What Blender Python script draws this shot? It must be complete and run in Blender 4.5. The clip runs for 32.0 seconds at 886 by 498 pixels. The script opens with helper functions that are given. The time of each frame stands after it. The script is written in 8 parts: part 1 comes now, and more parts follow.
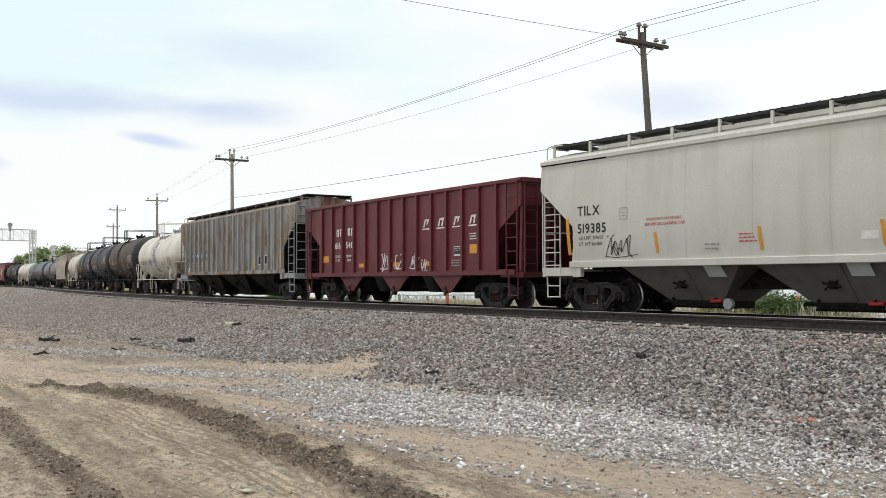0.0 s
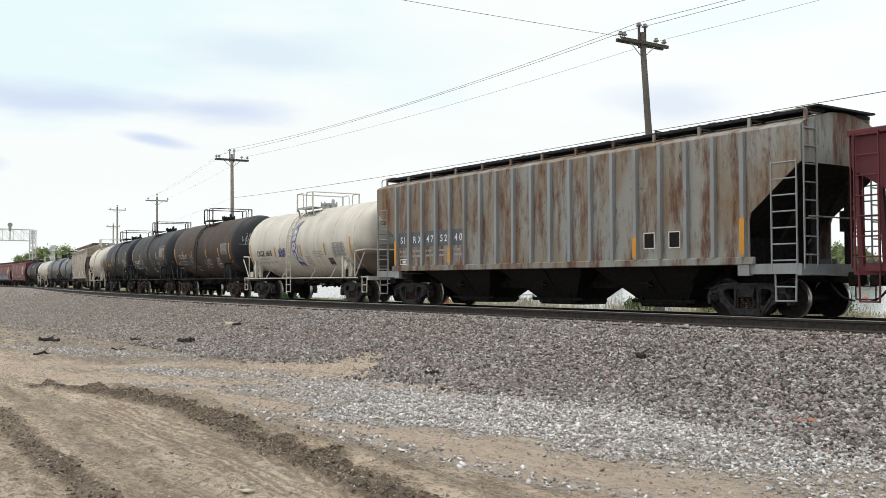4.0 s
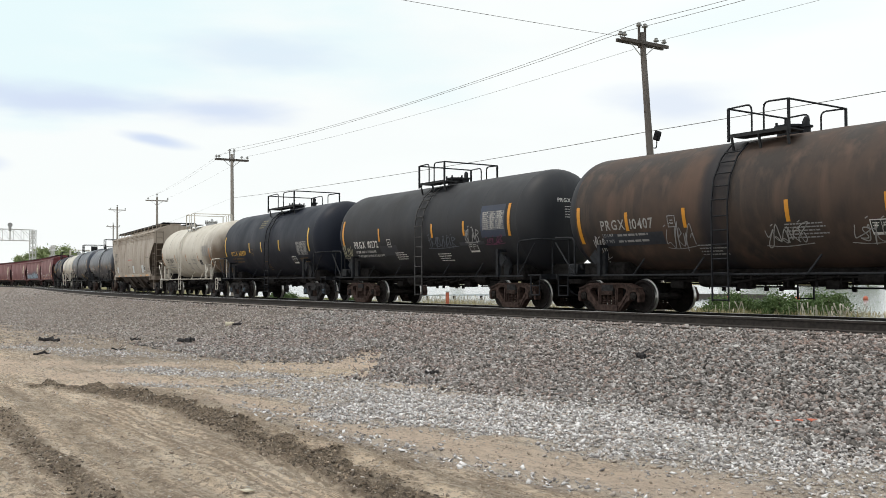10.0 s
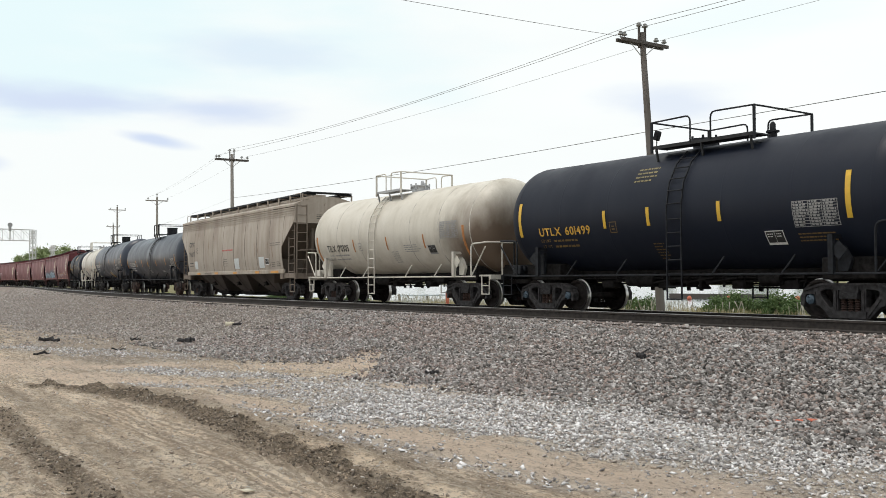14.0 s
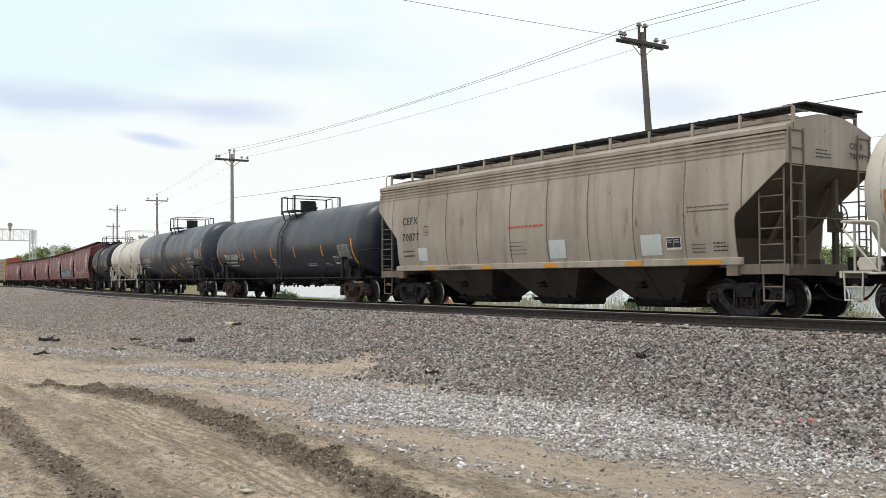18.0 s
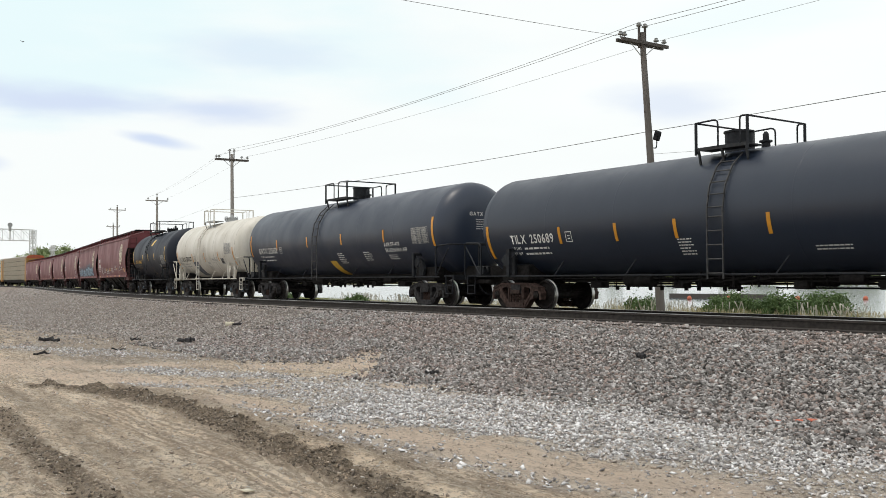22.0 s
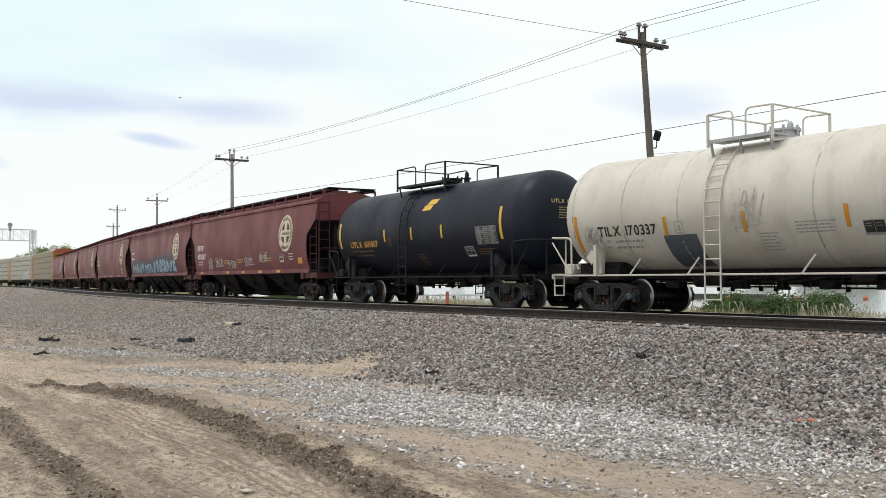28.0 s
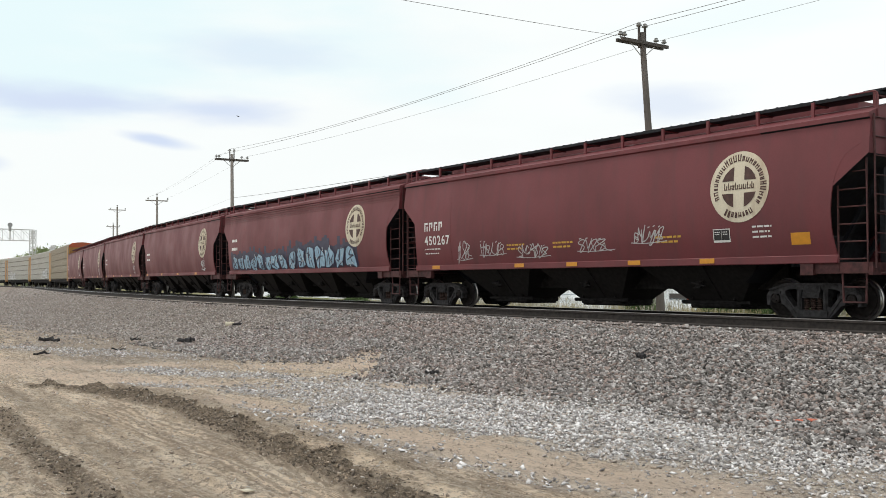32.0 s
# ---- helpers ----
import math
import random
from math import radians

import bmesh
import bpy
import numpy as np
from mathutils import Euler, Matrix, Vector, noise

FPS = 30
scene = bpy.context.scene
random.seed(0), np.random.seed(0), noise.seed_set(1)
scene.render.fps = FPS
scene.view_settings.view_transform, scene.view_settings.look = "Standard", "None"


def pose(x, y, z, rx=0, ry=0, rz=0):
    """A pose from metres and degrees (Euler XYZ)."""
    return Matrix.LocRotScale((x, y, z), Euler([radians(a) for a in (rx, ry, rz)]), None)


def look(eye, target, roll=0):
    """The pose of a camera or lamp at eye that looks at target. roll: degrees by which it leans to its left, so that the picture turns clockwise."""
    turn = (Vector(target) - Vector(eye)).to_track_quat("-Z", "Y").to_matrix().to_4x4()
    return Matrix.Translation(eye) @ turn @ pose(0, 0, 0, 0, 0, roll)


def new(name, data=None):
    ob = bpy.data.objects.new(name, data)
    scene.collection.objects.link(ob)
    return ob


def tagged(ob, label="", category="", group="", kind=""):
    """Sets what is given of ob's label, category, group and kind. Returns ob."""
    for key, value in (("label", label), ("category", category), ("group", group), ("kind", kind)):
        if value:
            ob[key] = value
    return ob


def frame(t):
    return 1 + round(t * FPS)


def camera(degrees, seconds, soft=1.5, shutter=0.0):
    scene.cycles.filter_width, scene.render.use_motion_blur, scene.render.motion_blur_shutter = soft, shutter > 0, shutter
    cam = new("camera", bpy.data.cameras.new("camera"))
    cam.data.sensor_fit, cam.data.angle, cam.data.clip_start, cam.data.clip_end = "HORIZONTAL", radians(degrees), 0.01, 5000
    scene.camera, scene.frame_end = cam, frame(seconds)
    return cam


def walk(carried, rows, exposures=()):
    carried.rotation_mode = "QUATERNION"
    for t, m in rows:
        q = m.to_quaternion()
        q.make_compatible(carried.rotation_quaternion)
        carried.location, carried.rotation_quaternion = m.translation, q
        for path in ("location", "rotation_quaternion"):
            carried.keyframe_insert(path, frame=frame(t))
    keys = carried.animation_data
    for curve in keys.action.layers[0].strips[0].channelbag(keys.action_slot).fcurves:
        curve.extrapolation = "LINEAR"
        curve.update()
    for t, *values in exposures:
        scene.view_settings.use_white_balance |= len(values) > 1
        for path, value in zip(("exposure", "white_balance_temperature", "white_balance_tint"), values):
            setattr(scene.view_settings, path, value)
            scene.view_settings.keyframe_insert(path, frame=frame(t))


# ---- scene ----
# World: z = 0 is the top of the rail under the train, x runs along the track towards the right, y away from the camera.
from functools import lru_cache

from mathutils.geometry import tessellate_polygon

cam = camera(50.03, 32.0, soft=0.8)
EYE = (0.0, 0.0, 0.81)
YAW, PITCH = radians(54.27), radians(1.943)
AIM = Vector((-math.sin(YAW) * math.cos(PITCH), math.cos(YAW) * math.cos(PITCH), math.sin(PITCH)))
STAND = look(EYE, Vector(EYE) + 10 * AIM, -0.1)
walk(cam, [(0, STAND), (32, STAND)])

# ---- sky and sun: bright thin overcast ----
SUN_EL, SUN_AZ = radians(74), radians(200)
world = bpy.data.worlds.new("sky")
scene.world = world
world.use_nodes = True


def rgb(c):
    return (*c, 1) if len(c) == 3 else c


def sky_nodes():
    nt = world.node_tree
    nt.nodes.clear()
    N, K = nt.nodes.new, nt.links.new
    out, bg = N("ShaderNodeOutputWorld"), N("ShaderNodeBackground")
    sky = N("ShaderNodeTexSky")
    sky.sky_type, sky.sun_disc, sky.sun_elevation, sky.sun_rotation = "NISHITA", False, SUN_EL, SUN_AZ
    sky.dust_density = 2.0
    co = N("ShaderNodeTexCoord")
    mp = N("ShaderNodeMapping")
    mp.inputs["Scale"].default_value = (1.6, 1.6, 6.5)
    mp.inputs["Location"].default_value = (3.1, 0.4, 0.35)
    n1, n2 = N("ShaderNodeTexNoise"), N("ShaderNodeTexNoise")
    n1.inputs["Scale"].default_value, n1.inputs["Detail"].default_value, n1.inputs["Roughness"].default_value = 1.5, 5, 0.5
    n2.inputs["Scale"].default_value, n2.inputs["Detail"].default_value = 2.1, 4
    K(co.outputs["Generated"], mp.inputs["Vector"])
    K(mp.outputs["Vector"], n1.inputs["Vector"])
    mp2 = N("ShaderNodeMapping")
    mp2.inputs["Location"].default_value = (7.3, 2.2, 5.1)
    K(mp.outputs["Vector"], mp2.inputs["Vector"])
    K(mp2.outputs["Vector"], n2.inputs["Vector"])
    tint = N("ShaderNodeMix")
    tint.data_type = "RGBA"
    tint.blend_type = "MULTIPLY"
    tint.inputs["Factor"].default_value = 1
    tint.inputs["B"].default_value = (SKY_GAIN, SKY_GAIN, SKY_GAIN, 1)
    K(sky.outputs[0], tint.inputs["A"])
    # white cloud cover with thin blue gaps
    r1 = N("ShaderNodeValToRGB")
    r1.color_ramp.elements[0].position, r1.color_ramp.elements[1].position = 0.40, 0.60
    r1.color_ramp.elements[0].color, r1.color_ramp.elements[1].color = (0.95, 0.95, 0.95, 1), (1, 1, 1, 1)
    K(n1.outputs["Fac"], r1.inputs["Fac"])
    m1 = N("ShaderNodeMix")
    m1.data_type = "RGBA"
    m1.inputs["B"].default_value = (0.985, 1.02, 1.01, 1)
    K(r1.outputs["Color"], m1.inputs["Factor"])
    K(tint.outputs["Result"], m1.inputs["A"])

    def op(kind, a, b=0.0):
        m = N("ShaderNodeMath")
        m.operation = kind
        for i, v in enumerate((a, b)):
            if isinstance(v, float):
                m.inputs[i].default_value = v
            else:
                K(v, m.inputs[i])
        return m.outputs[0]
    sep = N("ShaderNodeSeparateXYZ")
    K(co.outputs["Generated"], sep.inputs[0])
    az, el = op("ARCTAN2", sep.outputs[1], sep.outputs[0]), op("ARCSINE", sep.outputs[2])
    fray = op("SUBTRACT", n2.outputs["Fac"], 0.5)
    wisp = N("ShaderNodeTexNoise")
    wisp.inputs["Scale"].default_value, wisp.inputs["Detail"].default_value = 5.5, 5
    K(mp2.outputs["Vector"], wisp.inputs["Vector"])
    fray2 = op("SUBTRACT", wisp.outputs["Fac"], 0.5)

    def bank_of(a0, e0, wa, we, tilt, most):
        """A soft drawn-out bank of thin cloud round a heading and height, in degrees."""
        u = op("SUBTRACT", az, radians(a0))
        v = op("SUBTRACT", op("SUBTRACT", el, radians(e0)), op("MULTIPLY", u, tilt))
        v = op("ADD", v, op("MULTIPLY", fray, radians(we) * 2.4))
        u, v = op("DIVIDE", u, radians(wa)), op("DIVIDE", v, radians(we))
        d = op("SQRT", op("ADD", op("MULTIPLY", u, u), op("MULTIPLY", v, v)))
        d = op("ADD", d, op("MULTIPLY", fray2, 1.1))
        m = N("ShaderNodeMapRange")
        m.interpolation_type = "SMOOTHSTEP"
        m.inputs["From Min"].default_value, m.inputs["From Max"].default_value = 1.25, 0.15
        m.inputs["To Max"].default_value = most
        K(d, m.inputs["Value"])
        return m.outputs["Result"]

    def over(base, fac, col):
        m = N("ShaderNodeMix")
        m.data_type = "RGBA"
        m.inputs["B"].default_value = rgb(col)
        K(fac, m.inputs["Factor"])
        K(base, m.inputs["A"])
        return m.outputs["Result"]
    c = m1.outputs["Result"]
    # pale blue gaps high up, then grey-blue streaks below them
    for row in ((168, 16, 20, 6.5, 0.0, 0.85), (148, 14, 9, 3.0, 0.0, 0.5), (126, 15, 8, 2.0, 0.0, 0.4), (146, 11, 5, 1.5, 0.0, 0.4), (60, 24, 30, 9, 0.0, 0.6), (230, 22, 34, 9, 0.0, 0.6), (300, 30, 40, 9, 0.0, 0.6)):
        c = over(c, bank_of(*row), (0.79, 0.955, 0.985))
    for row in ((166.5, 10.6, 7.0, 1.15, 0.0, 0.95), (157.5, 10.0, 5.5, 1.0, 0.06, 0.9), (161.3, 8.15, 2.2, 0.42, 0.15, 1.0), (155, 13.6, 6, 1.2, 0.0, 0.45), (130.5, 10.4, 4.5, 1.1, 0.05, 0.6), (170.5, 6.4, 1.6, 0.5, 0.0, 0.6), (80, 14, 14, 1.6, 0.0, 0.7), (215, 12, 12, 1.4, 0.0, 0.8)):
        c = over(c, bank_of(*row), (0.67, 0.76, 0.93))
    K(c, bg.inputs["Color"])
    bg.inputs["Strength"].default_value = 1.0
    K(bg.outputs[0], out.inputs[0])


SKY_GAIN = 0.11
sky_nodes()
sun = new("sun", bpy.data.lights.new("sun", "SUN"))
sun.data.energy, sun.data.angle, sun.data.color = 1.5, radians(12), (1.0, 0.93, 0.84)
scene.view_settings.exposure = 0.0
SUN_WAY = Vector((math.sin(SUN_AZ) * math.cos(SUN_EL), math.cos(SUN_AZ) * math.cos(SUN_EL), math.sin(SUN_EL)))
sun.matrix_basis = look(SUN_WAY * 50, (0, 0, 0))

# ---- the line of the track: heading in degrees at stations, positive x towards the right ----
STATIONS = [-500, -260, -180, -130, -90, -60, -35, -10, 15, 300]
HEADING = [5.43, 5.43, -4.25, -9.47, -9.84, -7.36, -3.24, 0.0, 3.11, 3.11]
_S = np.arange(-480, 260, 0.5)
_H = np.radians(np.interp(_S, STATIONS, HEADING))
_X = np.concatenate([[0], np.cumsum(np.cos((_H[1:] + _H[:-1]) / 2) * 0.5)])
_Y = np.concatenate([[0], np.cumsum(np.sin((_H[1:] + _H[:-1]) / 2) * 0.5)])
_o = int(np.argmin(abs(_S)))
_X, _Y = _X - _X[_o], _Y - _Y[_o] + 19.05


def on_track(s, n=0.0, z=0.0):
    x, y, h = np.interp(s, _S, _X), np.interp(s, _S, _Y), np.interp(s, _S, _H)
    return Vector((x - n * math.sin(h), y + n * math.cos(h), z))


def track_sn(px, py):
    """Station and offset of points from the track's centre line."""
    out_s, out_n = np.empty(len(px)), np.empty(len(px))
    S, X, Y, H = _S[::4], _X[::4], _Y[::4], _H[::4]
    for a in range(0, len(px), 4000):
        b = slice(a, a + 4000)
        d = (px[b, None] - X) ** 2 + (py[b, None] - Y) ** 2
        i = d.argmin(1)
        dx, dy = px[b] - X[i], py[b] - Y[i]
        out_s[b] = S[i] + dx * np.cos(H[i]) + dy * np.sin(H[i])
        out_n[b] = -dx * np.sin(H[i]) + dy * np.cos(H[i])
    return out_s, out_n


def gone(t):
    """How far the train has run at t seconds."""
    return 5.9725 * t - 0.7367 * ((t - 16) / 16) ** 2


# ---- materials ----
def nodes_of(name):
    m = bpy.data.materials.new(name)
    m.use_nodes = True
    nt = m.node_tree
    return m, nt, nt.nodes["Principled BSDF"]


def noise_node(nt, scale, detail=4, stretch=(1, 1, 1), shift=0.0, rough=0.55):
    co, mp, n = nt.nodes.new("ShaderNodeTexCoord"), nt.nodes.new("ShaderNodeMapping"), nt.nodes.new("ShaderNodeTexNoise")
    mp.inputs["Scale"].default_value = stretch
    mp.inputs["Location"].default_value = (shift, shift * 1.7, shift * 0.6)
    n.inputs["Scale"].default_value, n.inputs["Detail"].default_value, n.inputs["Roughness"].default_value = scale, detail, rough
    nt.links.new(co.outputs["Object"], mp.inputs["Vector"])
    nt.links.new(mp.outputs["Vector"], n.inputs["Vector"])
    return n


def ramp(nt, fac, lo, hi, a=0.0, b=1.0):
    r = nt.nodes.new("ShaderNodeMapRange")
    r.inputs["From Min"].default_value, r.inputs["From Max"].default_value = lo, hi
    r.inputs["To Min"].default_value, r.inputs["To Max"].default_value = a, b
    nt.links.new(fac, r.inputs["Value"])
    return r.outputs["Result"]


def blend(nt, fac, a, b, mode="MIX"):
    m = nt.nodes.new("ShaderNodeMix")
    m.data_type, m.blend_type = "RGBA", mode
    for key, v in (("Factor", fac), ("A", a), ("B", b)):
        if isinstance(v, (tuple, list)):
            m.inputs[key].default_value = rgb(v)
        elif isinstance(v, float):
            m.inputs[key].default_value = v
        else:
            nt.links.new(v, m.inputs[key])
    return m.outputs["Result"]


def bump(nt, p, height, strength, dist=0.01):
    b = nt.nodes.new("ShaderNodeBump")
    b.inputs["Strength"].default_value, b.inputs["Distance"].default_value = strength, dist
    nt.links.new(height, b.inputs["Height"])
    nt.links.new(b.outputs["Normal"], p.inputs["Normal"])


def plain(name, col, rough=0.6, metal=0.0, vary=0.12, scale=9.0, bumpy=0.15, gloss=0.5):
    m, nt, p = nodes_of(name)
    n = noise_node(nt, scale, 5)
    dark = tuple(c * (1 - 2 * vary) for c in col)
    light = tuple(min(1, c * (1 + vary)) for c in col)
    nt.links.new(blend(nt, ramp(nt, n.outputs["Fac"], 0.3, 0.7), dark, light), p.inputs["Base Color"])
    p.inputs["Roughness"].default_value, p.inputs["Metallic"].default_value = rough, metal
    p.inputs["Specular IOR Level"].default_value = gloss
    if bumpy:
        bump(nt, p, n.outputs["Fac"], bumpy, 0.005)
    return m


def weathered(name, col, dirt, rust=None, dirt_amount=0.5, rust_amount=0.0, streak=1.0, rough=0.5, shift=0.0, gloss=0.4, spill=None, belt=None):
    """Paint on steel: blotches, streaks that run down, rust patches, road dirt that thickens towards the bottom edge."""
    m, nt, p = nodes_of(name)
    big = noise_node(nt, 0.9, 5, (1, 1, 0.6), shift)
    run = noise_node(nt, 3.2, 4, (1, 1, 0.07), shift + 3)
    fine = noise_node(nt, 26, 4, (1, 1, 1), shift + 5)
    c = blend(nt, ramp(nt, fine.outputs["Fac"], 0.3, 0.7), tuple(v * 0.93 for v in col), tuple(min(1, v * 1.05) for v in col))
    a = ramp(nt, big.outputs["Fac"], 0.42, 0.72, 0.0, dirt_amount)
    c = blend(nt, a, c, dirt)
    s = ramp(nt, run.outputs["Fac"], 0.5, 0.74, 0.0, dirt_amount * streak)
    c = blend(nt, s, c, dirt)
    if rust:
        r0 = noise_node(nt, 2.6, 8, (1, 1, 0.22), shift + 9, 0.72)
        c = blend(nt, ramp(nt, r0.outputs["Fac"], 0.62 - 0.3 * rust_amount, 0.72 - 0.22 * rust_amount, 0.0, 0.92), c, rust)
        r1 = noise_node(nt, 11, 6, (1, 1, 0.35), shift + 11, 0.7)
        c = blend(nt, ramp(nt, r1.outputs["Fac"], 0.66 - 0.1 * rust_amount, 0.7, 0.0, 0.8), c, tuple(v * 0.55 for v in rust))
    if belt:
        # drips from the top platform darken a belt round the shell
        x0, wide, col2 = belt
        co, sep = nt.nodes.new("ShaderNodeTexCoord"), nt.nodes.new("ShaderNodeSeparateXYZ")
        nt.links.new(co.outputs["Object"], sep.inputs[0])
        ops = []
        for kind, v in (("SUBTRACT", x0), ("ABSOLUTE", 0.0), ("DIVIDE", wide)):
            m_ = nt.nodes.new("ShaderNodeMath")
            m_.operation, m_.inputs[1].default_value = kind, v
            nt.links.new(ops[-1].outputs[0] if ops else sep.outputs[0], m_.inputs[0])
            ops.append(m_)
        ad = nt.nodes.new("ShaderNodeMath")
        ad.operation = "ADD"
        nt.links.new(ops[-1].outputs[0], ad.inputs[0])
        nt.links.new(ramp(nt, big.outputs["Fac"], 0.25, 0.75, -0.5, 0.5), ad.inputs[1])
        c = blend(nt, ramp(nt, ad.outputs[0], 1.3, 0.5, 0.0, 0.85), c, col2)
    if spill:
        # a spill that ran down one end, with a ragged edge
        x0, x1, z0, z1, col2 = spill
        co, sep, ml = nt.nodes.new("ShaderNodeTexCoord"), nt.nodes.new("ShaderNodeSeparateXYZ"), nt.nodes.new("ShaderNodeMath")
        nt.links.new(co.outputs["Object"], sep.inputs[0])
        ml.operation = "MULTIPLY"
        nt.links.new(ramp(nt, sep.outputs[0], x0, x1), ml.inputs[0])
        nt.links.new(ramp(nt, sep.outputs[2], z0, z1), ml.inputs[1])
        ad = nt.nodes.new("ShaderNodeMath")
        ad.operation = "ADD"
        nt.links.new(ml.outputs[0], ad.inputs[0])
        nt.links.new(ramp(nt, big.outputs["Fac"], 0.25, 0.75, -0.2, 0.2), ad.inputs[1])
        c = blend(nt, ramp(nt, ad.outputs[0], 0.12, 0.75, 0.0, 0.93), c, col2)
    nt.links.new(c, p.inputs["Base Color"])
    nt.links.new(ramp(nt, big.outputs["Fac"], 0.3, 0.7, rough - 0.08, rough + 0.15), p.inputs["Roughness"])
    p.inputs["Specular IOR Level"].default_value = gloss
    bump(nt, p, big.outputs["Fac"], 0.12, 0.03)
    return m


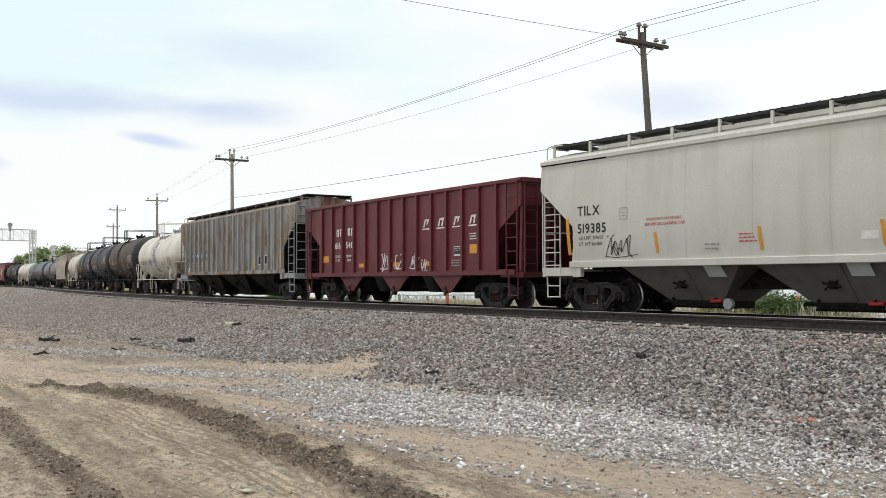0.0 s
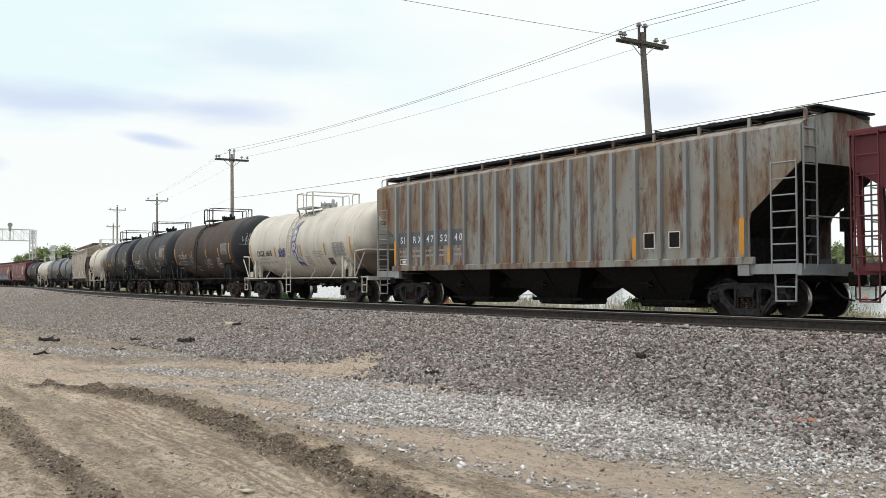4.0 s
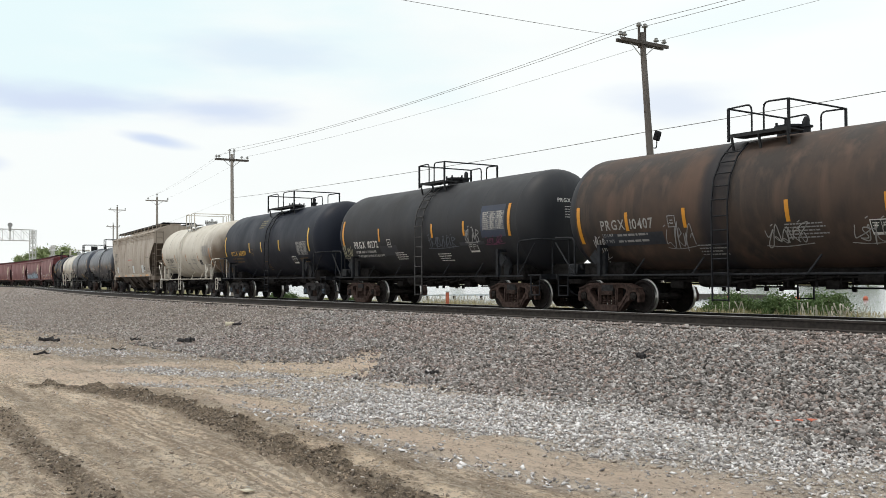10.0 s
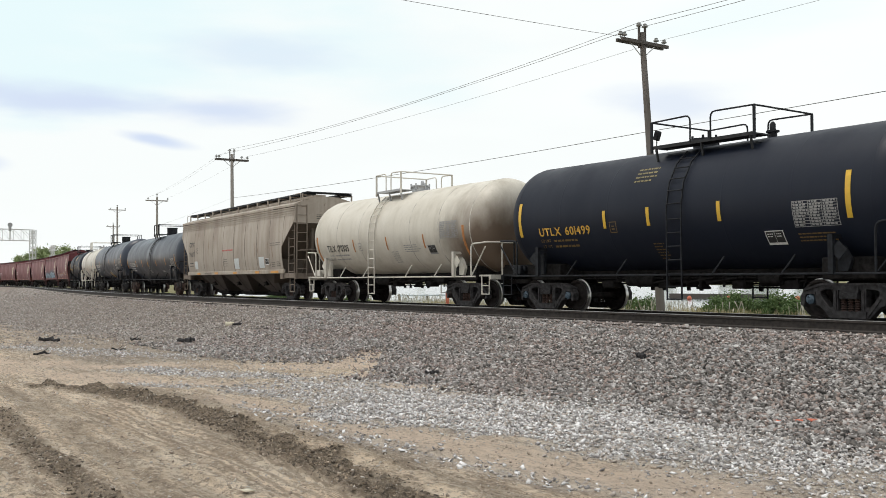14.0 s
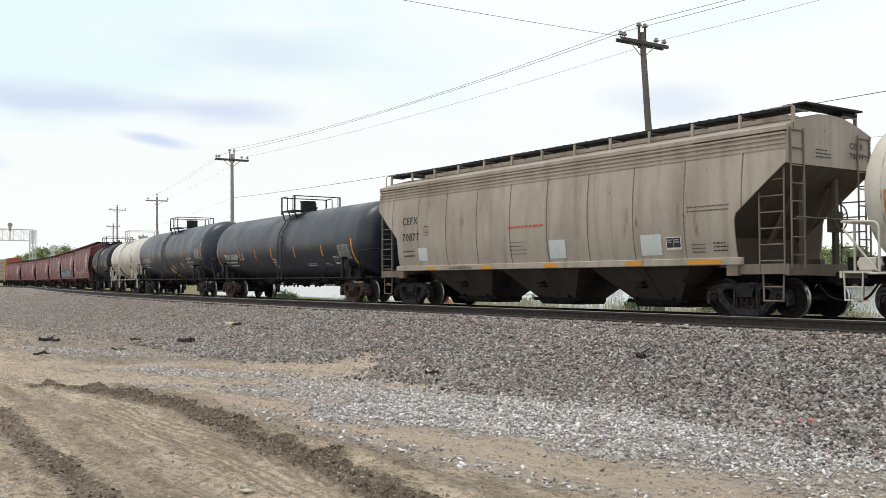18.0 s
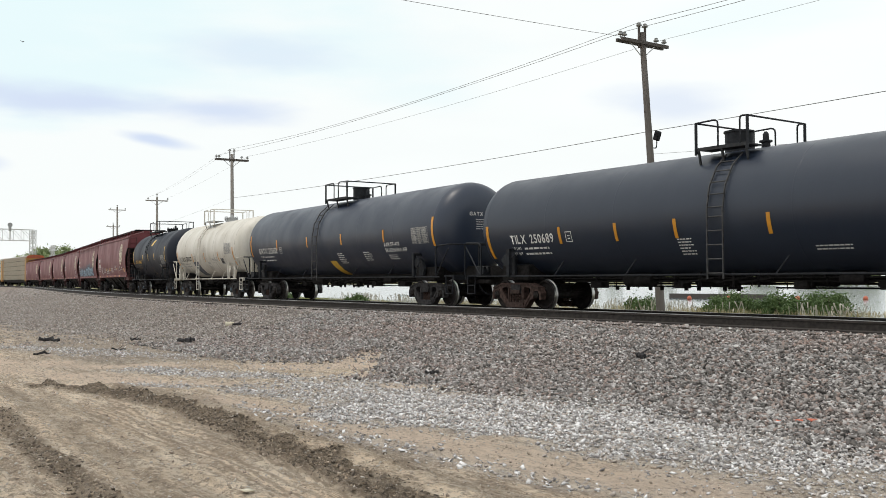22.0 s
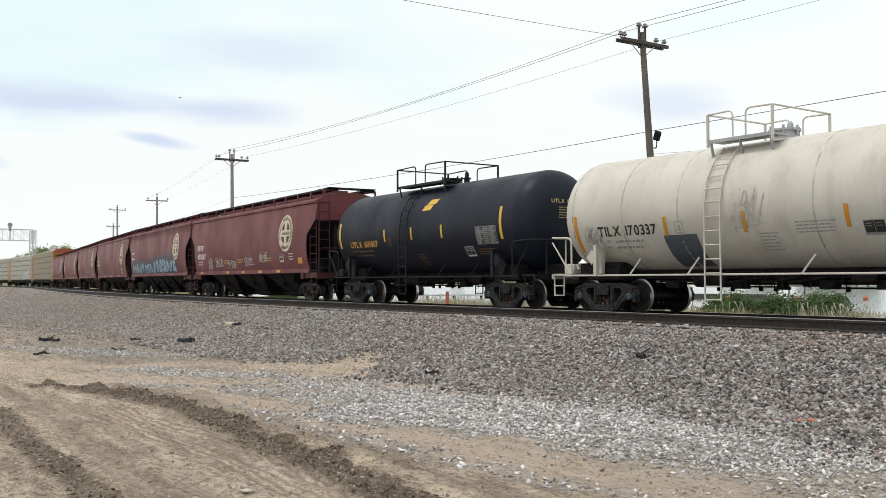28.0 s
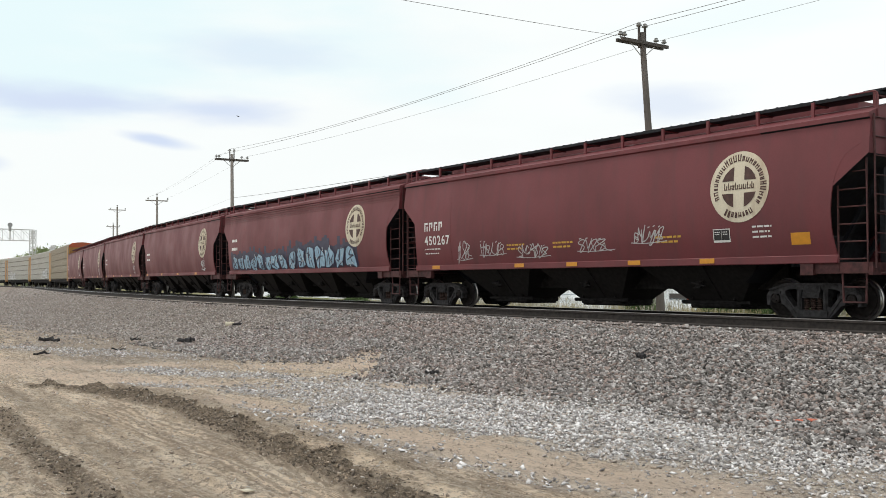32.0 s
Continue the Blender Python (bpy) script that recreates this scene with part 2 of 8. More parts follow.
DIRT = (0.10, 0.085, 0.068)
M = dict(
    grey_hopper=weathered("grey_hopper_paint", (0.55, 0.55, 0.515), (0.38, 0.355, 0.305), None, 0.3, shift=1.0, rough=0.45),
    beige_hopper=weathered("beige_hopper_paint", (0.395, 0.35, 0.30), (0.215, 0.175, 0.142), (0.17, 0.085, 0.04), 0.6, 0.05, shift=2.0, rough=0.6),
    red_open=weathered("dark_red_paint", (0.125, 0.020, 0.029), (0.074, 0.019, 0.022), None, 0.5, shift=3.0, rough=0.5),
    red_hopper=weathered("brown_red_paint", (0.156, 0.035, 0.041), (0.102, 0.038, 0.041), None, 0.55, shift=4.0, rough=0.52),
    rust_grey=weathered("rusted_grey_paint", (0.275, 0.28, 0.265), (0.205, 0.145, 0.09), (0.105, 0.04, 0.022), 1.0, 0.48, shift=5.0, rough=0.7),
    rib_grey=weathered("rib_grey_paint", (0.29, 0.315, 0.335), (0.18, 0.16, 0.135), (0.16, 0.07, 0.03), 0.5, 0.0, shift=5.7, rough=0.6),
    white_tank=weathered("cream_white_paint", (0.60, 0.575, 0.52), (0.36, 0.325, 0.26), None, 0.4, shift=6.0, rough=0.42),
    brown_tank=weathered("faded_brown_black_paint", (0.040, 0.033, 0.030), (0.098, 0.065, 0.050), None, 1.0, shift=7.0, rough=0.6, gloss=0.25, belt=(-1.0, 0.42, (0.020, 0.021, 0.026))),
    black_tank=weathered("black_tank_paint", (0.0085, 0.0122, 0.0235), (0.012, 0.016, 0.027), None, 0.5, shift=8.0, rough=0.5, gloss=0.25),
    tilx_tank=weathered("charcoal_black_tank_paint", (0.017, 0.0245, 0.042), (0.023, 0.032, 0.050), None, 0.35, shift=23.0, rough=0.36, gloss=0.5),
    navy_tank=weathered("navy_black_tank_paint", (0.020, 0.0285, 0.050), (0.027, 0.036, 0.058), None, 0.3, shift=24.0, rough=0.36, gloss=0.5),
    white_spill=weathered("spill_stained_cream_paint", (0.60, 0.57, 0.505), (0.36, 0.325, 0.26), None, 0.4, shift=25.0, rough=0.45, spill=(2.9, 5.6, 4.4, 1.9, (0.10, 0.062, 0.038))),
    seam_cream=plain("grimy_cream_seam", (0.50, 0.475, 0.425), 0.6, 0.0, 0.25, 4.0),
    white_smoke=weathered("smoke_stained_cream_paint", (0.60, 0.575, 0.52), (0.36, 0.325, 0.26), None, 0.4, shift=6.0, rough=0.42, spill=(4.5, 5.35, 2.5, 1.6, (0.095, 0.066, 0.048))),
    # bay colours are darkened to hold the shade under the cars
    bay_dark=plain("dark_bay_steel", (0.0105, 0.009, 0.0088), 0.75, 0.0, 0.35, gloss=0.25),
    beige_bay=weathered("dusty_shaded_bay_paint", (0.062, 0.050, 0.043), (0.036, 0.030, 0.027), None, 0.7, shift=17.0, rough=0.7),
    beige_gear=weathered("brown_gear_paint", (0.20, 0.165, 0.135), (0.11, 0.085, 0.07), None, 0.6, shift=20.0, rough=0.7),
    # red of the end gear, darkened for the shade in the end cage
    red_gear=plain("shaded_red_gear", (0.070, 0.020, 0.020), 0.7, 0.0, 0.3),
    # the grey car's paint, darkened for the shade of its bays
    grey_bay=weathered("shaded_grey_bay_paint", (0.15, 0.145, 0.135), (0.085, 0.078, 0.068), None, 0.5, shift=22.0, rough=0.6),
    spray_navy=plain("dark_blue_spray_paint", (0.035, 0.035, 0.075), 0.5, 0.0, 0.2, 4.0),
    auto_roof=weathered("galvanised_roof", (0.50, 0.50, 0.48), (0.36, 0.34, 0.29), None, 0.4, shift=18.0, rough=0.5),
    # pole wood lightened to stand for haze on the far poles
    far_pole=weathered("hazed_pole_wood", (0.31, 0.29, 0.27), (0.20, 0.18, 0.165), None, 0.6, shift=15.0, rough=0.85),
    black_worn=weathered("worn_black_tank_paint", (0.017, 0.019, 0.0245), (0.031, 0.031, 0.033), None, 0.7, shift=21.0, rough=0.55, gloss=0.35),
    dim_yellow=plain("faded_yellow_stencil", (0.17, 0.105, 0.03), 0.6, 0.0, 0.2),
    panel_cream=plain("pale_stencil_panel", (0.52, 0.44, 0.20), 0.6, 0.0, 0.1),
    panel_worn=plain("worn_white_stencil", (0.36, 0.355, 0.34), 0.6, 0.0, 0.25),
    autorack=weathered("galvanised_panels", (0.47, 0.47, 0.44), (0.33, 0.30, 0.23), None, 0.6, shift=10.0, rough=0.5),
    auto_tan=weathered("tan_panels", (0.37, 0.335, 0.27), (0.25, 0.215, 0.16), None, 0.5, shift=19.0, rough=0.55),
    auto_yellow=weathered("faded_yellow_paint", (0.42, 0.21, 0.035), (0.2, 0.12, 0.05), None, 0.5, shift=11.0),
    auto_orange=weathered("faded_orange_paint", (0.40, 0.085, 0.03), (0.2, 0.08, 0.05), None, 0.5, shift=12.0),
    # the next two also colour hopper end slopes as shade
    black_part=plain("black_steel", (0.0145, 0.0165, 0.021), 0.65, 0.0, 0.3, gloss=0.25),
    under=plain("grimy_shade_underframe", (0.017, 0.0155, 0.0155), 0.9, 0.0, 0.35, gloss=0.15),
    truck=plain("rusty_cast_steel", (0.042, 0.040, 0.042), 0.75, 0.0, 0.35, gloss=0.2),
    truck_brown=plain("brown_cast_steel", (0.064, 0.041, 0.035), 0.75, 0.0, 0.35, gloss=0.2),
    wheel=plain("wheel_steel_brown", (0.022, 0.018, 0.017), 0.75, 0.0, 0.3, gloss=0.2),
    bright=plain("polished_tread_steel", (0.55, 0.54, 0.53), 0.32, 1.0, 0.06),
    cap_blue=plain("blue_bearing_cap", (0.052, 0.082, 0.112), 0.55, 0.0, 0.25),
    ladder_dusty=plain("dusty_ladder_steel", (0.048, 0.048, 0.050), 0.7, 0.0, 0.3),
    grating=plain("dark_steel_grating", (0.035, 0.037, 0.040), 0.7, 0.0, 0.2, gloss=0.2),
    orange=plain("reflective_orange", (0.62, 0.27, 0.02), 0.4, 0.0, 0.06),
    faded_orange=plain("faded_reflective_orange", (0.46, 0.19, 0.055), 0.5, 0.0, 0.2, 6.0),
    yellow=plain("reflective_yellow", (0.68, 0.42, 0.04), 0.4, 0.0, 0.06),
    white_mark=plain("white_stencil", (0.72, 0.72, 0.70), 0.6, 0.0, 0.08),
    grey_mark=plain("grey_stencil", (0.30, 0.30, 0.30), 0.6, 0.0, 0.1),
    grey_dark=plain("faded_black_stencil", (0.10, 0.09, 0.08), 0.6, 0.0, 0.2),
    black_mark=plain("black_stencil", (0.025, 0.025, 0.025), 0.6, 0.0, 0.1),
    red_mark=plain("red_stencil", (0.52, 0.09, 0.08), 0.6, 0.0, 0.1),
    yellow_mark=plain("yellow_stencil", (0.62, 0.36, 0.05), 0.6, 0.0, 0.1),
    cream_mark=weathered("cream_emblem", (0.64, 0.585, 0.46), (0.34, 0.24, 0.15), None, 0.55, streak=1.6, shift=26.0, rough=0.6),
    emblem_brown=plain("dark_brown_emblem_paint", (0.075, 0.032, 0.026), 0.6, 0.0, 0.2),
    patch_grey=plain("pale_patch_paint", (0.58, 0.62, 0.63), 0.5, 0.0, 0.05),
    patch_blue=weathered("dusty_blue_patch_paint", (0.030, 0.042, 0.075), (0.06, 0.065, 0.08), None, 0.6, shift=27.0, rough=0.5),
    spray_plum=plain("dark_pink_spray_paint", (0.10, 0.022, 0.06), 0.5, 0.0, 0.2),
    spray_cream=plain("pale_yellow_spray_paint", (0.42, 0.41, 0.29), 0.5, 0.0, 0.15),
    yellow_dust=plain("dusty_yellow_stencil", (0.22, 0.18, 0.08), 0.6, 0.0, 0.2),
    patch_slate=plain("blue_grey_patch_paint", (0.026, 0.030, 0.040), 0.5, 0.0, 0.15),
    patch_dark=plain("dark_patch_paint", (0.085, 0.10, 0.125), 0.5, 0.0, 0.1),
    spray_blue=plain("blue_spray_paint", (0.05, 0.045, 0.22), 0.5, 0.0, 0.1),
    spray_pale=plain("pale_lilac_spray_paint", (0.55, 0.55, 0.62), 0.5, 0.0, 0.12, 5.0),
    spray_sky=plain("pale_blue_spray_paint", (0.30, 0.48, 0.62), 0.5, 0.0, 0.12, 5.0),
    spray_dim=plain("thin_white_spray_paint", (0.50, 0.49, 0.49), 0.5, 0.0, 0.15),
    spray_white=plain("white_spray_paint", (0.66, 0.68, 0.70), 0.5, 0.0, 0.08),
    cap_red=plain("red_valve_paint", (0.45, 0.03, 0.03), 0.5),
    valve_grey=plain("galvanised_fitting", (0.40, 0.41, 0.42), 0.45, 0.5, 0.1),
    pole_wood=weathered("grey_pole_wood", (0.165, 0.15, 0.14), (0.09, 0.08, 0.072), None, 0.7, shift=13.0, rough=0.85),
    arm_wood=plain("dark_crossarm_wood", (0.085, 0.075, 0.068), 0.85),
    insulator=plain("grey_porcelain", (0.30, 0.31, 0.31), 0.3),
    wire=plain("weathered_wire", (0.15, 0.15, 0.15), 0.6, 0.0, 0.1, 3.0, 0.0),
    # seam paint darkened to hold the shade of the panel grooves
    beige_seam=plain("shaded_beige_seam", (0.175, 0.145, 0.12), 0.7, 0.0, 0.3),
    # brown darkened for shade: beige end slopes, autorack core sides
    beige_dark=weathered("shaded_brown_steel", (0.11, 0.09, 0.072), (0.06, 0.05, 0.042), None, 0.6, shift=14.0, rough=0.75),
    galv=plain("galvanised_steel", (0.60, 0.61, 0.61), 0.5, 0.0, 0.08),
    rail_side=plain("rusty_rail_web", (0.034, 0.028, 0.025), 0.85, 0.0, 0.3, 14.0),
    rail_top=plain("worn_rail_head", (0.30, 0.29, 0.285), 0.35, 0.9, 0.1),
    tie=plain("dark_creosoted_wood", (0.06, 0.048, 0.04), 0.9, 0.0, 0.3),
)


# ---- mesh helpers ----
def box(bm, c, size, m=None):
    verts = bmesh.ops.create_cube(bm, size=1)["verts"]
    t = Matrix.Translation(c) @ (m or Matrix()) @ Matrix.Diagonal((*size, 1))
    bmesh.ops.transform(bm, matrix=t, verts=verts)
    return verts


def rod(bm, a, b, r, seg=6, r2=None):
    a, b = Vector(a), Vector(b)
    d = b - a
    if d.length < 1e-6:
        return
    t = Matrix.Translation((a + b) / 2) @ d.to_track_quat("Z", "Y").to_matrix().to_4x4()
    bmesh.ops.create_cone(bm, cap_ends=True, segments=seg, radius1=r, radius2=r if r2 is None else r2, depth=d.length, matrix=t)


def pipe(bm, pts, r, seg=6):
    """One continuous round tube along the points."""
    pts = [Vector(p) for p in pts]
    pts = [p for i, p in enumerate(pts) if i == 0 or (p - pts[i - 1]).length > 1e-5]
    side, rings = None, []
    for i, p in enumerate(pts):
        a = (p - pts[i - 1]).normalized() if i else (pts[1] - p).normalized()
        b = (pts[i + 1] - p).normalized() if i < len(pts) - 1 else a
        d = (a + b).normalized() if (a + b).length > 1e-4 else a
        if side is None:
            side = d.orthogonal().normalized()
        side = (side - d * side.dot(d)).normalized()
        w = d.cross(side)
        k = 1 / max(0.5, math.sqrt((1 + a.dot(b)) / 2))
        rings.append([bm.verts.new(p + (side * math.cos(2 * math.pi * j / seg) + w * math.sin(2 * math.pi * j / seg)) * r * k) for j in range(seg)])
    for p, q in zip(rings, rings[1:]):
        for j in range(seg):
            bm.faces.new((p[j], p[(j + 1) % seg], q[(j + 1) % seg], q[j]))
    bm.faces.new(rings[0][::-1])
    bm.faces.new(rings[-1])


def bent(pts, rad=0.12, steps=3):
    """A polyline with rounded corners."""
    pts = [Vector(p) for p in pts]
    out = [pts[0]]
    for a, b, c in zip(pts, pts[1:], pts[2:]):
        u, v = (a - b), (c - b)
        k = min(rad, u.length / 2, v.length / 2)
        p, q = b + u.normalized() * k, b + v.normalized() * k
        for i in range(steps + 1):
            f = i / steps
            out.append((p * (1 - f) + b * f) * (1 - f) + (b * (1 - f) + q * f) * f)
    return out + [pts[-1]]


def beam(bm, a, b, w, h):
    """A rectangular bar from a to b, w across and h high."""
    a, b = Vector(a), Vector(b)
    d = b - a
    q = d.to_track_quat("X", "Z").to_matrix().to_4x4()
    box(bm, (a + b) / 2, (d.length, w, h), q)


def prism(bm, pts, y0, y1):
    """The polygon pts of (x, z), thick from y0 to y1."""
    a = [bm.verts.new((x, y0, z)) for x, z in pts]
    b = [bm.verts.new((x, y1, z)) for x, z in pts]
    bm.faces.new(a)
    bm.faces.new(b[::-1])
    for i in range(len(pts)):
        j = (i + 1) % len(pts)
        bm.faces.new((a[j], a[i], b[i], b[j]))


def lathe(bm, profile, seg, axis="x", at=(0, 0, 0)):
    """Turns (along, radius) round an axis through at."""
    rings = []
    for u, r in profile:
        ring = []
        for i in range(seg):
            w = 2 * math.pi * i / seg
            c, s = r * math.cos(w), r * math.sin(w)
            p = (u, c, s) if axis == "x" else (s, u, c) if axis == "y" else (c, s, u)
            ring.append(bm.verts.new(Vector(p) + Vector(at)))
        rings.append(ring)
    for a, b in zip(rings, rings[1:]):
        for i in range(seg):
            j = (i + 1) % seg
            bm.faces.new((a[i], a[j], b[j], b[i]))
    bm.faces.new(rings[0][::-1])
    bm.faces.new(rings[-1])


def mesh_of(bm, mats, smooth=None, name="mesh"):
    bmesh.ops.recalc_face_normals(bm, faces=bm.faces)
    me = bpy.data.meshes.new(name)
    bm.to_mesh(me)
    bm.free()
    for m in mats if isinstance(mats, (list, tuple)) else [mats]:
        me.materials.append(m)
    if smooth:
        me.shade_smooth()
        me.set_sharp_from_angle(angle=radians(smooth))
    return me


def part(name, bm, mats, parent, label="", smooth=40):
    me = bm if isinstance(bm, bpy.types.Mesh) else mesh_of(bm, mats, smooth, name)
    ob = new(name, me)
    ob.parent = parent
    return tagged(ob, label)


def thing(name, label, category, group="", kind="", me=None):
    return tagged(new(name, me), label, category, group, kind)



# ---- ground ----
def smooth(e0, e1, x):
    t = np.clip((x - e0) / (e1 - e0), 0, 1)
    return t * t * (3 - 2 * t)


def vnoise(x, y, seed, scale):
    """Smooth lattice noise on arrays, 0 to 1."""
    r = np.random.RandomState(seed)
    tab = r.rand(256, 256)
    u, v = x / scale, y / scale
    i, j = np.floor(u).astype(int), np.floor(v).astype(int)
    f, g = u - i, v - j
    f, g = f * f * (3 - 2 * f), g * g * (3 - 2 * g)
    a, b = tab[i % 256, j % 256], tab[(i + 1) % 256, j % 256]
    c, d = tab[i % 256, (j + 1) % 256], tab[(i + 1) % 256, (j + 1) % 256]
    return (a * (1 - f) + b * f) * (1 - g) + (c * (1 - f) + d * f) * g


# wheel tracks in the dirt, as lines of (station, offset): points, half width, depth, darkness, churn
RUTS = [
    (((-15.0, -15.5), (-14.1, -15.1), (-12.7, -14.8), (-11.0, -14.7), (-9.5, -14.8), (-8.4, -14.97), (-7.3, -15.06), (-6.2, -15.2), (-4.0, -15.5)), 0.27, 0.06, 1.0, 1.0),
    (((-13.9, -14.55), (-12.3, -14.3), (-9.7, -14.35), (-7.8, -14.36), (-6.7, -14.5), (-5.7, -14.6), (-4.0, -14.8)), 0.20, 0.02, 0.45, 0.25),
    (((-15.0, -16.05), (-13.0, -16.06), (-10.5, -16.2), (-8.1, -16.44), (-6.9, -16.6)), 0.17, 0.03, 0.42, 0.15),
    (((-12.4, -16.65), (-9.7, -16.83), (-8.5, -16.9), (-7.4, -16.95), (-5.5, -17.1)), 0.16, 0.05, 0.80, 0.7),
    (((-14.5, -15.7), (-11.0, -15.83), (-8.8, -16.02), (-7.1, -16.23), (-5.0, -16.4)), 0.10, 0.02, 0.36, 0.12),
    (((-18.0, -16.6), (-13.5, -17.2), (-9.5, -17.5), (-7.0, -17.7)), 0.16, 0.03, 0.4, 0.3),
    (((-13.2, -15.0), (-11.2, -14.95), (-9.9, -15.1), (-8.0, -15.3)), 0.12, 0.0, 0.4, 0.2),
]
TREADS = [(((-12.2, -15.35), (-10.9, -15.42), (-9.5, -15.36), (-8.3, -15.30), (-7.2, -15.38), (-5.5, -15.6)), 0.13), (((-11.6, -15.72), (-9.5, -15.64), (-8.3, -15.62), (-6.5, -15.78), (-5.0, -15.95)), 0.13)]


def off_line(s, n, pts, stretch=1.0):
    """Distance from a line of (station, offset) and the side on which a point lies."""
    best, side = np.full_like(s, 1e9), np.zeros_like(s)
    for (ax, ay), (bx, by) in zip(pts, pts[1:]):
        dx, dy = bx - ax, by - ay
        f = np.clip(((s - ax) * dx + (n - ay) * dy) / (dx * dx + dy * dy), 0, 1)
        d = np.hypot(s - ax - f * dx, (n - ay - f * dy) * stretch)
        side = np.where(d < best, np.sign((n - ay) * dx - (s - ax) * dy), side)
        best = np.minimum(best, d)
    return best, side


def rut_at(s, n, x, y):
    """Depth below the dirt, how dark the earth is, how churned, and the tread prints."""
    z, mud, churn = np.zeros_like(x), np.zeros_like(x), np.zeros_like(x)
    wob = 0.55 * vnoise(x, y, 14, 0.5) + 0.3 * vnoise(x, y, 15, 0.17) + 0.25 * vnoise(x, y, 16, 0.07)
    for pts, half, deep, dark, rough in RUTS:
        w = off_line(s, n, pts)[0] / half
        z -= deep * np.exp(-w ** 2) - deep * 0.6 * np.exp(-((w - 1.6) / 0.5) ** 2)
        m = smooth(1.45, 0.55, w + 1.1 * (wob - 0.55))
        mud, churn = np.maximum(mud, dark * m * (0.62 + 0.6 * vnoise(x, y, 17, 0.9))), np.maximum(churn, rough * m)
    tread, across = np.zeros_like(x), np.zeros_like(x)
    for pts, half in TREADS:
        d, side = off_line(s, n, pts)
        m = smooth(half * 1.3, half * 0.8, d + 0.1 * (wob - 0.55))
        tread, across = np.maximum(tread, m), np.where(d < half * 1.6, d * side, across)
    return z, np.clip(mud, 0, 1), churn, tread, across


PROFILE = [(-400, -0.9), (-60, -0.8), (-10.5, -0.75), (-9.2, -0.70), (-8.2, -0.55), (-6.1, -0.085), (-5.45, -0.035), (-5.0, -0.05), (-2.9, -0.12), (-2.2, -0.20),
           (2.0, -0.22), (2.6, -0.26), (4.2, -0.95), (7.0, -1.0), (20.0, -1.15), (25.0, -1.3), (27.5, -1.75), (32.0, -2.6), (400, -2.6), (425, -1.5), (440, -1.0), (3000, -0.9)]
PN, PZ = [p[0] for p in PROFILE], [p[1] for p in PROFILE]


def ground_z(x, y, fine=True):
    s, n = track_sn(x, y)
    # the lake narrows towards the far left, where the fields reach the line
    z = np.interp(n, PN, PZ)
    land = smooth(-95, -140, x + 2.2 * np.maximum(y - 42, 0))
    z = np.where(n > 6, z * (1 - land) + land * -1.0, z)
    z += 0.05 * (vnoise(x, y, 5, 3.0) - 0.5) * (abs(n + 1.5) > 4.6)
    if fine:
        rz, mud, churn, _, _ = rut_at(s, n, x, y)
        dirt = smooth(-9.0, -10.5, n)
        ridge = lambda a, b, seed, size: 1 - abs(2 * vnoise(a, b, seed, size) - 1)
        rough = (vnoise(x, y, 1, 0.55) - 0.5) * 0.035 + (vnoise(x, y, 2, 0.19) - 0.5) * 0.022 + (vnoise(x, y, 4, 0.08) - 0.5) * 0.016 + (vnoise(x * 0.14, y, 6, 0.14) - 0.5) * 0.030
        clods = (ridge(x * 0.6 + 0.5 * y, y, 18, 0.26) * 0.5 + ridge(x + 0.3 * y, y, 19, 0.13) * 0.5 + vnoise(x, y, 20, 0.06) * 0.45) * 0.10
        z += dirt * (rz + rough + clods * churn) + (1 - dirt) * (vnoise(x, y, 3, 0.12) - 0.5) * 0.03 * (n < -5.4)
        return z, s, n, mud * dirt
    return z


def spaced(*runs):
    out = []
    for a, b, step in runs:
        out += list(np.arange(a, b, step))
    return np.array(out)


BANK_S = (-75, -33, -30, -27, -23, -19.4, -16.9, -15.2, -13.0, -11.0, -9.3, -8.2, -6.9, -5.0, 0)
BANK_N = (-13.5, -12.6, -11.9, -11.2, -10.9, -10.75, -10.0, -9.5, -10.2, -10.8, -10.3, -9.8, -10.2, -10.6, -10.9)
PALE_S = (-14, -12, -10.5, -9.7, -8.5, -7.5, -6.2, -5.2, -4.2, -2, 0)
PALE_N = (-12.2, -12.9, -13.4, -13.7, -13.2, -13.35, -13.3, -13.0, -12.0, -11.6, -11.4)


def bank_at(s, n, edge):
    """Ballast of the bank, down to its ragged foot."""
    return smooth(-0.9, 0.5, n - np.interp(s, BANK_S, BANK_N) + 1.8 * edge)


def streak(s, n, pts, half, edge, stretch=1.0):
    return smooth(1.9, 0.1, off_line(s, n, pts)[0] / half + 3.2 * edge)


def pale_at(s, n, edge):
    """Loose pale gravel: a band that widens along the bank's foot, and streaks of it farther on."""
    main = smooth(-0.7, 0.7, n - np.interp(s, PALE_S, PALE_N) + 2.4 * edge) * smooth(0.8, -0.7, n - np.interp(s, BANK_S, BANK_N) + 1.8 * edge) * smooth(-14.2, -10.2, s + 3 * edge)
    out = main
    for pts, half, k in GRAVEL:
        out = np.maximum(out, k * streak(s, n, pts, half, edge))
    return out


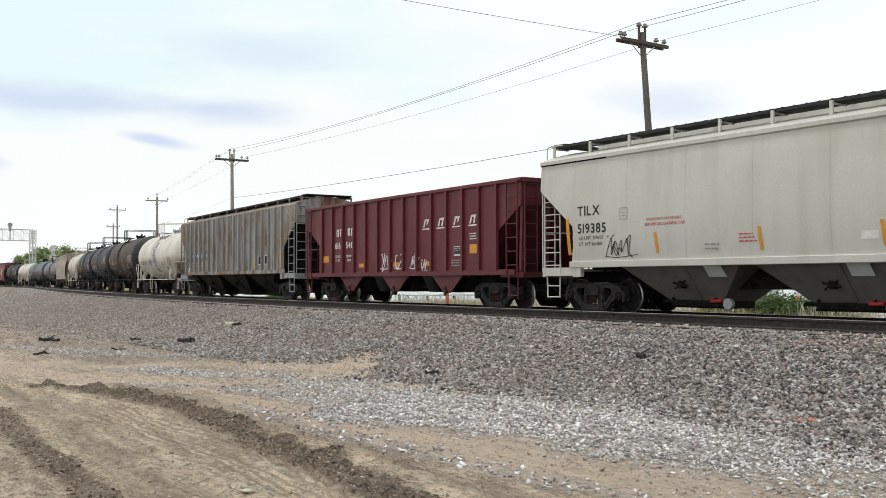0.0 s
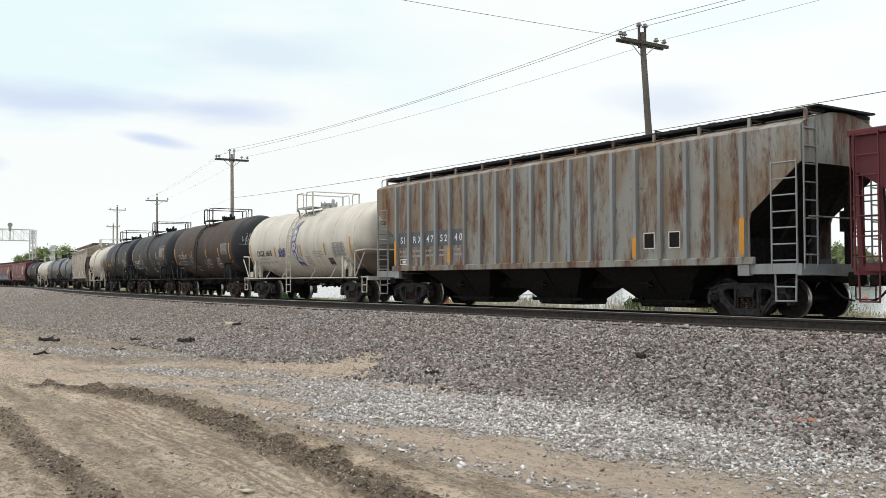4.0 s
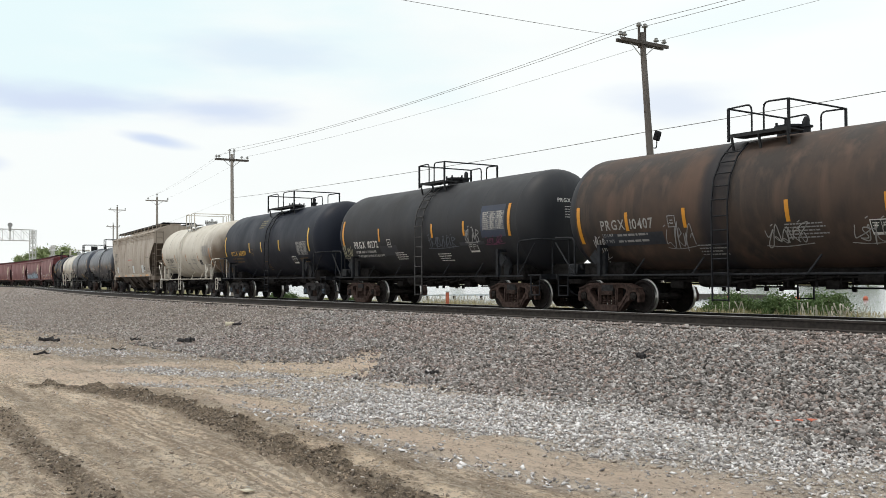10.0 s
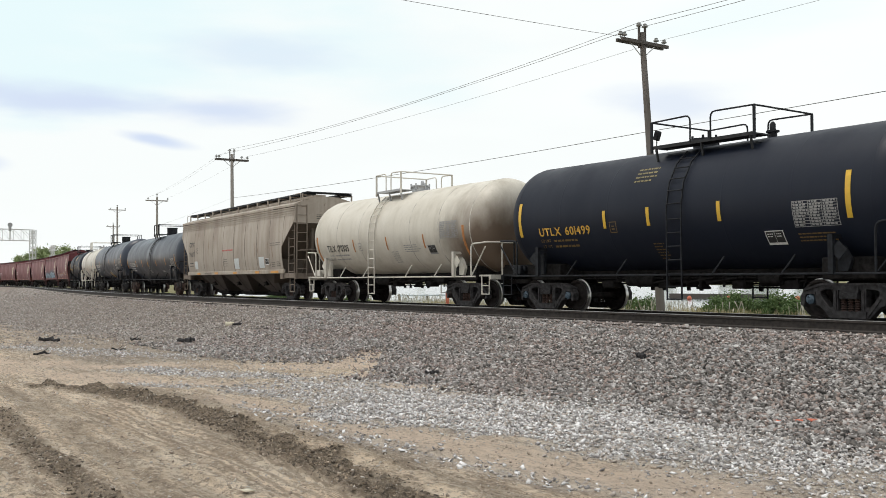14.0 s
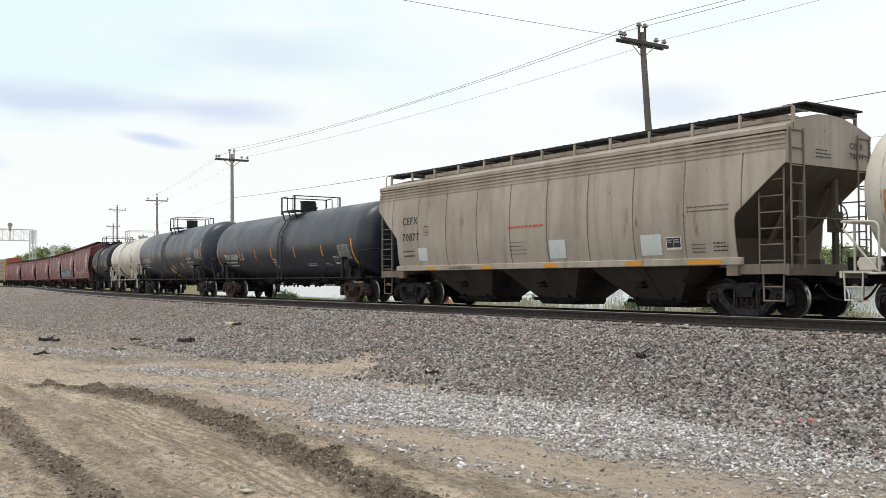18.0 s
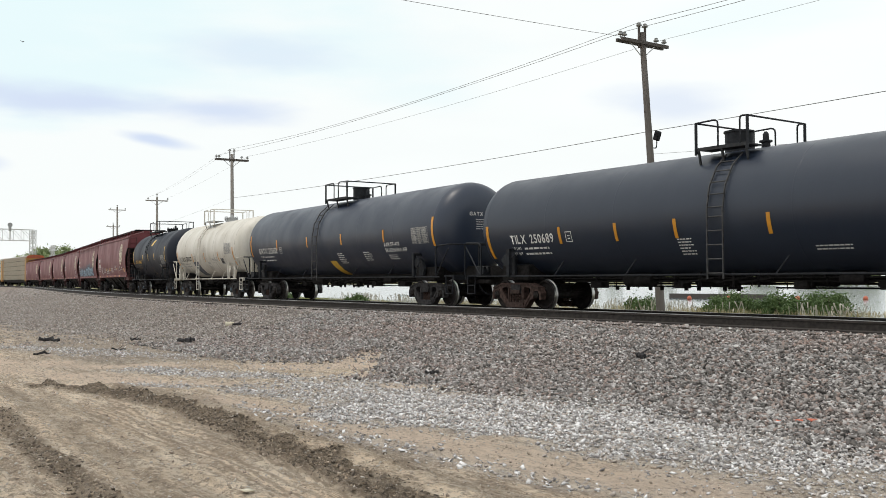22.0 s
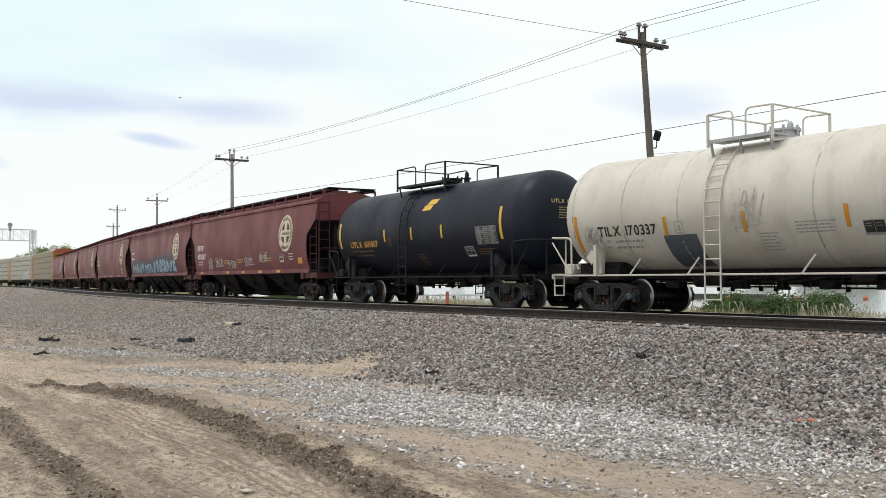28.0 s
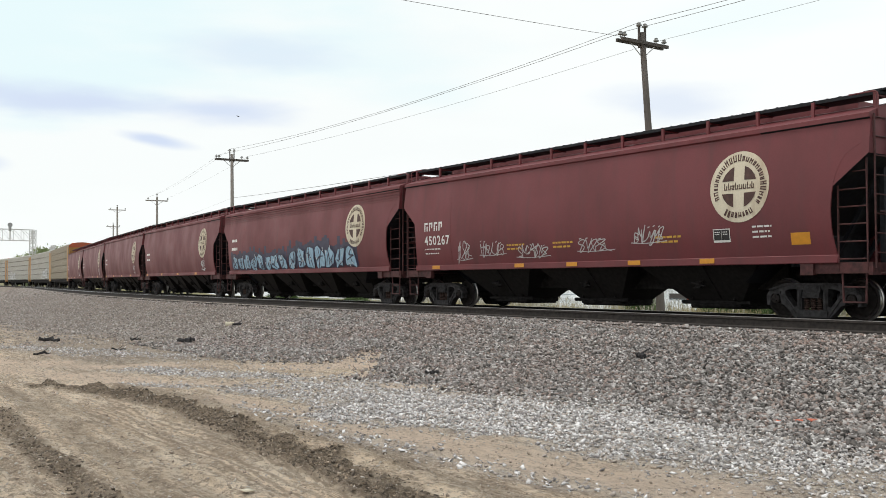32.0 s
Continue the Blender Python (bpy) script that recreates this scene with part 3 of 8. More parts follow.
GRAVEL = [
    (((-24.5, -14.2), (-21.5, -13.2), (-19.0, -11.9)), 0.75, 0.42),
    (((-16.4, -13.5), (-15.0, -12.75), (-13.7, -11.9)), 0.42, 0.6),
    (((-14.2, -14.1), (-13.0, -13.45), (-11.8, -12.95), (-10.6, -12.8)), 0.32, 0.6),
    (((-11.0, -14.05), (-8.8, -14.2), (-7.9, -14.05), (-7.0, -14.05), (-5.6, -14.0), (-4.4, -13.6)), 0.16, 0.42),
    (((-5.2, -12.9), (-4.2, -12.2)), 0.35, 0.5),
]
SAND = [
    (((-16.6, -8.9), (-15.4, -9.8), (-15.6, -10.8), (-16.2, -11.5), (-17.3, -12.7), (-17.8, -14.0), (-20.0, -15.2), (-30, -17.5)), 0.42, 0.95),
    (((-14.2, -10.2), (-13.3, -11.1), (-11.5, -11.05), (-10.3, -10.75)), 0.28, 0.6),
    (((-19.0, -15.6), (-17.5, -15.4), (-15.6, -14.35), (-14.4, -13.85), (-13.4, -13.1)), 0.38, 0.9),
    (((-12.0, -14.0), (-10.5, -13.85), (-9.3, -13.95), (-8.2, -13.65), (-7.0, -13.6), (-5.8, -13.6), (-4.8, -13.3)), 0.26, 0.9),
]


def mixed_at(s, n, edge):
    """Old gravel trodden into the dirt, farther along the bank."""
    return 0.75 * smooth(-15.0, -13.2, n + 2.0 * edge + 0.05 * (s + 20)) * smooth(-15.0, -18.5, s + 2 * edge)


def sandy(s, n, edge):
    """Strips of bare sand that cross the gravel."""
    out = np.zeros_like(s)
    for pts, half, k in SAND:
        out = np.maximum(out, k * streak(s, n, pts, half, edge))
    return out


def edge_at(x, y):
    return vnoise(x, y, 11, 1.9) * 0.5 + vnoise(x, y, 12, 0.6) * 0.3 + vnoise(x, y, 13, 0.2) * 0.2 - 0.5


DIRT_A, DIRT_B, DIRT_C = (0.70, 0.555, 0.41), (0.82, 0.68, 0.525), (0.53, 0.415, 0.30)
DIRT_D, DIRT_E, DIRT_F = (0.29, 0.218, 0.156), (0.84, 0.73, 0.595), (0.155, 0.117, 0.086)


def build_ground():
    gx = np.concatenate([-np.geomspace(3000, 130, 28)[:-1], spaced((-130, -60, 0.8), (-60, -32, 0.3), (-32, -18, 0.10), (-18, -3, 0.034), (-3, 1, 0.2), (1, 12, 0.8)), np.geomspace(12, 3000, 28)])
    gy = np.concatenate([-np.geomspace(3000, 6, 22)[:-1], spaced((-6, 1, 0.5), (1, 6.5, 0.034), (6.5, 14.5, 0.09), (14.5, 50, 0.3)), np.geomspace(50, 3200, 40)])
    X, Y = np.meshgrid(gx, gy)
    x, y = X.ravel(), Y.ravel()
    z, s, n, mud = ground_z(x, y)
    nx, ny = len(gx), len(gy)
    co = np.stack([x, y, z], 1).astype(np.float32)
    i = (np.arange(ny - 1)[:, None] * nx + np.arange(nx - 1)).ravel()
    quads = np.stack([i, i + 1, i + nx + 1, i + nx], 1).astype(np.int32)
    me = bpy.data.meshes.new("ground")
    me.vertices.add(len(co))
    me.vertices.foreach_set("co", co.ravel())
    me.loops.add(quads.size)
    me.loops.foreach_set("vertex_index", quads.ravel())
    me.polygons.add(len(quads))
    me.polygons.foreach_set("loop_start", np.arange(0, quads.size, 4, dtype=np.int32))
    me.update(calc_edges=True)
    me.shade_smooth()
    edge = edge_at(x, y)
    _, _, churn, tread, across = rut_at(s, n, x, y)
    # ballast on the bank, loose pale gravel at its foot, green and straw beyond the line
    sand_ = sandy(s, n, edge)
    bal = np.maximum(bank_at(s, n, edge), 0.7 * mixed_at(s, n, edge)) * smooth(3.6, 2.6, n) * (1 - 0.92 * sand_)
    pale = pale_at(s, n, edge) * (1 - 0.8 * sand_)
    wild = smooth(3.4, 5.0, n)
    dusty = smooth(-14, -34, s)
    for key, v in (("ballast", bal), ("pale", pale), ("mud", mud), ("wild", wild), ("sand", sand_), ("tread", tread), ("across", across), ("dusty", dusty)):
        at = me.attributes.new(key, "FLOAT", "POINT")
        at.data.foreach_set("value", v.astype(np.float32))
    m, nt, p = nodes_of("trackside_ground")
    def attr(key):
        a = nt.nodes.new("ShaderNodeAttribute")
        a.attribute_name = key
        return a.outputs["Fac"]
    def layer(c, node, lo, hi, most, col):
        return blend(nt, ramp(nt, node.outputs["Fac"], lo, hi, 0.0, most), c, col)
    big, mid, fine = noise_node(nt, 0.8, 5, (0.45, 1, 1), 0.0, 0.6), noise_node(nt, 2.6, 6, (0.5, 1, 1), 0.0, 0.65), noise_node(nt, 38, 4, rough=0.7)
    drag = noise_node(nt, 3.4, 6, (0.14, 1.0, 1.0), 2.0, 0.7)
    drag2 = noise_node(nt, 9.0, 4, (0.12, 1.0, 1.0), 5.0, 0.6)
    clod = noise_node(nt, 9, 7, (0.7, 1, 1), 1.0, 0.8)
    grit = noise_node(nt, 24, 4, (1, 1, 1), 4.0, 0.8)
    crumb = noise_node(nt, 16, 5, (0.6, 1.0, 1.0), 12.0, 0.85)
    # trodden grey-tan dirt
    dirt = blend(nt, ramp(nt, big.outputs["Fac"], 0.38, 0.62), DIRT_A, DIRT_B)
    dirt = layer(dirt, mid, 0.47, 0.57, 0.85, DIRT_C)
    dirt = layer(dirt, drag, 0.49, 0.58, 0.7, DIRT_D)
    dirt = layer(dirt, drag2, 0.51, 0.60, 0.6, DIRT_E)
    dirt = layer(dirt, clod, 0.51, 0.57, 0.6, DIRT_D)
    dirt = layer(dirt, crumb, 0.52, 0.57, 0.65, DIRT_F)
    dirt = layer(dirt, grit, 0.55, 0.61, 0.65, DIRT_E)
    # warm bare sand
    sand = blend(nt, ramp(nt, mid.outputs["Fac"], 0.35, 0.65), (0.66, 0.52, 0.405), (0.76, 0.62, 0.50))
    sand = layer(sand, drag2, 0.5, 0.66, 0.5, (0.40, 0.30, 0.22))
    sand = layer(sand, clod, 0.50, 0.60, 0.5, (0.50, 0.39, 0.30))
    sand = layer(sand, crumb, 0.54, 0.60, 0.6, (0.22, 0.168, 0.127))
    sand = layer(sand, grit, 0.55, 0.62, 0.6, (0.72, 0.61, 0.51))
    c = blend(nt, attr("sand"), dirt, sand)
    # lines pressed by tyre treads
    wave = nt.nodes.new("ShaderNodeMath")
    wave.operation = "MULTIPLY"
    wave.inputs[1].default_value = 2 * math.pi / 0.085
    nt.links.new(attr("across"), wave.inputs[0])
    sine = nt.nodes.new("ShaderNodeMath")
    sine.operation = "SINE"
    nt.links.new(wave.outputs[0], sine.inputs[0])
    press = nt.nodes.new("ShaderNodeMath")
    press.operation = "MULTIPLY"
    nt.links.new(ramp(nt, sine.outputs[0], -0.2, 0.7, 0.0, 1.0), press.inputs[0])
    nt.links.new(attr("tread"), press.inputs[1])
    c = blend(nt, ramp(nt, press.outputs[0], 0.0, 1.0, 0.0, 0.62), c, DIRT_D)
    wet = blend(nt, ramp(nt, crumb.outputs["Fac"], 0.42, 0.58), (0.055, 0.041, 0.029), (0.27, 0.21, 0.15))
    wet = layer(wet, grit, 0.54, 0.62, 0.7, (0.36, 0.295, 0.23))
    c = blend(nt, ramp(nt, attr("mud"), 0.05, 0.85, 0.0, 0.92), c, wet)
    vo = nt.nodes.new("ShaderNodeTexVoronoi")
    vo.inputs["Scale"].default_value = 21
    co_ = nt.nodes.new("ShaderNodeTexCoord")
    nt.links.new(co_.outputs["Object"], vo.inputs["Vector"])
    sep = nt.nodes.new("ShaderNodeSeparateColor")
    nt.links.new(vo.outputs["Color"], sep.inputs[0])
    stone = blend(nt, sep.outputs[0], (0.085, 0.077, 0.073), (0.27, 0.245, 0.228))
    # shade in the gaps between stones is put into the colour
    stone = blend(nt, ramp(nt, vo.outputs["Distance"], 0.35, 0.75, 0.0, 0.8), stone, (0.05, 0.045, 0.042))
    pebble = blend(nt, sep.outputs[1], (0.36, 0.345, 0.335), (0.66, 0.645, 0.64))
    # pebble gaps are darkened in the colour as well, as shade
    pebble = blend(nt, ramp(nt, vo.outputs["Distance"], 0.4, 0.8, 0.0, 0.6), pebble, (0.14, 0.13, 0.12))
    stone = blend(nt, ramp(nt, attr("dusty"), 0.0, 1.0, 0.0, 0.55), stone, blend(nt, ramp(nt, mid.outputs["Fac"], 0.35, 0.65), (0.25, 0.20, 0.165), (0.40, 0.335, 0.285)))
    c = blend(nt, ramp(nt, attr("pale"), 0.0, 1.0, 0.0, 0.85), c, pebble)
    c = blend(nt, attr("ballast"), c, stone)
    g = blend(nt, ramp(nt, mid.outputs["Fac"], 0.35, 0.65), (0.085, 0.10, 0.035), (0.24, 0.20, 0.10))
    c = blend(nt, attr("wild"), c, g)
    nt.links.new(c, p.inputs["Base Color"])
    p.inputs["Roughness"].default_value = 0.92
    bump(nt, p, blend(nt, 0.5, crumb.outputs["Fac"], clod.outputs["Fac"]), 1.0, 0.16)
    ob = tagged(new("ground", me), "sandy trackside dirt with wheel ruts, gravel and a ballast bank", "ground", kind="structure")
    me.materials.append(m)
    return ob


build_ground()


# ---- loose stones ----
def stone_mat(name, cols, dust=0.3, stain=None):
    m, nt, p = nodes_of(name)
    geo = nt.nodes.new("ShaderNodeNewGeometry")
    r = nt.nodes.new("ShaderNodeValToRGB")
    r.color_ramp.interpolation = "CONSTANT"
    els = r.color_ramp.elements
    while len(els) < len(cols):
        els.new(0.5)
    for k, (pos, c) in enumerate(cols):
        els[k].position, els[k].color = pos, rgb(c)
    nt.links.new(geo.outputs["Random Per Island"], r.inputs["Fac"])
    n = noise_node(nt, 30, 4)
    c = blend(nt, ramp(nt, n.outputs["Fac"], 0.3, 0.7, 0.0, dust), r.outputs["Color"], (0.24, 0.21, 0.185))
    if stain:
        wide = noise_node(nt, 0.55, 4, (0.5, 1, 1), 3.0, 0.6)
        c = blend(nt, ramp(nt, wide.outputs["Fac"], 0.46, 0.66, 0.0, 0.35), c, blend(nt, 1.0, c, stain, "MULTIPLY"))
    nt.links.new(c, p.inputs["Base Color"])
    p.inputs["Roughness"].default_value = 0.88
    bump(nt, p, n.outputs["Fac"], 0.4, 0.01)
    return m


# a broken stone: eight corners, twelve faces
ICO_V = np.array([(x, y, z) for z in (-0.75, 0.75) for y in (-0.75, 0.75) for x in (-0.75, 0.75)])
ICO_F = np.array([(0, 2, 3), (0, 3, 1), (4, 5, 7), (4, 7, 6), (0, 1, 5), (0, 5, 4), (2, 6, 7), (2, 7, 3), (0, 4, 6), (0, 6, 2), (1, 3, 7), (1, 7, 5)], dtype=np.int32)


def stones(name, xy, size, seed, mat, label, sink=0.45):
    r = np.random.RandomState(seed)
    k = len(xy)
    z = ground_z(xy[:, 0], xy[:, 1])[0]
    v = ICO_V[None] * (0.45 + 0.85 * r.rand(k, 8, 1)) + 0.6 * (r.rand(k, 8, 3) - 0.5)
    v = v * (size[:, None, None] * np.stack([0.8 + 0.9 * r.rand(k), 0.6 + 0.5 * r.rand(k), 0.32 + 0.36 * r.rand(k)], 1)[:, None, :])
    a, b = r.rand(k) * 6.28, (r.rand(k) - 0.5) * 2.0
    x1, z1 = v[..., 0] * np.cos(b)[:, None] - v[..., 2] * np.sin(b)[:, None], v[..., 0] * np.sin(b)[:, None] + v[..., 2] * np.cos(b)[:, None]
    x2, y2 = x1 * np.cos(a)[:, None] - v[..., 1] * np.sin(a)[:, None], x1 * np.sin(a)[:, None] + v[..., 1] * np.cos(a)[:, None]
    co = np.stack([x2 + xy[:, 0, None], y2 + xy[:, 1, None], z1 + (z + size * sink)[:, None]], -1).astype(np.float32).reshape(-1, 3)
    f = (ICO_F[None] + (np.arange(k) * 8)[:, None, None]).reshape(-1, 3).astype(np.int32)
    me = bpy.data.meshes.new(name)
    me.vertices.add(len(co))
    me.vertices.foreach_set("co", co.ravel())
    me.loops.add(f.size)
    me.loops.foreach_set("vertex_index", f.ravel())
    me.polygons.add(len(f))
    me.polygons.foreach_set("loop_start", np.arange(0, f.size, 3, dtype=np.int32))
    me.update(calc_edges=True)
    me.materials.append(mat)
    return tagged(new(name, me), label, "stones", kind="stuff")


def scatter(count, s0, s1, n0, n1, seed, keep=None):
    r = np.random.RandomState(seed)
    s = s0 + (s1 - s0) * r.rand(count)
    n = n0 + (n1 - n0) * r.rand(count)
    x, y, h = np.interp(s, _S, _X), np.interp(s, _S, _Y), np.interp(s, _S, _H)
    xy = np.stack([x - n * np.sin(h), y + n * np.cos(h)], 1)
    edge = edge_at(xy[:, 0], xy[:, 1])
    if keep is not None:
        ok = r.rand(count) < keep(s, n, edge)
        xy = xy[ok]
    return xy, r


BALLAST = stone_mat("ballast_stone", [(0.0, (0.178, 0.167, 0.162)), (0.22, (0.305, 0.29, 0.284)), (0.44, (0.074, 0.07, 0.068)), (0.64, (0.435, 0.42, 0.415)), (0.78, (0.275, 0.215, 0.192)), (0.955, (0.60, 0.59, 0.585))], stain=(1.0, 0.80, 0.73))
PALE = stone_mat("pale_gravel_stone", [(0.0, (0.46, 0.445, 0.445)), (0.24, (0.60, 0.585, 0.59)), (0.44, (0.23, 0.22, 0.22)), (0.58, (0.80, 0.79, 0.80)), (0.76, (0.42, 0.375, 0.34))], 0.22)
FAR_BALLAST = stone_mat("dusty_ballast_stone", [(0.0, (0.295, 0.265, 0.247)), (0.26, (0.43, 0.395, 0.375)), (0.50, (0.145, 0.132, 0.123)), (0.66, (0.54, 0.505, 0.485)), (0.84, (0.37, 0.30, 0.263))], 0.5)
bank = lambda s, n, e: np.maximum(bank_at(s, n, e), 0.28 * mixed_at(s, n, e)) * (1 - 0.97 * sandy(s, n, e)) * (1 - 0.55 * smooth(-20, -40, s))
xy, r = scatter(170000, -24, -3, -11.6, -5.25, 21, bank)
stones("ballast_stones", xy, 0.012 + 0.026 * r.rand(len(xy)) ** 1.8, 22, BALLAST, "grey and brown crushed ballast stones on the track bank")
xy, r = scatter(100000, -75, -24, -15.0, -5.25, 23, bank)
stones("ballast_stones", xy, 0.016 + 0.018 * r.rand(len(xy)), 24, FAR_BALLAST, "grey and brown crushed ballast stones on the track bank")
xy, r = scatter(26000, -140, -75, -10.0, -5.25, 29, bank)
stones("ballast_stones", xy, 0.026 + 0.03 * r.rand(len(xy)), 30, FAR_BALLAST, "grey and brown crushed ballast stones on the track bank")
foot = lambda s, n, e: pale_at(s, n, e) ** 1.6 * (0.35 + 0.65 * smooth(-0.2, 0.2, e + 0.1)) * (1 - 0.8 * sandy(s, n, e)) + 0.02 * smooth(-30, -20, s) * smooth(-14, -11, n)
xy, r = scatter(300000, -26, -1, -15.0, -8.6, 25, foot)
stones("loose_gravel", xy, 0.008 + 0.018 * r.rand(len(xy)) ** 2.5, 26, PALE, "pale blue-grey loose gravel at the foot of the bank")
xy, r = scatter(34000, -30, 2, -18, -9.5, 27)
stones("scattered_pebbles", xy, 0.004 + 0.012 * r.rand(len(xy)) ** 3, 28, stone_mat("dirt_pebbles", [(0.0, (0.42, 0.35, 0.28)), (0.45, (0.27, 0.21, 0.165)), (0.65, (0.55, 0.50, 0.45))]), "small pebbles and clods strewn on the sandy dirt")


def clods():
    """Dark churned earth along the wheel ruts."""
    r = np.random.RandomState(77)
    x, y = -18 + 16 * r.rand(420000), 0.4 + 5.4 * r.rand(420000)
    s, n = track_sn(x, y)
    _, mud, churn, _, _ = rut_at(s, n, x, y)
    ok = r.rand(len(x)) < np.clip(churn - 0.2, 0, 1) ** 1.3 * 0.36
    xy = np.stack([x[ok], y[ok]], 1)
    soil = stone_mat("dark_churned_earth", [(0.0, (0.12, 0.090, 0.062)), (0.30, (0.20, 0.152, 0.107)), (0.55, (0.066, 0.049, 0.034)), (0.80, (0.32, 0.25, 0.18))], 0.2)
    stones("earth_clods", xy, 0.006 + 0.014 * r.rand(len(xy)) ** 2.5, 78, soil, "dark churned clods of earth in the wheel ruts", 0.0)


clods()


# ---- rails ----
def rail(n, z, s0, s1, name, label):
    prof = [(-0.076, -0.186), (-0.076, -0.170), (-0.012, -0.150), (-0.009, -0.048), (-0.037, -0.040), (-0.037, -0.006), (-0.028, 0.0),
            (0.028, 0.0), (0.037, -0.006), (0.037, -0.040), (0.009, -0.048), (0.012, -0.150), (0.076, -0.170), (0.076, -0.186)]
    bm = bmesh.new()
    st = [s0]
    while st[-1] < s1:
        st.append(st[-1] + 2.0)
    rings = [[bm.verts.new(on_track(s, n + a, z + b)) for a, b in prof] for s in st]
    for p, q in zip(rings, rings[1:]):
        for i in range(len(prof)):
            j = (i + 1) % len(prof)
            f = bm.faces.new((p[i], p[j], q[j], q[i]))
            f.material_index = 1 if 5 <= i <= 7 else 0
    me = mesh_of(bm, [M["rail_side"], M["rail_top"]], 35, name)
    return thing(name, label, "rail", "rails of the two tracks", "structure", me)


NEAR_Z = 0.195
for n in (-0.755, 0.755):
    rail(n, 0.0, -300, 120, "rail", "steel rail under the train, worn bright on top")
for n, z in ((-5.205, NEAR_Z), (-3.695, NEAR_Z - 0.095)):
    rail(n, z, -300, 120, "rail", "rusty steel rail of the empty nearer track")


def ties():
    r = random.Random(4)
    for n, z, bank_ in ((0, -0.19, 0.0), (-4.45, NEAR_Z - 0.28, 0.08)):
        bm = bmesh.new()
        s = -150.0
        while s < 20:
            a, b = on_track(s, n - 1.28, z - 0.09 + bank_), on_track(s, n + 1.28, z - 0.09 - bank_)
            beam(bm, a, b, 0.22, 0.17 + 0.01 * r.random())
            s += 0.52
        thing("railway_ties", "dark creosoted wooden ties bedded in the ballast", "railway ties", "", "stuff", mesh_of(bm, M["tie"]))


ties()


# ---- lake and far shore ----
def lake():
    m, nt, p = nodes_of("lake_water")
    p.inputs["Base Color"].default_value = (0.10, 0.13, 0.14, 1)
    p.inputs["Roughness"].default_value = 0.12
    n = noise_node(nt, 1.2, 4, (1, 0.5, 1))
    bump(nt, p, n.outputs["Fac"], 0.25, 0.05)
    bm = bmesh.new()
    near = [on_track(s, 25.5, -1.72) for s in range(-170, 130, 10)]
    far = [Vector((v.x * 7.5 + 300, 470, -1.72)) for v in near]
    a, b = [bm.verts.new(v) for v in near], [bm.verts.new(v) for v in far]
    for i in range(len(a) - 1):
        bm.faces.new((a[i], a[i + 1], b[i + 1], b[i]))
    thing("water", "calm pale lake beyond the railway line", "lake", "", "structure", mesh_of(bm, m))


lake()


# ---- wood poles with crossarms, and their wires ----
POLES = [((16.2, 25.3), 10.2), ((-24.4, 26.8), 10.15), ((-65.0, 27.8), 10.1), ((-103.8, 35.6), 10.2), ((-142.8, 43.0), 11.9), ((-179.7, 53.4), 11.5)]


def arm_dir(k):
    a, b = POLES[max(0, k - 1)][0], POLES[min(len(POLES) - 1, k + 1)][0]
    d = Vector((b[0] - a[0], b[1] - a[1])).normalized()
    return Vector((-d.y, d.x, 0))


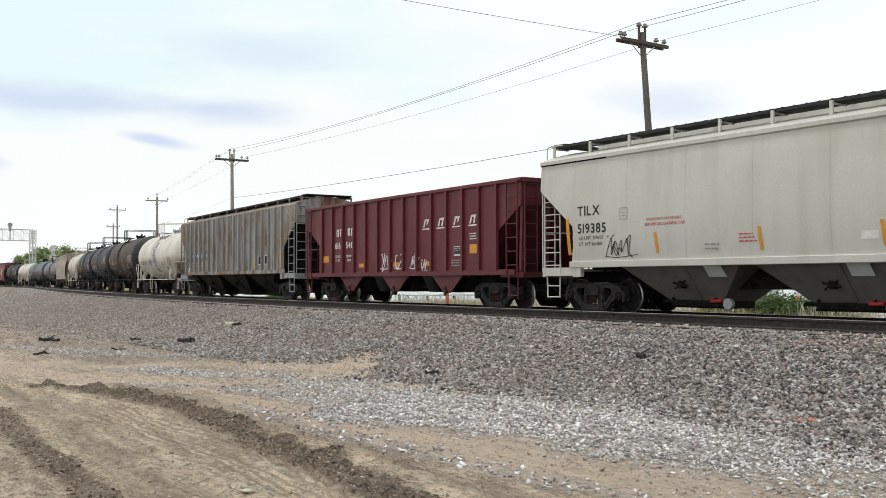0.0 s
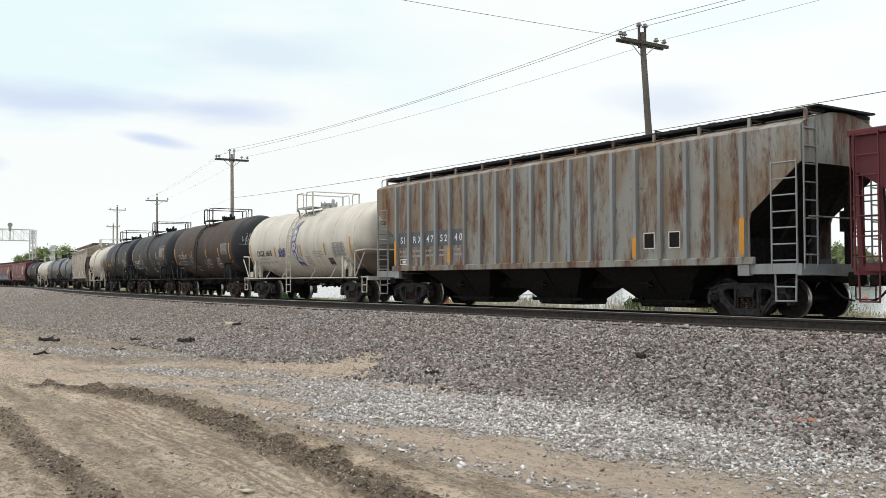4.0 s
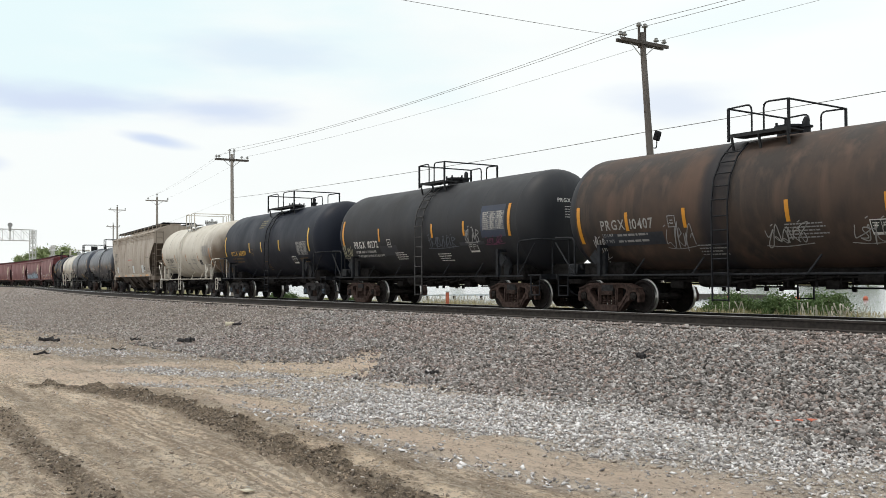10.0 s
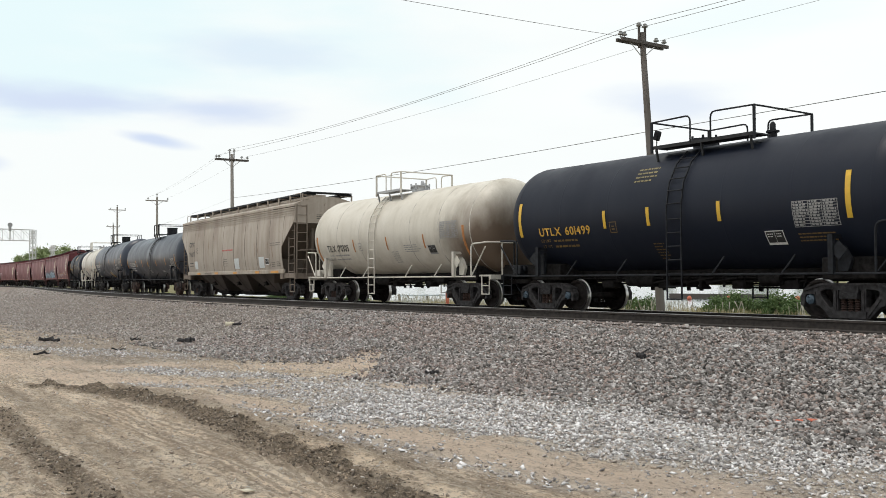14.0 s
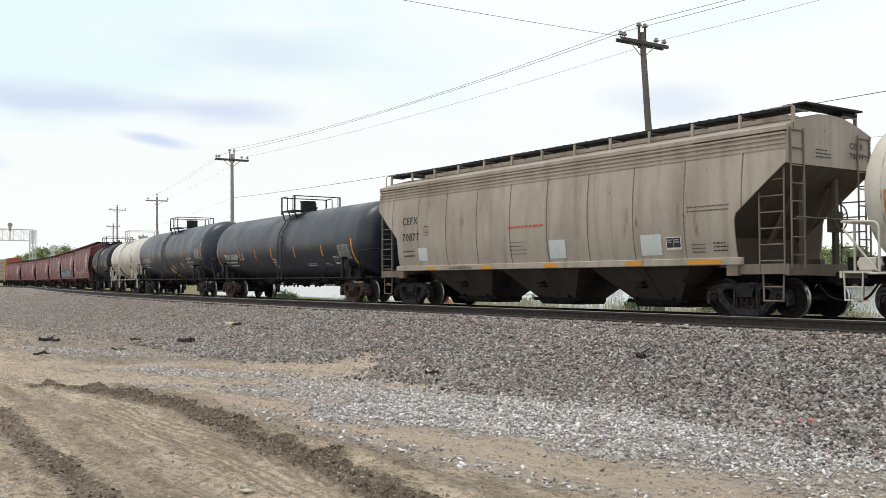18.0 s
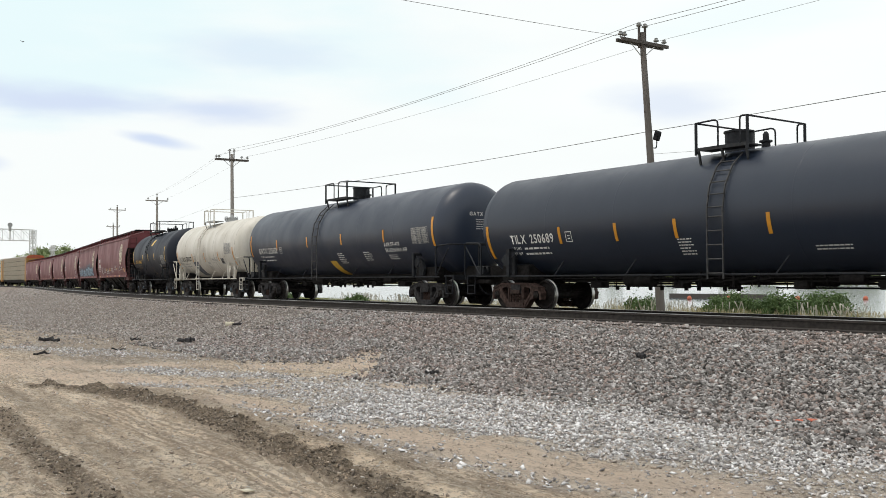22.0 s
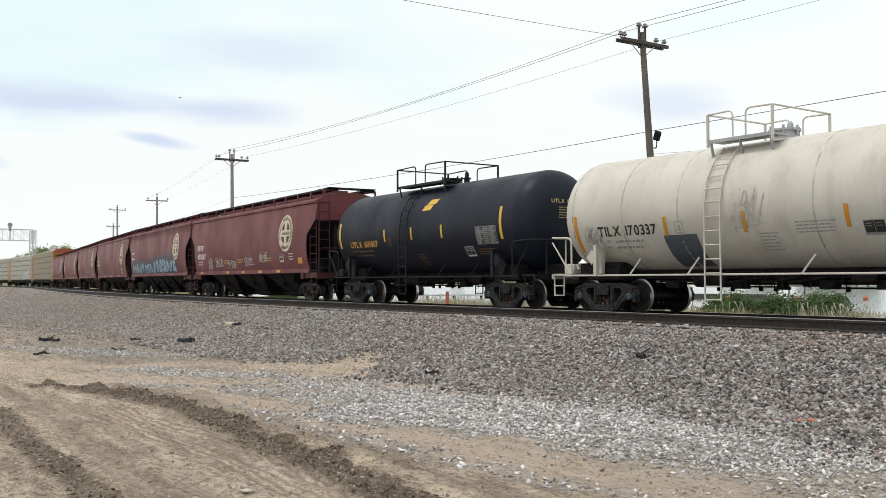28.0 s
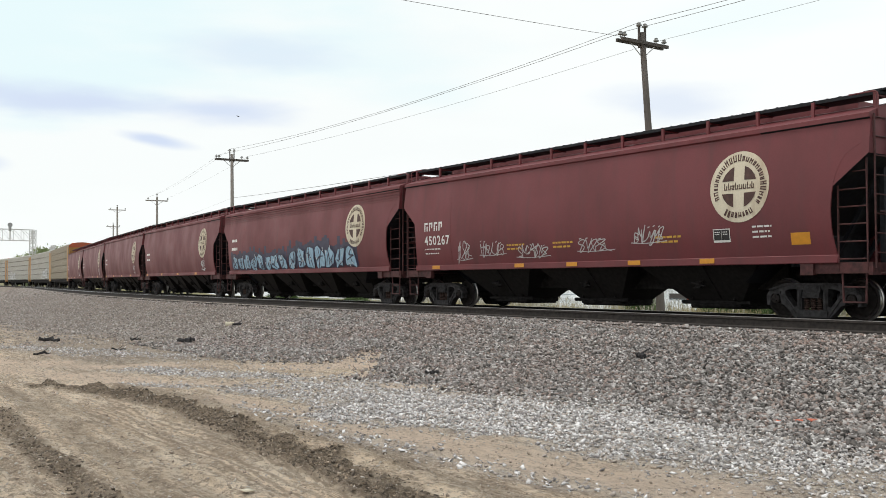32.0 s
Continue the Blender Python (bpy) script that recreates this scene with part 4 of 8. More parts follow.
def utility_pole(k, twin, lamp):
    (x, y), top = POLES[k]
    lean = Vector((-0.045, -0.035, 0)) if k == 1 else Vector((-0.012, -0.008, 0))
    ob = thing("utility_pole", "tall grey weathered wooden pole with crossarm and insulators", "utility pole", "poles along the line")
    base = ground_z(np.array([x]), np.array([y]), False)[0] - 0.1
    top_at = Vector((x, y, top))
    foot = top_at - Vector((0, 0, top - base)) - lean * (top - base)
    ob.matrix_basis = Matrix.Translation(foot)
    T = top_at - foot
    A = arm_dir(k)
    along = Vector((A.y, -A.x, 0))
    bm = bmesh.new()
    rod(bm, (0, 0, 0), T, 0.17, 12, 0.105)
    # far shafts use the wood with haze put into its colour
    part("shaft", bm, M["far_pole"] if k > 1 else M["pole_wood"], ob)
    hang = {}
    down = 0.42 if k < 3 else 0.40
    C = T * ((T.z - down) / T.z)
    half = 1.22
    for side in (-1, 1) if twin else (1,):
        bm = bmesh.new()
        beam(bm, C - A * half + along * 0.13 * side, C + A * half + along * 0.13 * side, 0.09, 0.12)
        part("crossarm", bm, M["far_pole"] if k > 2 else M["arm_wood"], ob, "dark weathered wooden crossarm")
    for side in (-1, 1):
        bm = bmesh.new()
        rod(bm, C + A * 0.62 * side - Vector((0, 0, 0.05)), C - Vector((0, 0, 0.55)), 0.018)
        part("brace", bm, M["valve_grey"], ob)
    spots = [(-1.15, "l"), (0.95, "r")] + ([(-0.72, None), (1.15, None)] if twin else [])
    for u, key in spots:
        bm = bmesh.new()
        p = C + A * u + Vector((0, 0, 0.06))
        rod(bm, p, p + Vector((0, 0, 0.12)), 0.02)
        lathe(bm, [(0.10, 0.03), (0.12, 0.10), (0.16, 0.11), (0.19, 0.06), (0.23, 0.075), (0.26, 0.04)], 10, "z", p)
        part("insulator", bm, M["insulator"], ob)
        if key:
            hang[key] = ob.matrix_basis.translation + p + Vector((0, 0, 0.26))
    for u in (-0.16, 0.16) if twin else (0.0,):
        bm = bmesh.new()
        p = T + A * u
        beam(bm, p - Vector((0, 0, 0.6)), p + Vector((0, 0, 0.22)), 0.05, 0.08)
        part("pin_bracket", bm, M["arm_wood"], ob)
        bm = bmesh.new()
        lathe(bm, [(0.20, 0.03), (0.23, 0.11), (0.27, 0.12), (0.30, 0.06), (0.34, 0.08), (0.37, 0.04)], 10, "z", p)
        part("insulator", bm, M["insulator"], ob)
        hang["t"] = ob.matrix_basis.translation + p + Vector((0, 0, 0.36))
    hang["low"] = ob.matrix_basis.translation + T * ((T.z - (3.75 if k < 2 else 3.2)) / T.z) + along * 0.12
    if lamp:
        bm = bmesh.new()
        q, out = T * ((T.z - 3.95) / T.z), -A
        pipe(bm, bent([q - Vector((0, 0, 0.4)), q - Vector((0, 0, 0.4)) + out * 0.4, q + out * 0.42], 0.1), 0.022)
        part("lamp_bracket", bm, M["black_part"], ob)
        bm = bmesh.new()
        box(bm, q + out * 0.44 + Vector((0, 0, 0.08)), (0.24, 0.18, 0.36), Matrix.Rotation(0.35, 4, "Y"))
        bmesh.ops.bevel(bm, geom=bm.edges[:], offset=0.03, segments=1, affect="EDGES")
        part("floodlight", bm, M["black_part"], ob, "dark floodlight housing on a bent bracket")
    for d in (3.0, 4.6, 5.6):
        bm = bmesh.new()
        q = T * ((T.z - d) / T.z)
        rod(bm, q - A * 0.16, q + A * 0.17, 0.02)
        part("bolt", bm, M["arm_wood"], ob)
    return hang


HANGS = [utility_pole(k, k < 3, k == 1) for k in range(len(POLES))]


def wire(a, b, sag, name="overhead_wire", r=0.011, label="thin dark overhead wire between poles"):
    bm = bmesh.new()
    pts = [a.lerp(b, i / 16) - Vector((0, 0, sag * 4 * (i / 16) * (1 - i / 16))) for i in range(17)]
    pipe(bm, pts, r, 5)
    return thing(name, label, "wire", "overhead wires", "", mesh_of(bm, M["wire"], 60, "wire"))


HANGS[0]["low"] += Vector((0, 0, 0.1))
for k in range(3):
    for key, sag in (("t", 0.5), ("r", 0.4), ("l", 0.3), ("low", 0.15)):
        if key in HANGS[k] and key in HANGS[k + 1]:
            wire(HANGS[k][key], HANGS[k + 1][key], sag if k < 2 else 0.6 * sag, r=0.005 if k > 1 else 0.012 if key == "low" else 0.006 if key == "l" else 0.009)

p1 = HANGS[1]["r"]
wire(HANGS[1]["low"] - Vector((0, 0, 0.85)), Vector((-5.0, 46.0, 7.6)), 0.2, r=0.006, label="faint thin wire running off from the pole")
wire(p1 - Vector((0, 0, 0.2)), Vector((-22.6, -18.1, 8.9)), 0.35, r=0.008, label="thin service wire crossing above the tracks")

def bay_face(x, z):
    """How far out the leaning face of a discharge bay stands."""
    return 0.66 + 0.84 * (z - 0.36) / 0.96


# ---- freight cars: local x forward, y away from the camera, z = 0 on the rail ----
WR = 0.420
HEAD, FULL = 0.68, 0.56


@lru_cache(None)
def wheelset_mesh(cap):
    bm = bmesh.new()
    rod(bm, (0, -1.08, 0), (0, 1.08, 0), 0.085, 12)
    bright = []
    for side in (-1, 1):
        k0 = len(bm.faces)
        prof = [(0.80, 0.10), (0.80, 0.16), (0.765, 0.18), (0.735, 0.31), (0.775, 0.355), (0.79, 0.365), (0.79, WR - 0.012), (0.785, WR - 0.002), (0.70, WR),
                (0.69, WR + 0.02), (0.67, WR + 0.028), (0.655, WR + 0.015), (0.655, 0.355), (0.69, 0.31), (0.71, 0.18), (0.66, 0.16), (0.66, 0.10)]
        lathe(bm, [(u * side, r) for u, r in prof], 40, "y")
        lathe(bm, [(1.02 * side, 0.10), (1.08 * side, 0.105), (1.13 * side, 0.10), (1.15 * side, 0.07)], 14, "y")
        for i in range(3):
            w = i * 2.094
            rod(bm, (0.055 * math.cos(w), 1.15 * side, 0.055 * math.sin(w)), (0.055 * math.cos(w), 1.175 * side, 0.055 * math.sin(w)), 0.02, 6)
    for f in bm.faces:
        c = f.calc_center_median()
        r = math.hypot(c.x, c.z)
        f.material_index = 1 if r > WR - 0.003 else (2 if abs(c.y) > 1.0 and r < 0.2 else 0)
    return mesh_of(bm, [M["wheel"], M["bright"], M[cap]], 40, "wheelset")


@lru_cache(None)
def side_frame_mesh(mat):
    """Cast frame: top chord, jaws over the bearings, slanting arms, two windows and the spring opening."""
    bm = bmesh.new()
    half = [(0.46, 0.745), (0.70, 0.715), (0.90, 0.665), (1.05, 0.59), (1.115, 0.48), (1.10, 0.29), (1.03, 0.27), (1.01, 0.46), (0.97, 0.53), (0.81, 0.53), (0.77, 0.46), (0.75, 0.31), (0.67, 0.29), (0.58, 0.20), (0.45, 0.06), (0.36, 0.03)]
    outer = half + [(-x, z) for x, z in half[::-1]]
    win = [(0.36, 0.635), (0.56, 0.625), (0.645, 0.585), (0.64, 0.51), (0.54, 0.38), (0.43, 0.25), (0.36, 0.28)]
    holes = [win, [(-x, z) for x, z in win], [(-0.25, 0.20), (0.25, 0.20), (0.25, 0.61), (0.21, 0.635), (-0.21, 0.635), (-0.25, 0.61)]]
    loops = [[Vector((x, 0, z)) for x, z in lp] for lp in [outer] + holes]
    flat = [p for lp in loops for p in lp]
    tris = tessellate_polygon(loops)
    front, back = [bm.verts.new((p.x, -0.095, p.z)) for p in flat], [bm.verts.new((p.x, 0.095, p.z)) for p in flat]
    for t in tris:
        bm.faces.new([front[i] for i in t])
        bm.faces.new([back[i] for i in reversed(t)])
    k = 0
    for lp in loops:
        for i in range(len(lp)):
            a, b = k + i, k + (i + 1) % len(lp)
            bm.faces.new((front[a], front[b], back[b], back[a]))
        k += len(lp)
    # flanges that stand proud along the chord, the columns and the arms
    beam(bm, (-0.62, 0, 0.735), (0.62, 0, 0.735), 0.25, 0.045)
    for m in (-1, 1):
        beam(bm, (m * 0.62, 0, 0.735), (m * 1.03, 0, 0.61), 0.25, 0.045)
        beam(bm, (m * 0.66, 0, 0.44), (m * 0.38, 0, 0.09), 0.235, 0.05)
        box(bm, (m * 0.305, 0, 0.41), (0.05, 0.235, 0.40))
        box(bm, (m * 0.889, 0, 0.555), (0.27, 0.24, 0.05))
    box(bm, (0, 0, 0.115), (0.74, 0.27, 0.13))
    box(bm, (0, 0, 0.50), (0.40, 0.30, 0.11))
    box(bm, (0, -0.13, 0.49), (0.26, 0.06, 0.05))
    return mesh_of(bm, M[mat], 30, "side_frame")


@lru_cache(None)
def spring_mesh():
    bm = bmesh.new()
    prof = [(0.17 + 0.28 * i / 12, 0.068 if i % 2 else 0.040) for i in range(13)]
    lathe(bm, prof, 8, "z")
    return mesh_of(bm, M["truck_brown"], 30, "spring")


@lru_cache(None)
def bolster_mesh():
    bm = bmesh.new()
    prism_pts = [(-0.2, 0.45), (0.2, 0.45), (0.2, 0.72), (-0.2, 0.72)]
    prism(bm, prism_pts, -1.15, 1.15)
    rod(bm, (0, 0, 0.7), (0, 0, 0.86), 0.2, 12)
    for u in (-0.42, 0.42):
        beam(bm, (u, -0.75, 0.36), (u, 0.75, 0.36), 0.06, 0.1)
    for side in (-1, 1):
        for u in (-0.4, 0.4):
            box(bm, (u, 0.76 * side, 0.40), (0.08, 0.07, 0.30))
    return mesh_of(bm, M["truck"], 30, "bolster")


WHEELS = []


def trucks(car, half, cap="wheel", frame_mat="truck"):
    for end in (1, -1):
        t = part("truck", bolster_mesh(), None, car, "cast steel truck with coil springs")
        t.matrix_basis = Matrix.Translation((half * end, 0, 0))
        for y in (-1.03, 1.03):
            f = part("side_frame", side_frame_mesh(frame_mat), None, t)
            f.matrix_basis = Matrix.Translation((0, y, 0))
            for u in (-0.15, 0, 0.15):
                f = part("coil_spring", spring_mesh(), None, t)
                f.matrix_basis = Matrix.Translation((u, y * 1.04, 0))
        for x in (-0.889, 0.889):
            w = part("wheelset", wheelset_mesh(cap), None, t, "steel wheels with bright worn treads")
            w.matrix_basis = Matrix.Translation((x, 0, WR))
            WHEELS.append((w, x))


def couplers(car, half, mat="under"):
    for end in (1, -1):
        bm = bmesh.new()
        box(bm, ((half - 0.45) * end, 0, 0.84), (0.75, 0.16, 0.18))
        box(bm, ((half - 0.06) * end, -0.03, 0.84), (0.24, 0.26, 0.30))
        box(bm, ((half - 0.02) * end, 0.11, 0.84), (0.2, 0.1, 0.24))
        bmesh.ops.bevel(bm, geom=bm.edges[:], offset=0.02, segments=1, affect="EDGES")
        part("coupler", bm, M[mat], car)
        bm = bmesh.new()
        pipe(bm, bent([((half - 0.5) * end, -0.3, 0.75), ((half - 0.25) * end, -0.28, 0.45), ((half + 0.0) * end, -0.2, 0.38)], 0.2), 0.025)
        part("air_hose", bm, M["black_part"], car)


def ladder(name, car, p0, up, across, width, rungs, mat, r=0.016, label="", start=0.1):
    bm = bmesh.new()
    p0, up, across = Vector(p0), Vector(up), Vector(across).normalized()
    for k in (-0.5, 0.5):
        beam(bm, p0 + across * width * k, p0 + across * width * k + up, 0.036, 0.026)
    for i in range(rungs):
        q = p0 + up * (start + (1 - 1.2 * start) * i / max(1, rungs - 1))
        rod(bm, q - across * width / 2, q + across * width / 2, r)
    return part(name, bm, mat, car, label)


# flat marks that follow the side
def conform(bm, yfun, lift=0.008, side=-1):
    for v in bm.verts:
        v.co.y = side * (yfun(v.co.x, v.co.z) + lift)


def patch(bm, x0, z0, w, h, nz=6, nx=1, slant=0.0):
    g = [[bm.verts.new((x0 + w * i / nx + slant * j / nz, 0, z0 + h * j / nz)) for i in range(nx + 1)] for j in range(nz + 1)]
    for j in range(nz):
        for i in range(nx):
            bm.faces.new((g[j][i], g[j][i + 1], g[j + 1][i + 1], g[j + 1][i]))


def flat_mark(name, car, bm, mat, yfun, lift=0.008, label=""):
    conform(bm, yfun, lift)
    me = bpy.data.meshes.new(name)
    for f in bm.faces:
        f.normal_update()
        if f.normal.y > 0:
            f.normal_flip()
    bm.to_mesh(me)
    bm.free()
    me.materials.append(mat)
    return part(name, me, None, car, label)


@lru_cache(None)
def glyphs(text):
    cu = bpy.data.curves.new("lettering", "FONT")
    cu.body, cu.size, cu.offset = text, 1.0, 0.021
    ob = bpy.data.objects.new("lettering", cu)
    me = bpy.data.meshes.new_from_object(ob)
    bpy.data.objects.remove(ob)
    return me


def lettering(car, text, x, z, height, mat, yfun, gap=1.0, wide=1.0, label="", slant=0.0):
    """Letters with their lower left corner at (x, z); large ones are a part each."""
    bm = bmesh.new()
    pen, sc = x, height / 0.7
    for ch in text:
        if ch == " ":
            pen += height * 0.45 * gap
            continue
        k0 = len(bm.verts)
        bm.from_mesh(glyphs(ch))
        bm.verts.ensure_lookup_table()
        vs = bm.verts[k0:]
        x0, x1 = min(v.co.x for v in vs), max(v.co.x for v in vs)
        for v in vs:
            zz = v.co.y * sc
            v.co = (pen + (v.co.x - x0) * sc * wide + slant * zz, 0, z + zz)
        pen += ((x1 - x0) * wide + 0.13 * gap) * sc
        if height >= 0.13:
            flat_mark("letter", car, bm, mat, yfun, 0.010, label)
            bm = bmesh.new()
    if height < 0.13:
        tagged(flat_mark("lettering", car, bm, mat, yfun, 0.010, label), kind="stuff")
    return pen


def head_surface(R, zc, half):
    return lambda y, z: half + HEAD * math.sqrt(max(0.0, 1 - ((y * y + (z - zc) ** 2) / (R * R)) ** (1 / FULL)))


def on_head(ob, xf):
    """Turns a side mark (x, z) to the forward head, where x runs to y."""
    for v in ob.data.vertices:
        y, z = v.co.x, v.co.z
        v.co = (xf(y, z) + 0.012, y, z)
    ob.data.flip_normals()
    return ob


def head_marks(car, R, zc, half, mark, number, mat, seed, y=-0.45, z=3.08):
    xf, before = head_surface(R, zc, half), set(car.children)
    flat = lambda a, b: 0.0
    pen = lettering(car, mark, y - 0.1, z, 0.115, mat, flat, label="stencilled reporting mark on the head")
    lettering(car, number, pen + 0.08, z, 0.115, mat, flat, label="stencilled car number on the head")
    writing(car, y + 0.15, z - 0.14, 0.45, 5, mat, flat, 0.028, 0.075, seed)
    for ob in car.children:
        if ob not in before:
            on_head(ob, xf)


def writing(car, x, z, w, rows, mat, yfun, h=0.045, gap=0.085, seed=0, ragged=0.35, label="rows of small unreadable stencilled writing"):
    r = random.Random(seed)
    bm = bmesh.new()
    for k in range(rows):
        pen, end = x, x + w * (1 - ragged * r.random())
        while pen < end:
            q = h * (0.9 + 2.6 * r.random())
            patch(bm, pen, z - k * gap, min(q, end - pen + 0.02), h * 0.8, 1)
            pen += q + h * 0.55
    tagged(flat_mark("stencilled_writing", car, bm, mat, yfun, 0.009, label), kind="stuff")


def ribbon(bm, pts, w):
    for (a, b), (c, d) in zip(pts, pts[1:]):
        dx, dz = c - a, d - b
        k = math.hypot(dx, dz) or 1
        nx, nz = -dz / k * w / 2, dx / k * w / 2
        bm.faces.new([bm.verts.new((p, 0, q)) for p, q in ((a - nx, b - nz), (c - nx + dx * 0.1, d - nz + dz * 0.1), (c + nx + dx * 0.1, d + nz + dz * 0.1), (a + nx, b + nz))])


STROKES = (((0, 0), (0.25, 1), (0.5, 0.1), (0.75, 0.9)), ((0.1, 1), (0, 0.1), (0.7, 0)), ((0.75, 0.9), (0.3, 1), (0.1, 0.7), (0.6, 0.4), (0.5, 0.05), (0, 0.1)), ((0, 0.1), (0.4, 1), (0.75, 0), (0.55, 0.45), (0.15, 0.42)),
           ((0.05, 0), (0.1, 0.95), (0.65, 0.85), (0.6, 0.5), (0.1, 0.45), (0.7, 0.0)), ((0.7, 0.8), (0.35, 1), (0.05, 0.55), (0.3, 0.02), (0.7, 0.25), (0.4, 0.45)), ((0, 0.95), (0.3, 0.3), (0.65, 1), (0.2, -0.25)), ((0.1, 0.1), (0.1, 0.9), (0.1, 0.5), (0.6, 0.5), (0.62, 0.95), (0.58, -0.1)))


def curve_through(pts, steps=5):
    """A smooth line through the points."""
    out = []
    for i in range(len(pts) - 1):
        p = [pts[max(0, i - 1)], pts[i], pts[i + 1], pts[min(len(pts) - 1, i + 2)]]
        for j in range(steps):
            f = j / steps
            out.append(tuple(0.5 * (2 * p[1][k] + (p[2][k] - p[0][k]) * f + (2 * p[0][k] - 5 * p[1][k] + 4 * p[2][k] - p[3][k]) * f * f + (3 * p[1][k] - p[0][k] - 3 * p[2][k] + p[3][k]) * f ** 3) for k in (0, 1)))
    return out + [tuple(pts[-1])]


def scribble(car, x, z, w, h, mat, yfun, seed, width=0.03, loops=5, label="spray-painted scribble"):
    """A tag: quick slanting strokes that look like letters but spell nothing."""
    r = random.Random(seed)
    bm = bmesh.new()
    cell, flow = w / loops, []
    for k in range(loops):
        s = r.choice(STROKES)
        hh, dz = h * r.uniform(0.7, 1.0), h * r.uniform(-0.06, 0.12)
        flow += [(x + cell * (k + 1.3 * u + 0.3 * r.uniform(-1, 1)) + 0.22 * hh * v, z + dz + hh * (v + 0.2 * r.uniform(-1, 1))) for u, v in s]
        if r.random() < 0.45:
            dash = bmesh.new()
            ribbon(dash, [(x + cell * (k + 0.2), z + hh * 1.12), (x + cell * (k + 0.55), z + hh * 1.2)], width)
            flat_mark("graffiti_dash", car, dash, mat, yfun, 0.012)
    ribbon(bm, curve_through(flow, 4), width)
    flat_mark("graffiti", car, bm, mat, yfun, 0.012, label)
    bm = bmesh.new()
    ribbon(bm, curve_through([(x - 0.05 * w, z - 0.02 * h), (x + 0.4 * w, z - 0.1 * h), (x + 1.1 * w, z + 0.02 * h)], 4), width * 0.8)
    flat_mark("graffiti_underline", car, bm, mat, yfun, 0.012)


TALL = [
    ((5.5, 28.2), (11.8, 31.0), (10.9, 28.2), (9.3, 27.2), (6.4, 26.4), (5.6, 22.8), (9.2, 24.6), (9.6, 22.3), (8.8, 19.7), (5.5, 17.8), (2.5, 17.0), (2.4, 19.4), (3.3, 24.4)),
    ((2.4, 16.8), (7.8, 18.7), (8.8, 17.6), (7.8, 12.2), (3.3, 11.8), (1.7, 13.7)),
    ((1.7, 11.2), (6.5, 12.2), (8.1, 8.8), (7.5, 5.3), (4.9, 3.1), (2.1, 3.8), (1.3, 7.2)),
    ((2.5, 3.3), (5.3, 2.4), (7.7, 6.2), (10.6, 8.2), (11.6, 6.2), (10.2, 2.3), (12.3, -3.6), (14.4, -7.5), (10.6, -7.0), (6.6, -5.6), (3.3, -0.6)),
]
SHADES = [((6.0, 25.2), (9.3, 27.2), (10.0, 26.8), (6.9, 24.8)), ((3.2, 12.2), (6.5, 13.6), (7.6, 12.4), (6.5, 11.6)), ((3.2, 8.6), (5.5, 9.0), (5.3, 7.2)), ((6.0, 3.0), (7.4, 1.0), (7.8, -4.0), (6.4, -4.6)),
          ((5.8, -5.6), (14.4, -7.7), (17.4, -11.4), (13.5, -9.6), (9.8, -7.6), (9.4, -10.8), (6.4, -8.4))]


def tall_graffiti(car, yfun):
    """Four swelling letters one over the other, pale inside, with dark blue outlines and shades."""
    at = lambda p: (p[0] * 0.060 - 0.50, p[1] * 0.046 + 1.93)
    def fill(pts, mat, lift, label):
        bm = bmesh.new()
        flat = [Vector((*at(p), 0)) for p in pts]
        vs = [bm.verts.new((p.x, 0, p.y)) for p in flat]
        for t in tessellate_polygon([flat]):
            bm.faces.new([vs[i] for i in t])
        bmesh.ops.subdivide_edges(bm, edges=bm.edges[:], cuts=2, use_grid_fill=True)
        flat_mark("graffiti_fill", car, bm, mat, yfun, lift, label)
    for pts in TALL:
        fill(pts, M["spray_pale"], 0.011, "pale sprayed fill of a letter")
        bm = bmesh.new()
        loop = [at(p) for p in pts]
        fine = []
        for p, q in zip(loop, loop[1:] + loop[:1]):
            fine += [(p[0] + (q[0] - p[0]) * k / 3, p[1] + (q[1] - p[1]) * k / 3) for k in range(3)]
        ribbon(bm, fine + fine[:1], 0.032)
        flat_mark("graffiti", car, bm, M["spray_blue"], yfun, 0.018, "dark blue sprayed outline of a letter")
    for pts in SHADES:
        fill(pts, M["spray_blue"], 0.020, "dark blue sprayed shade")


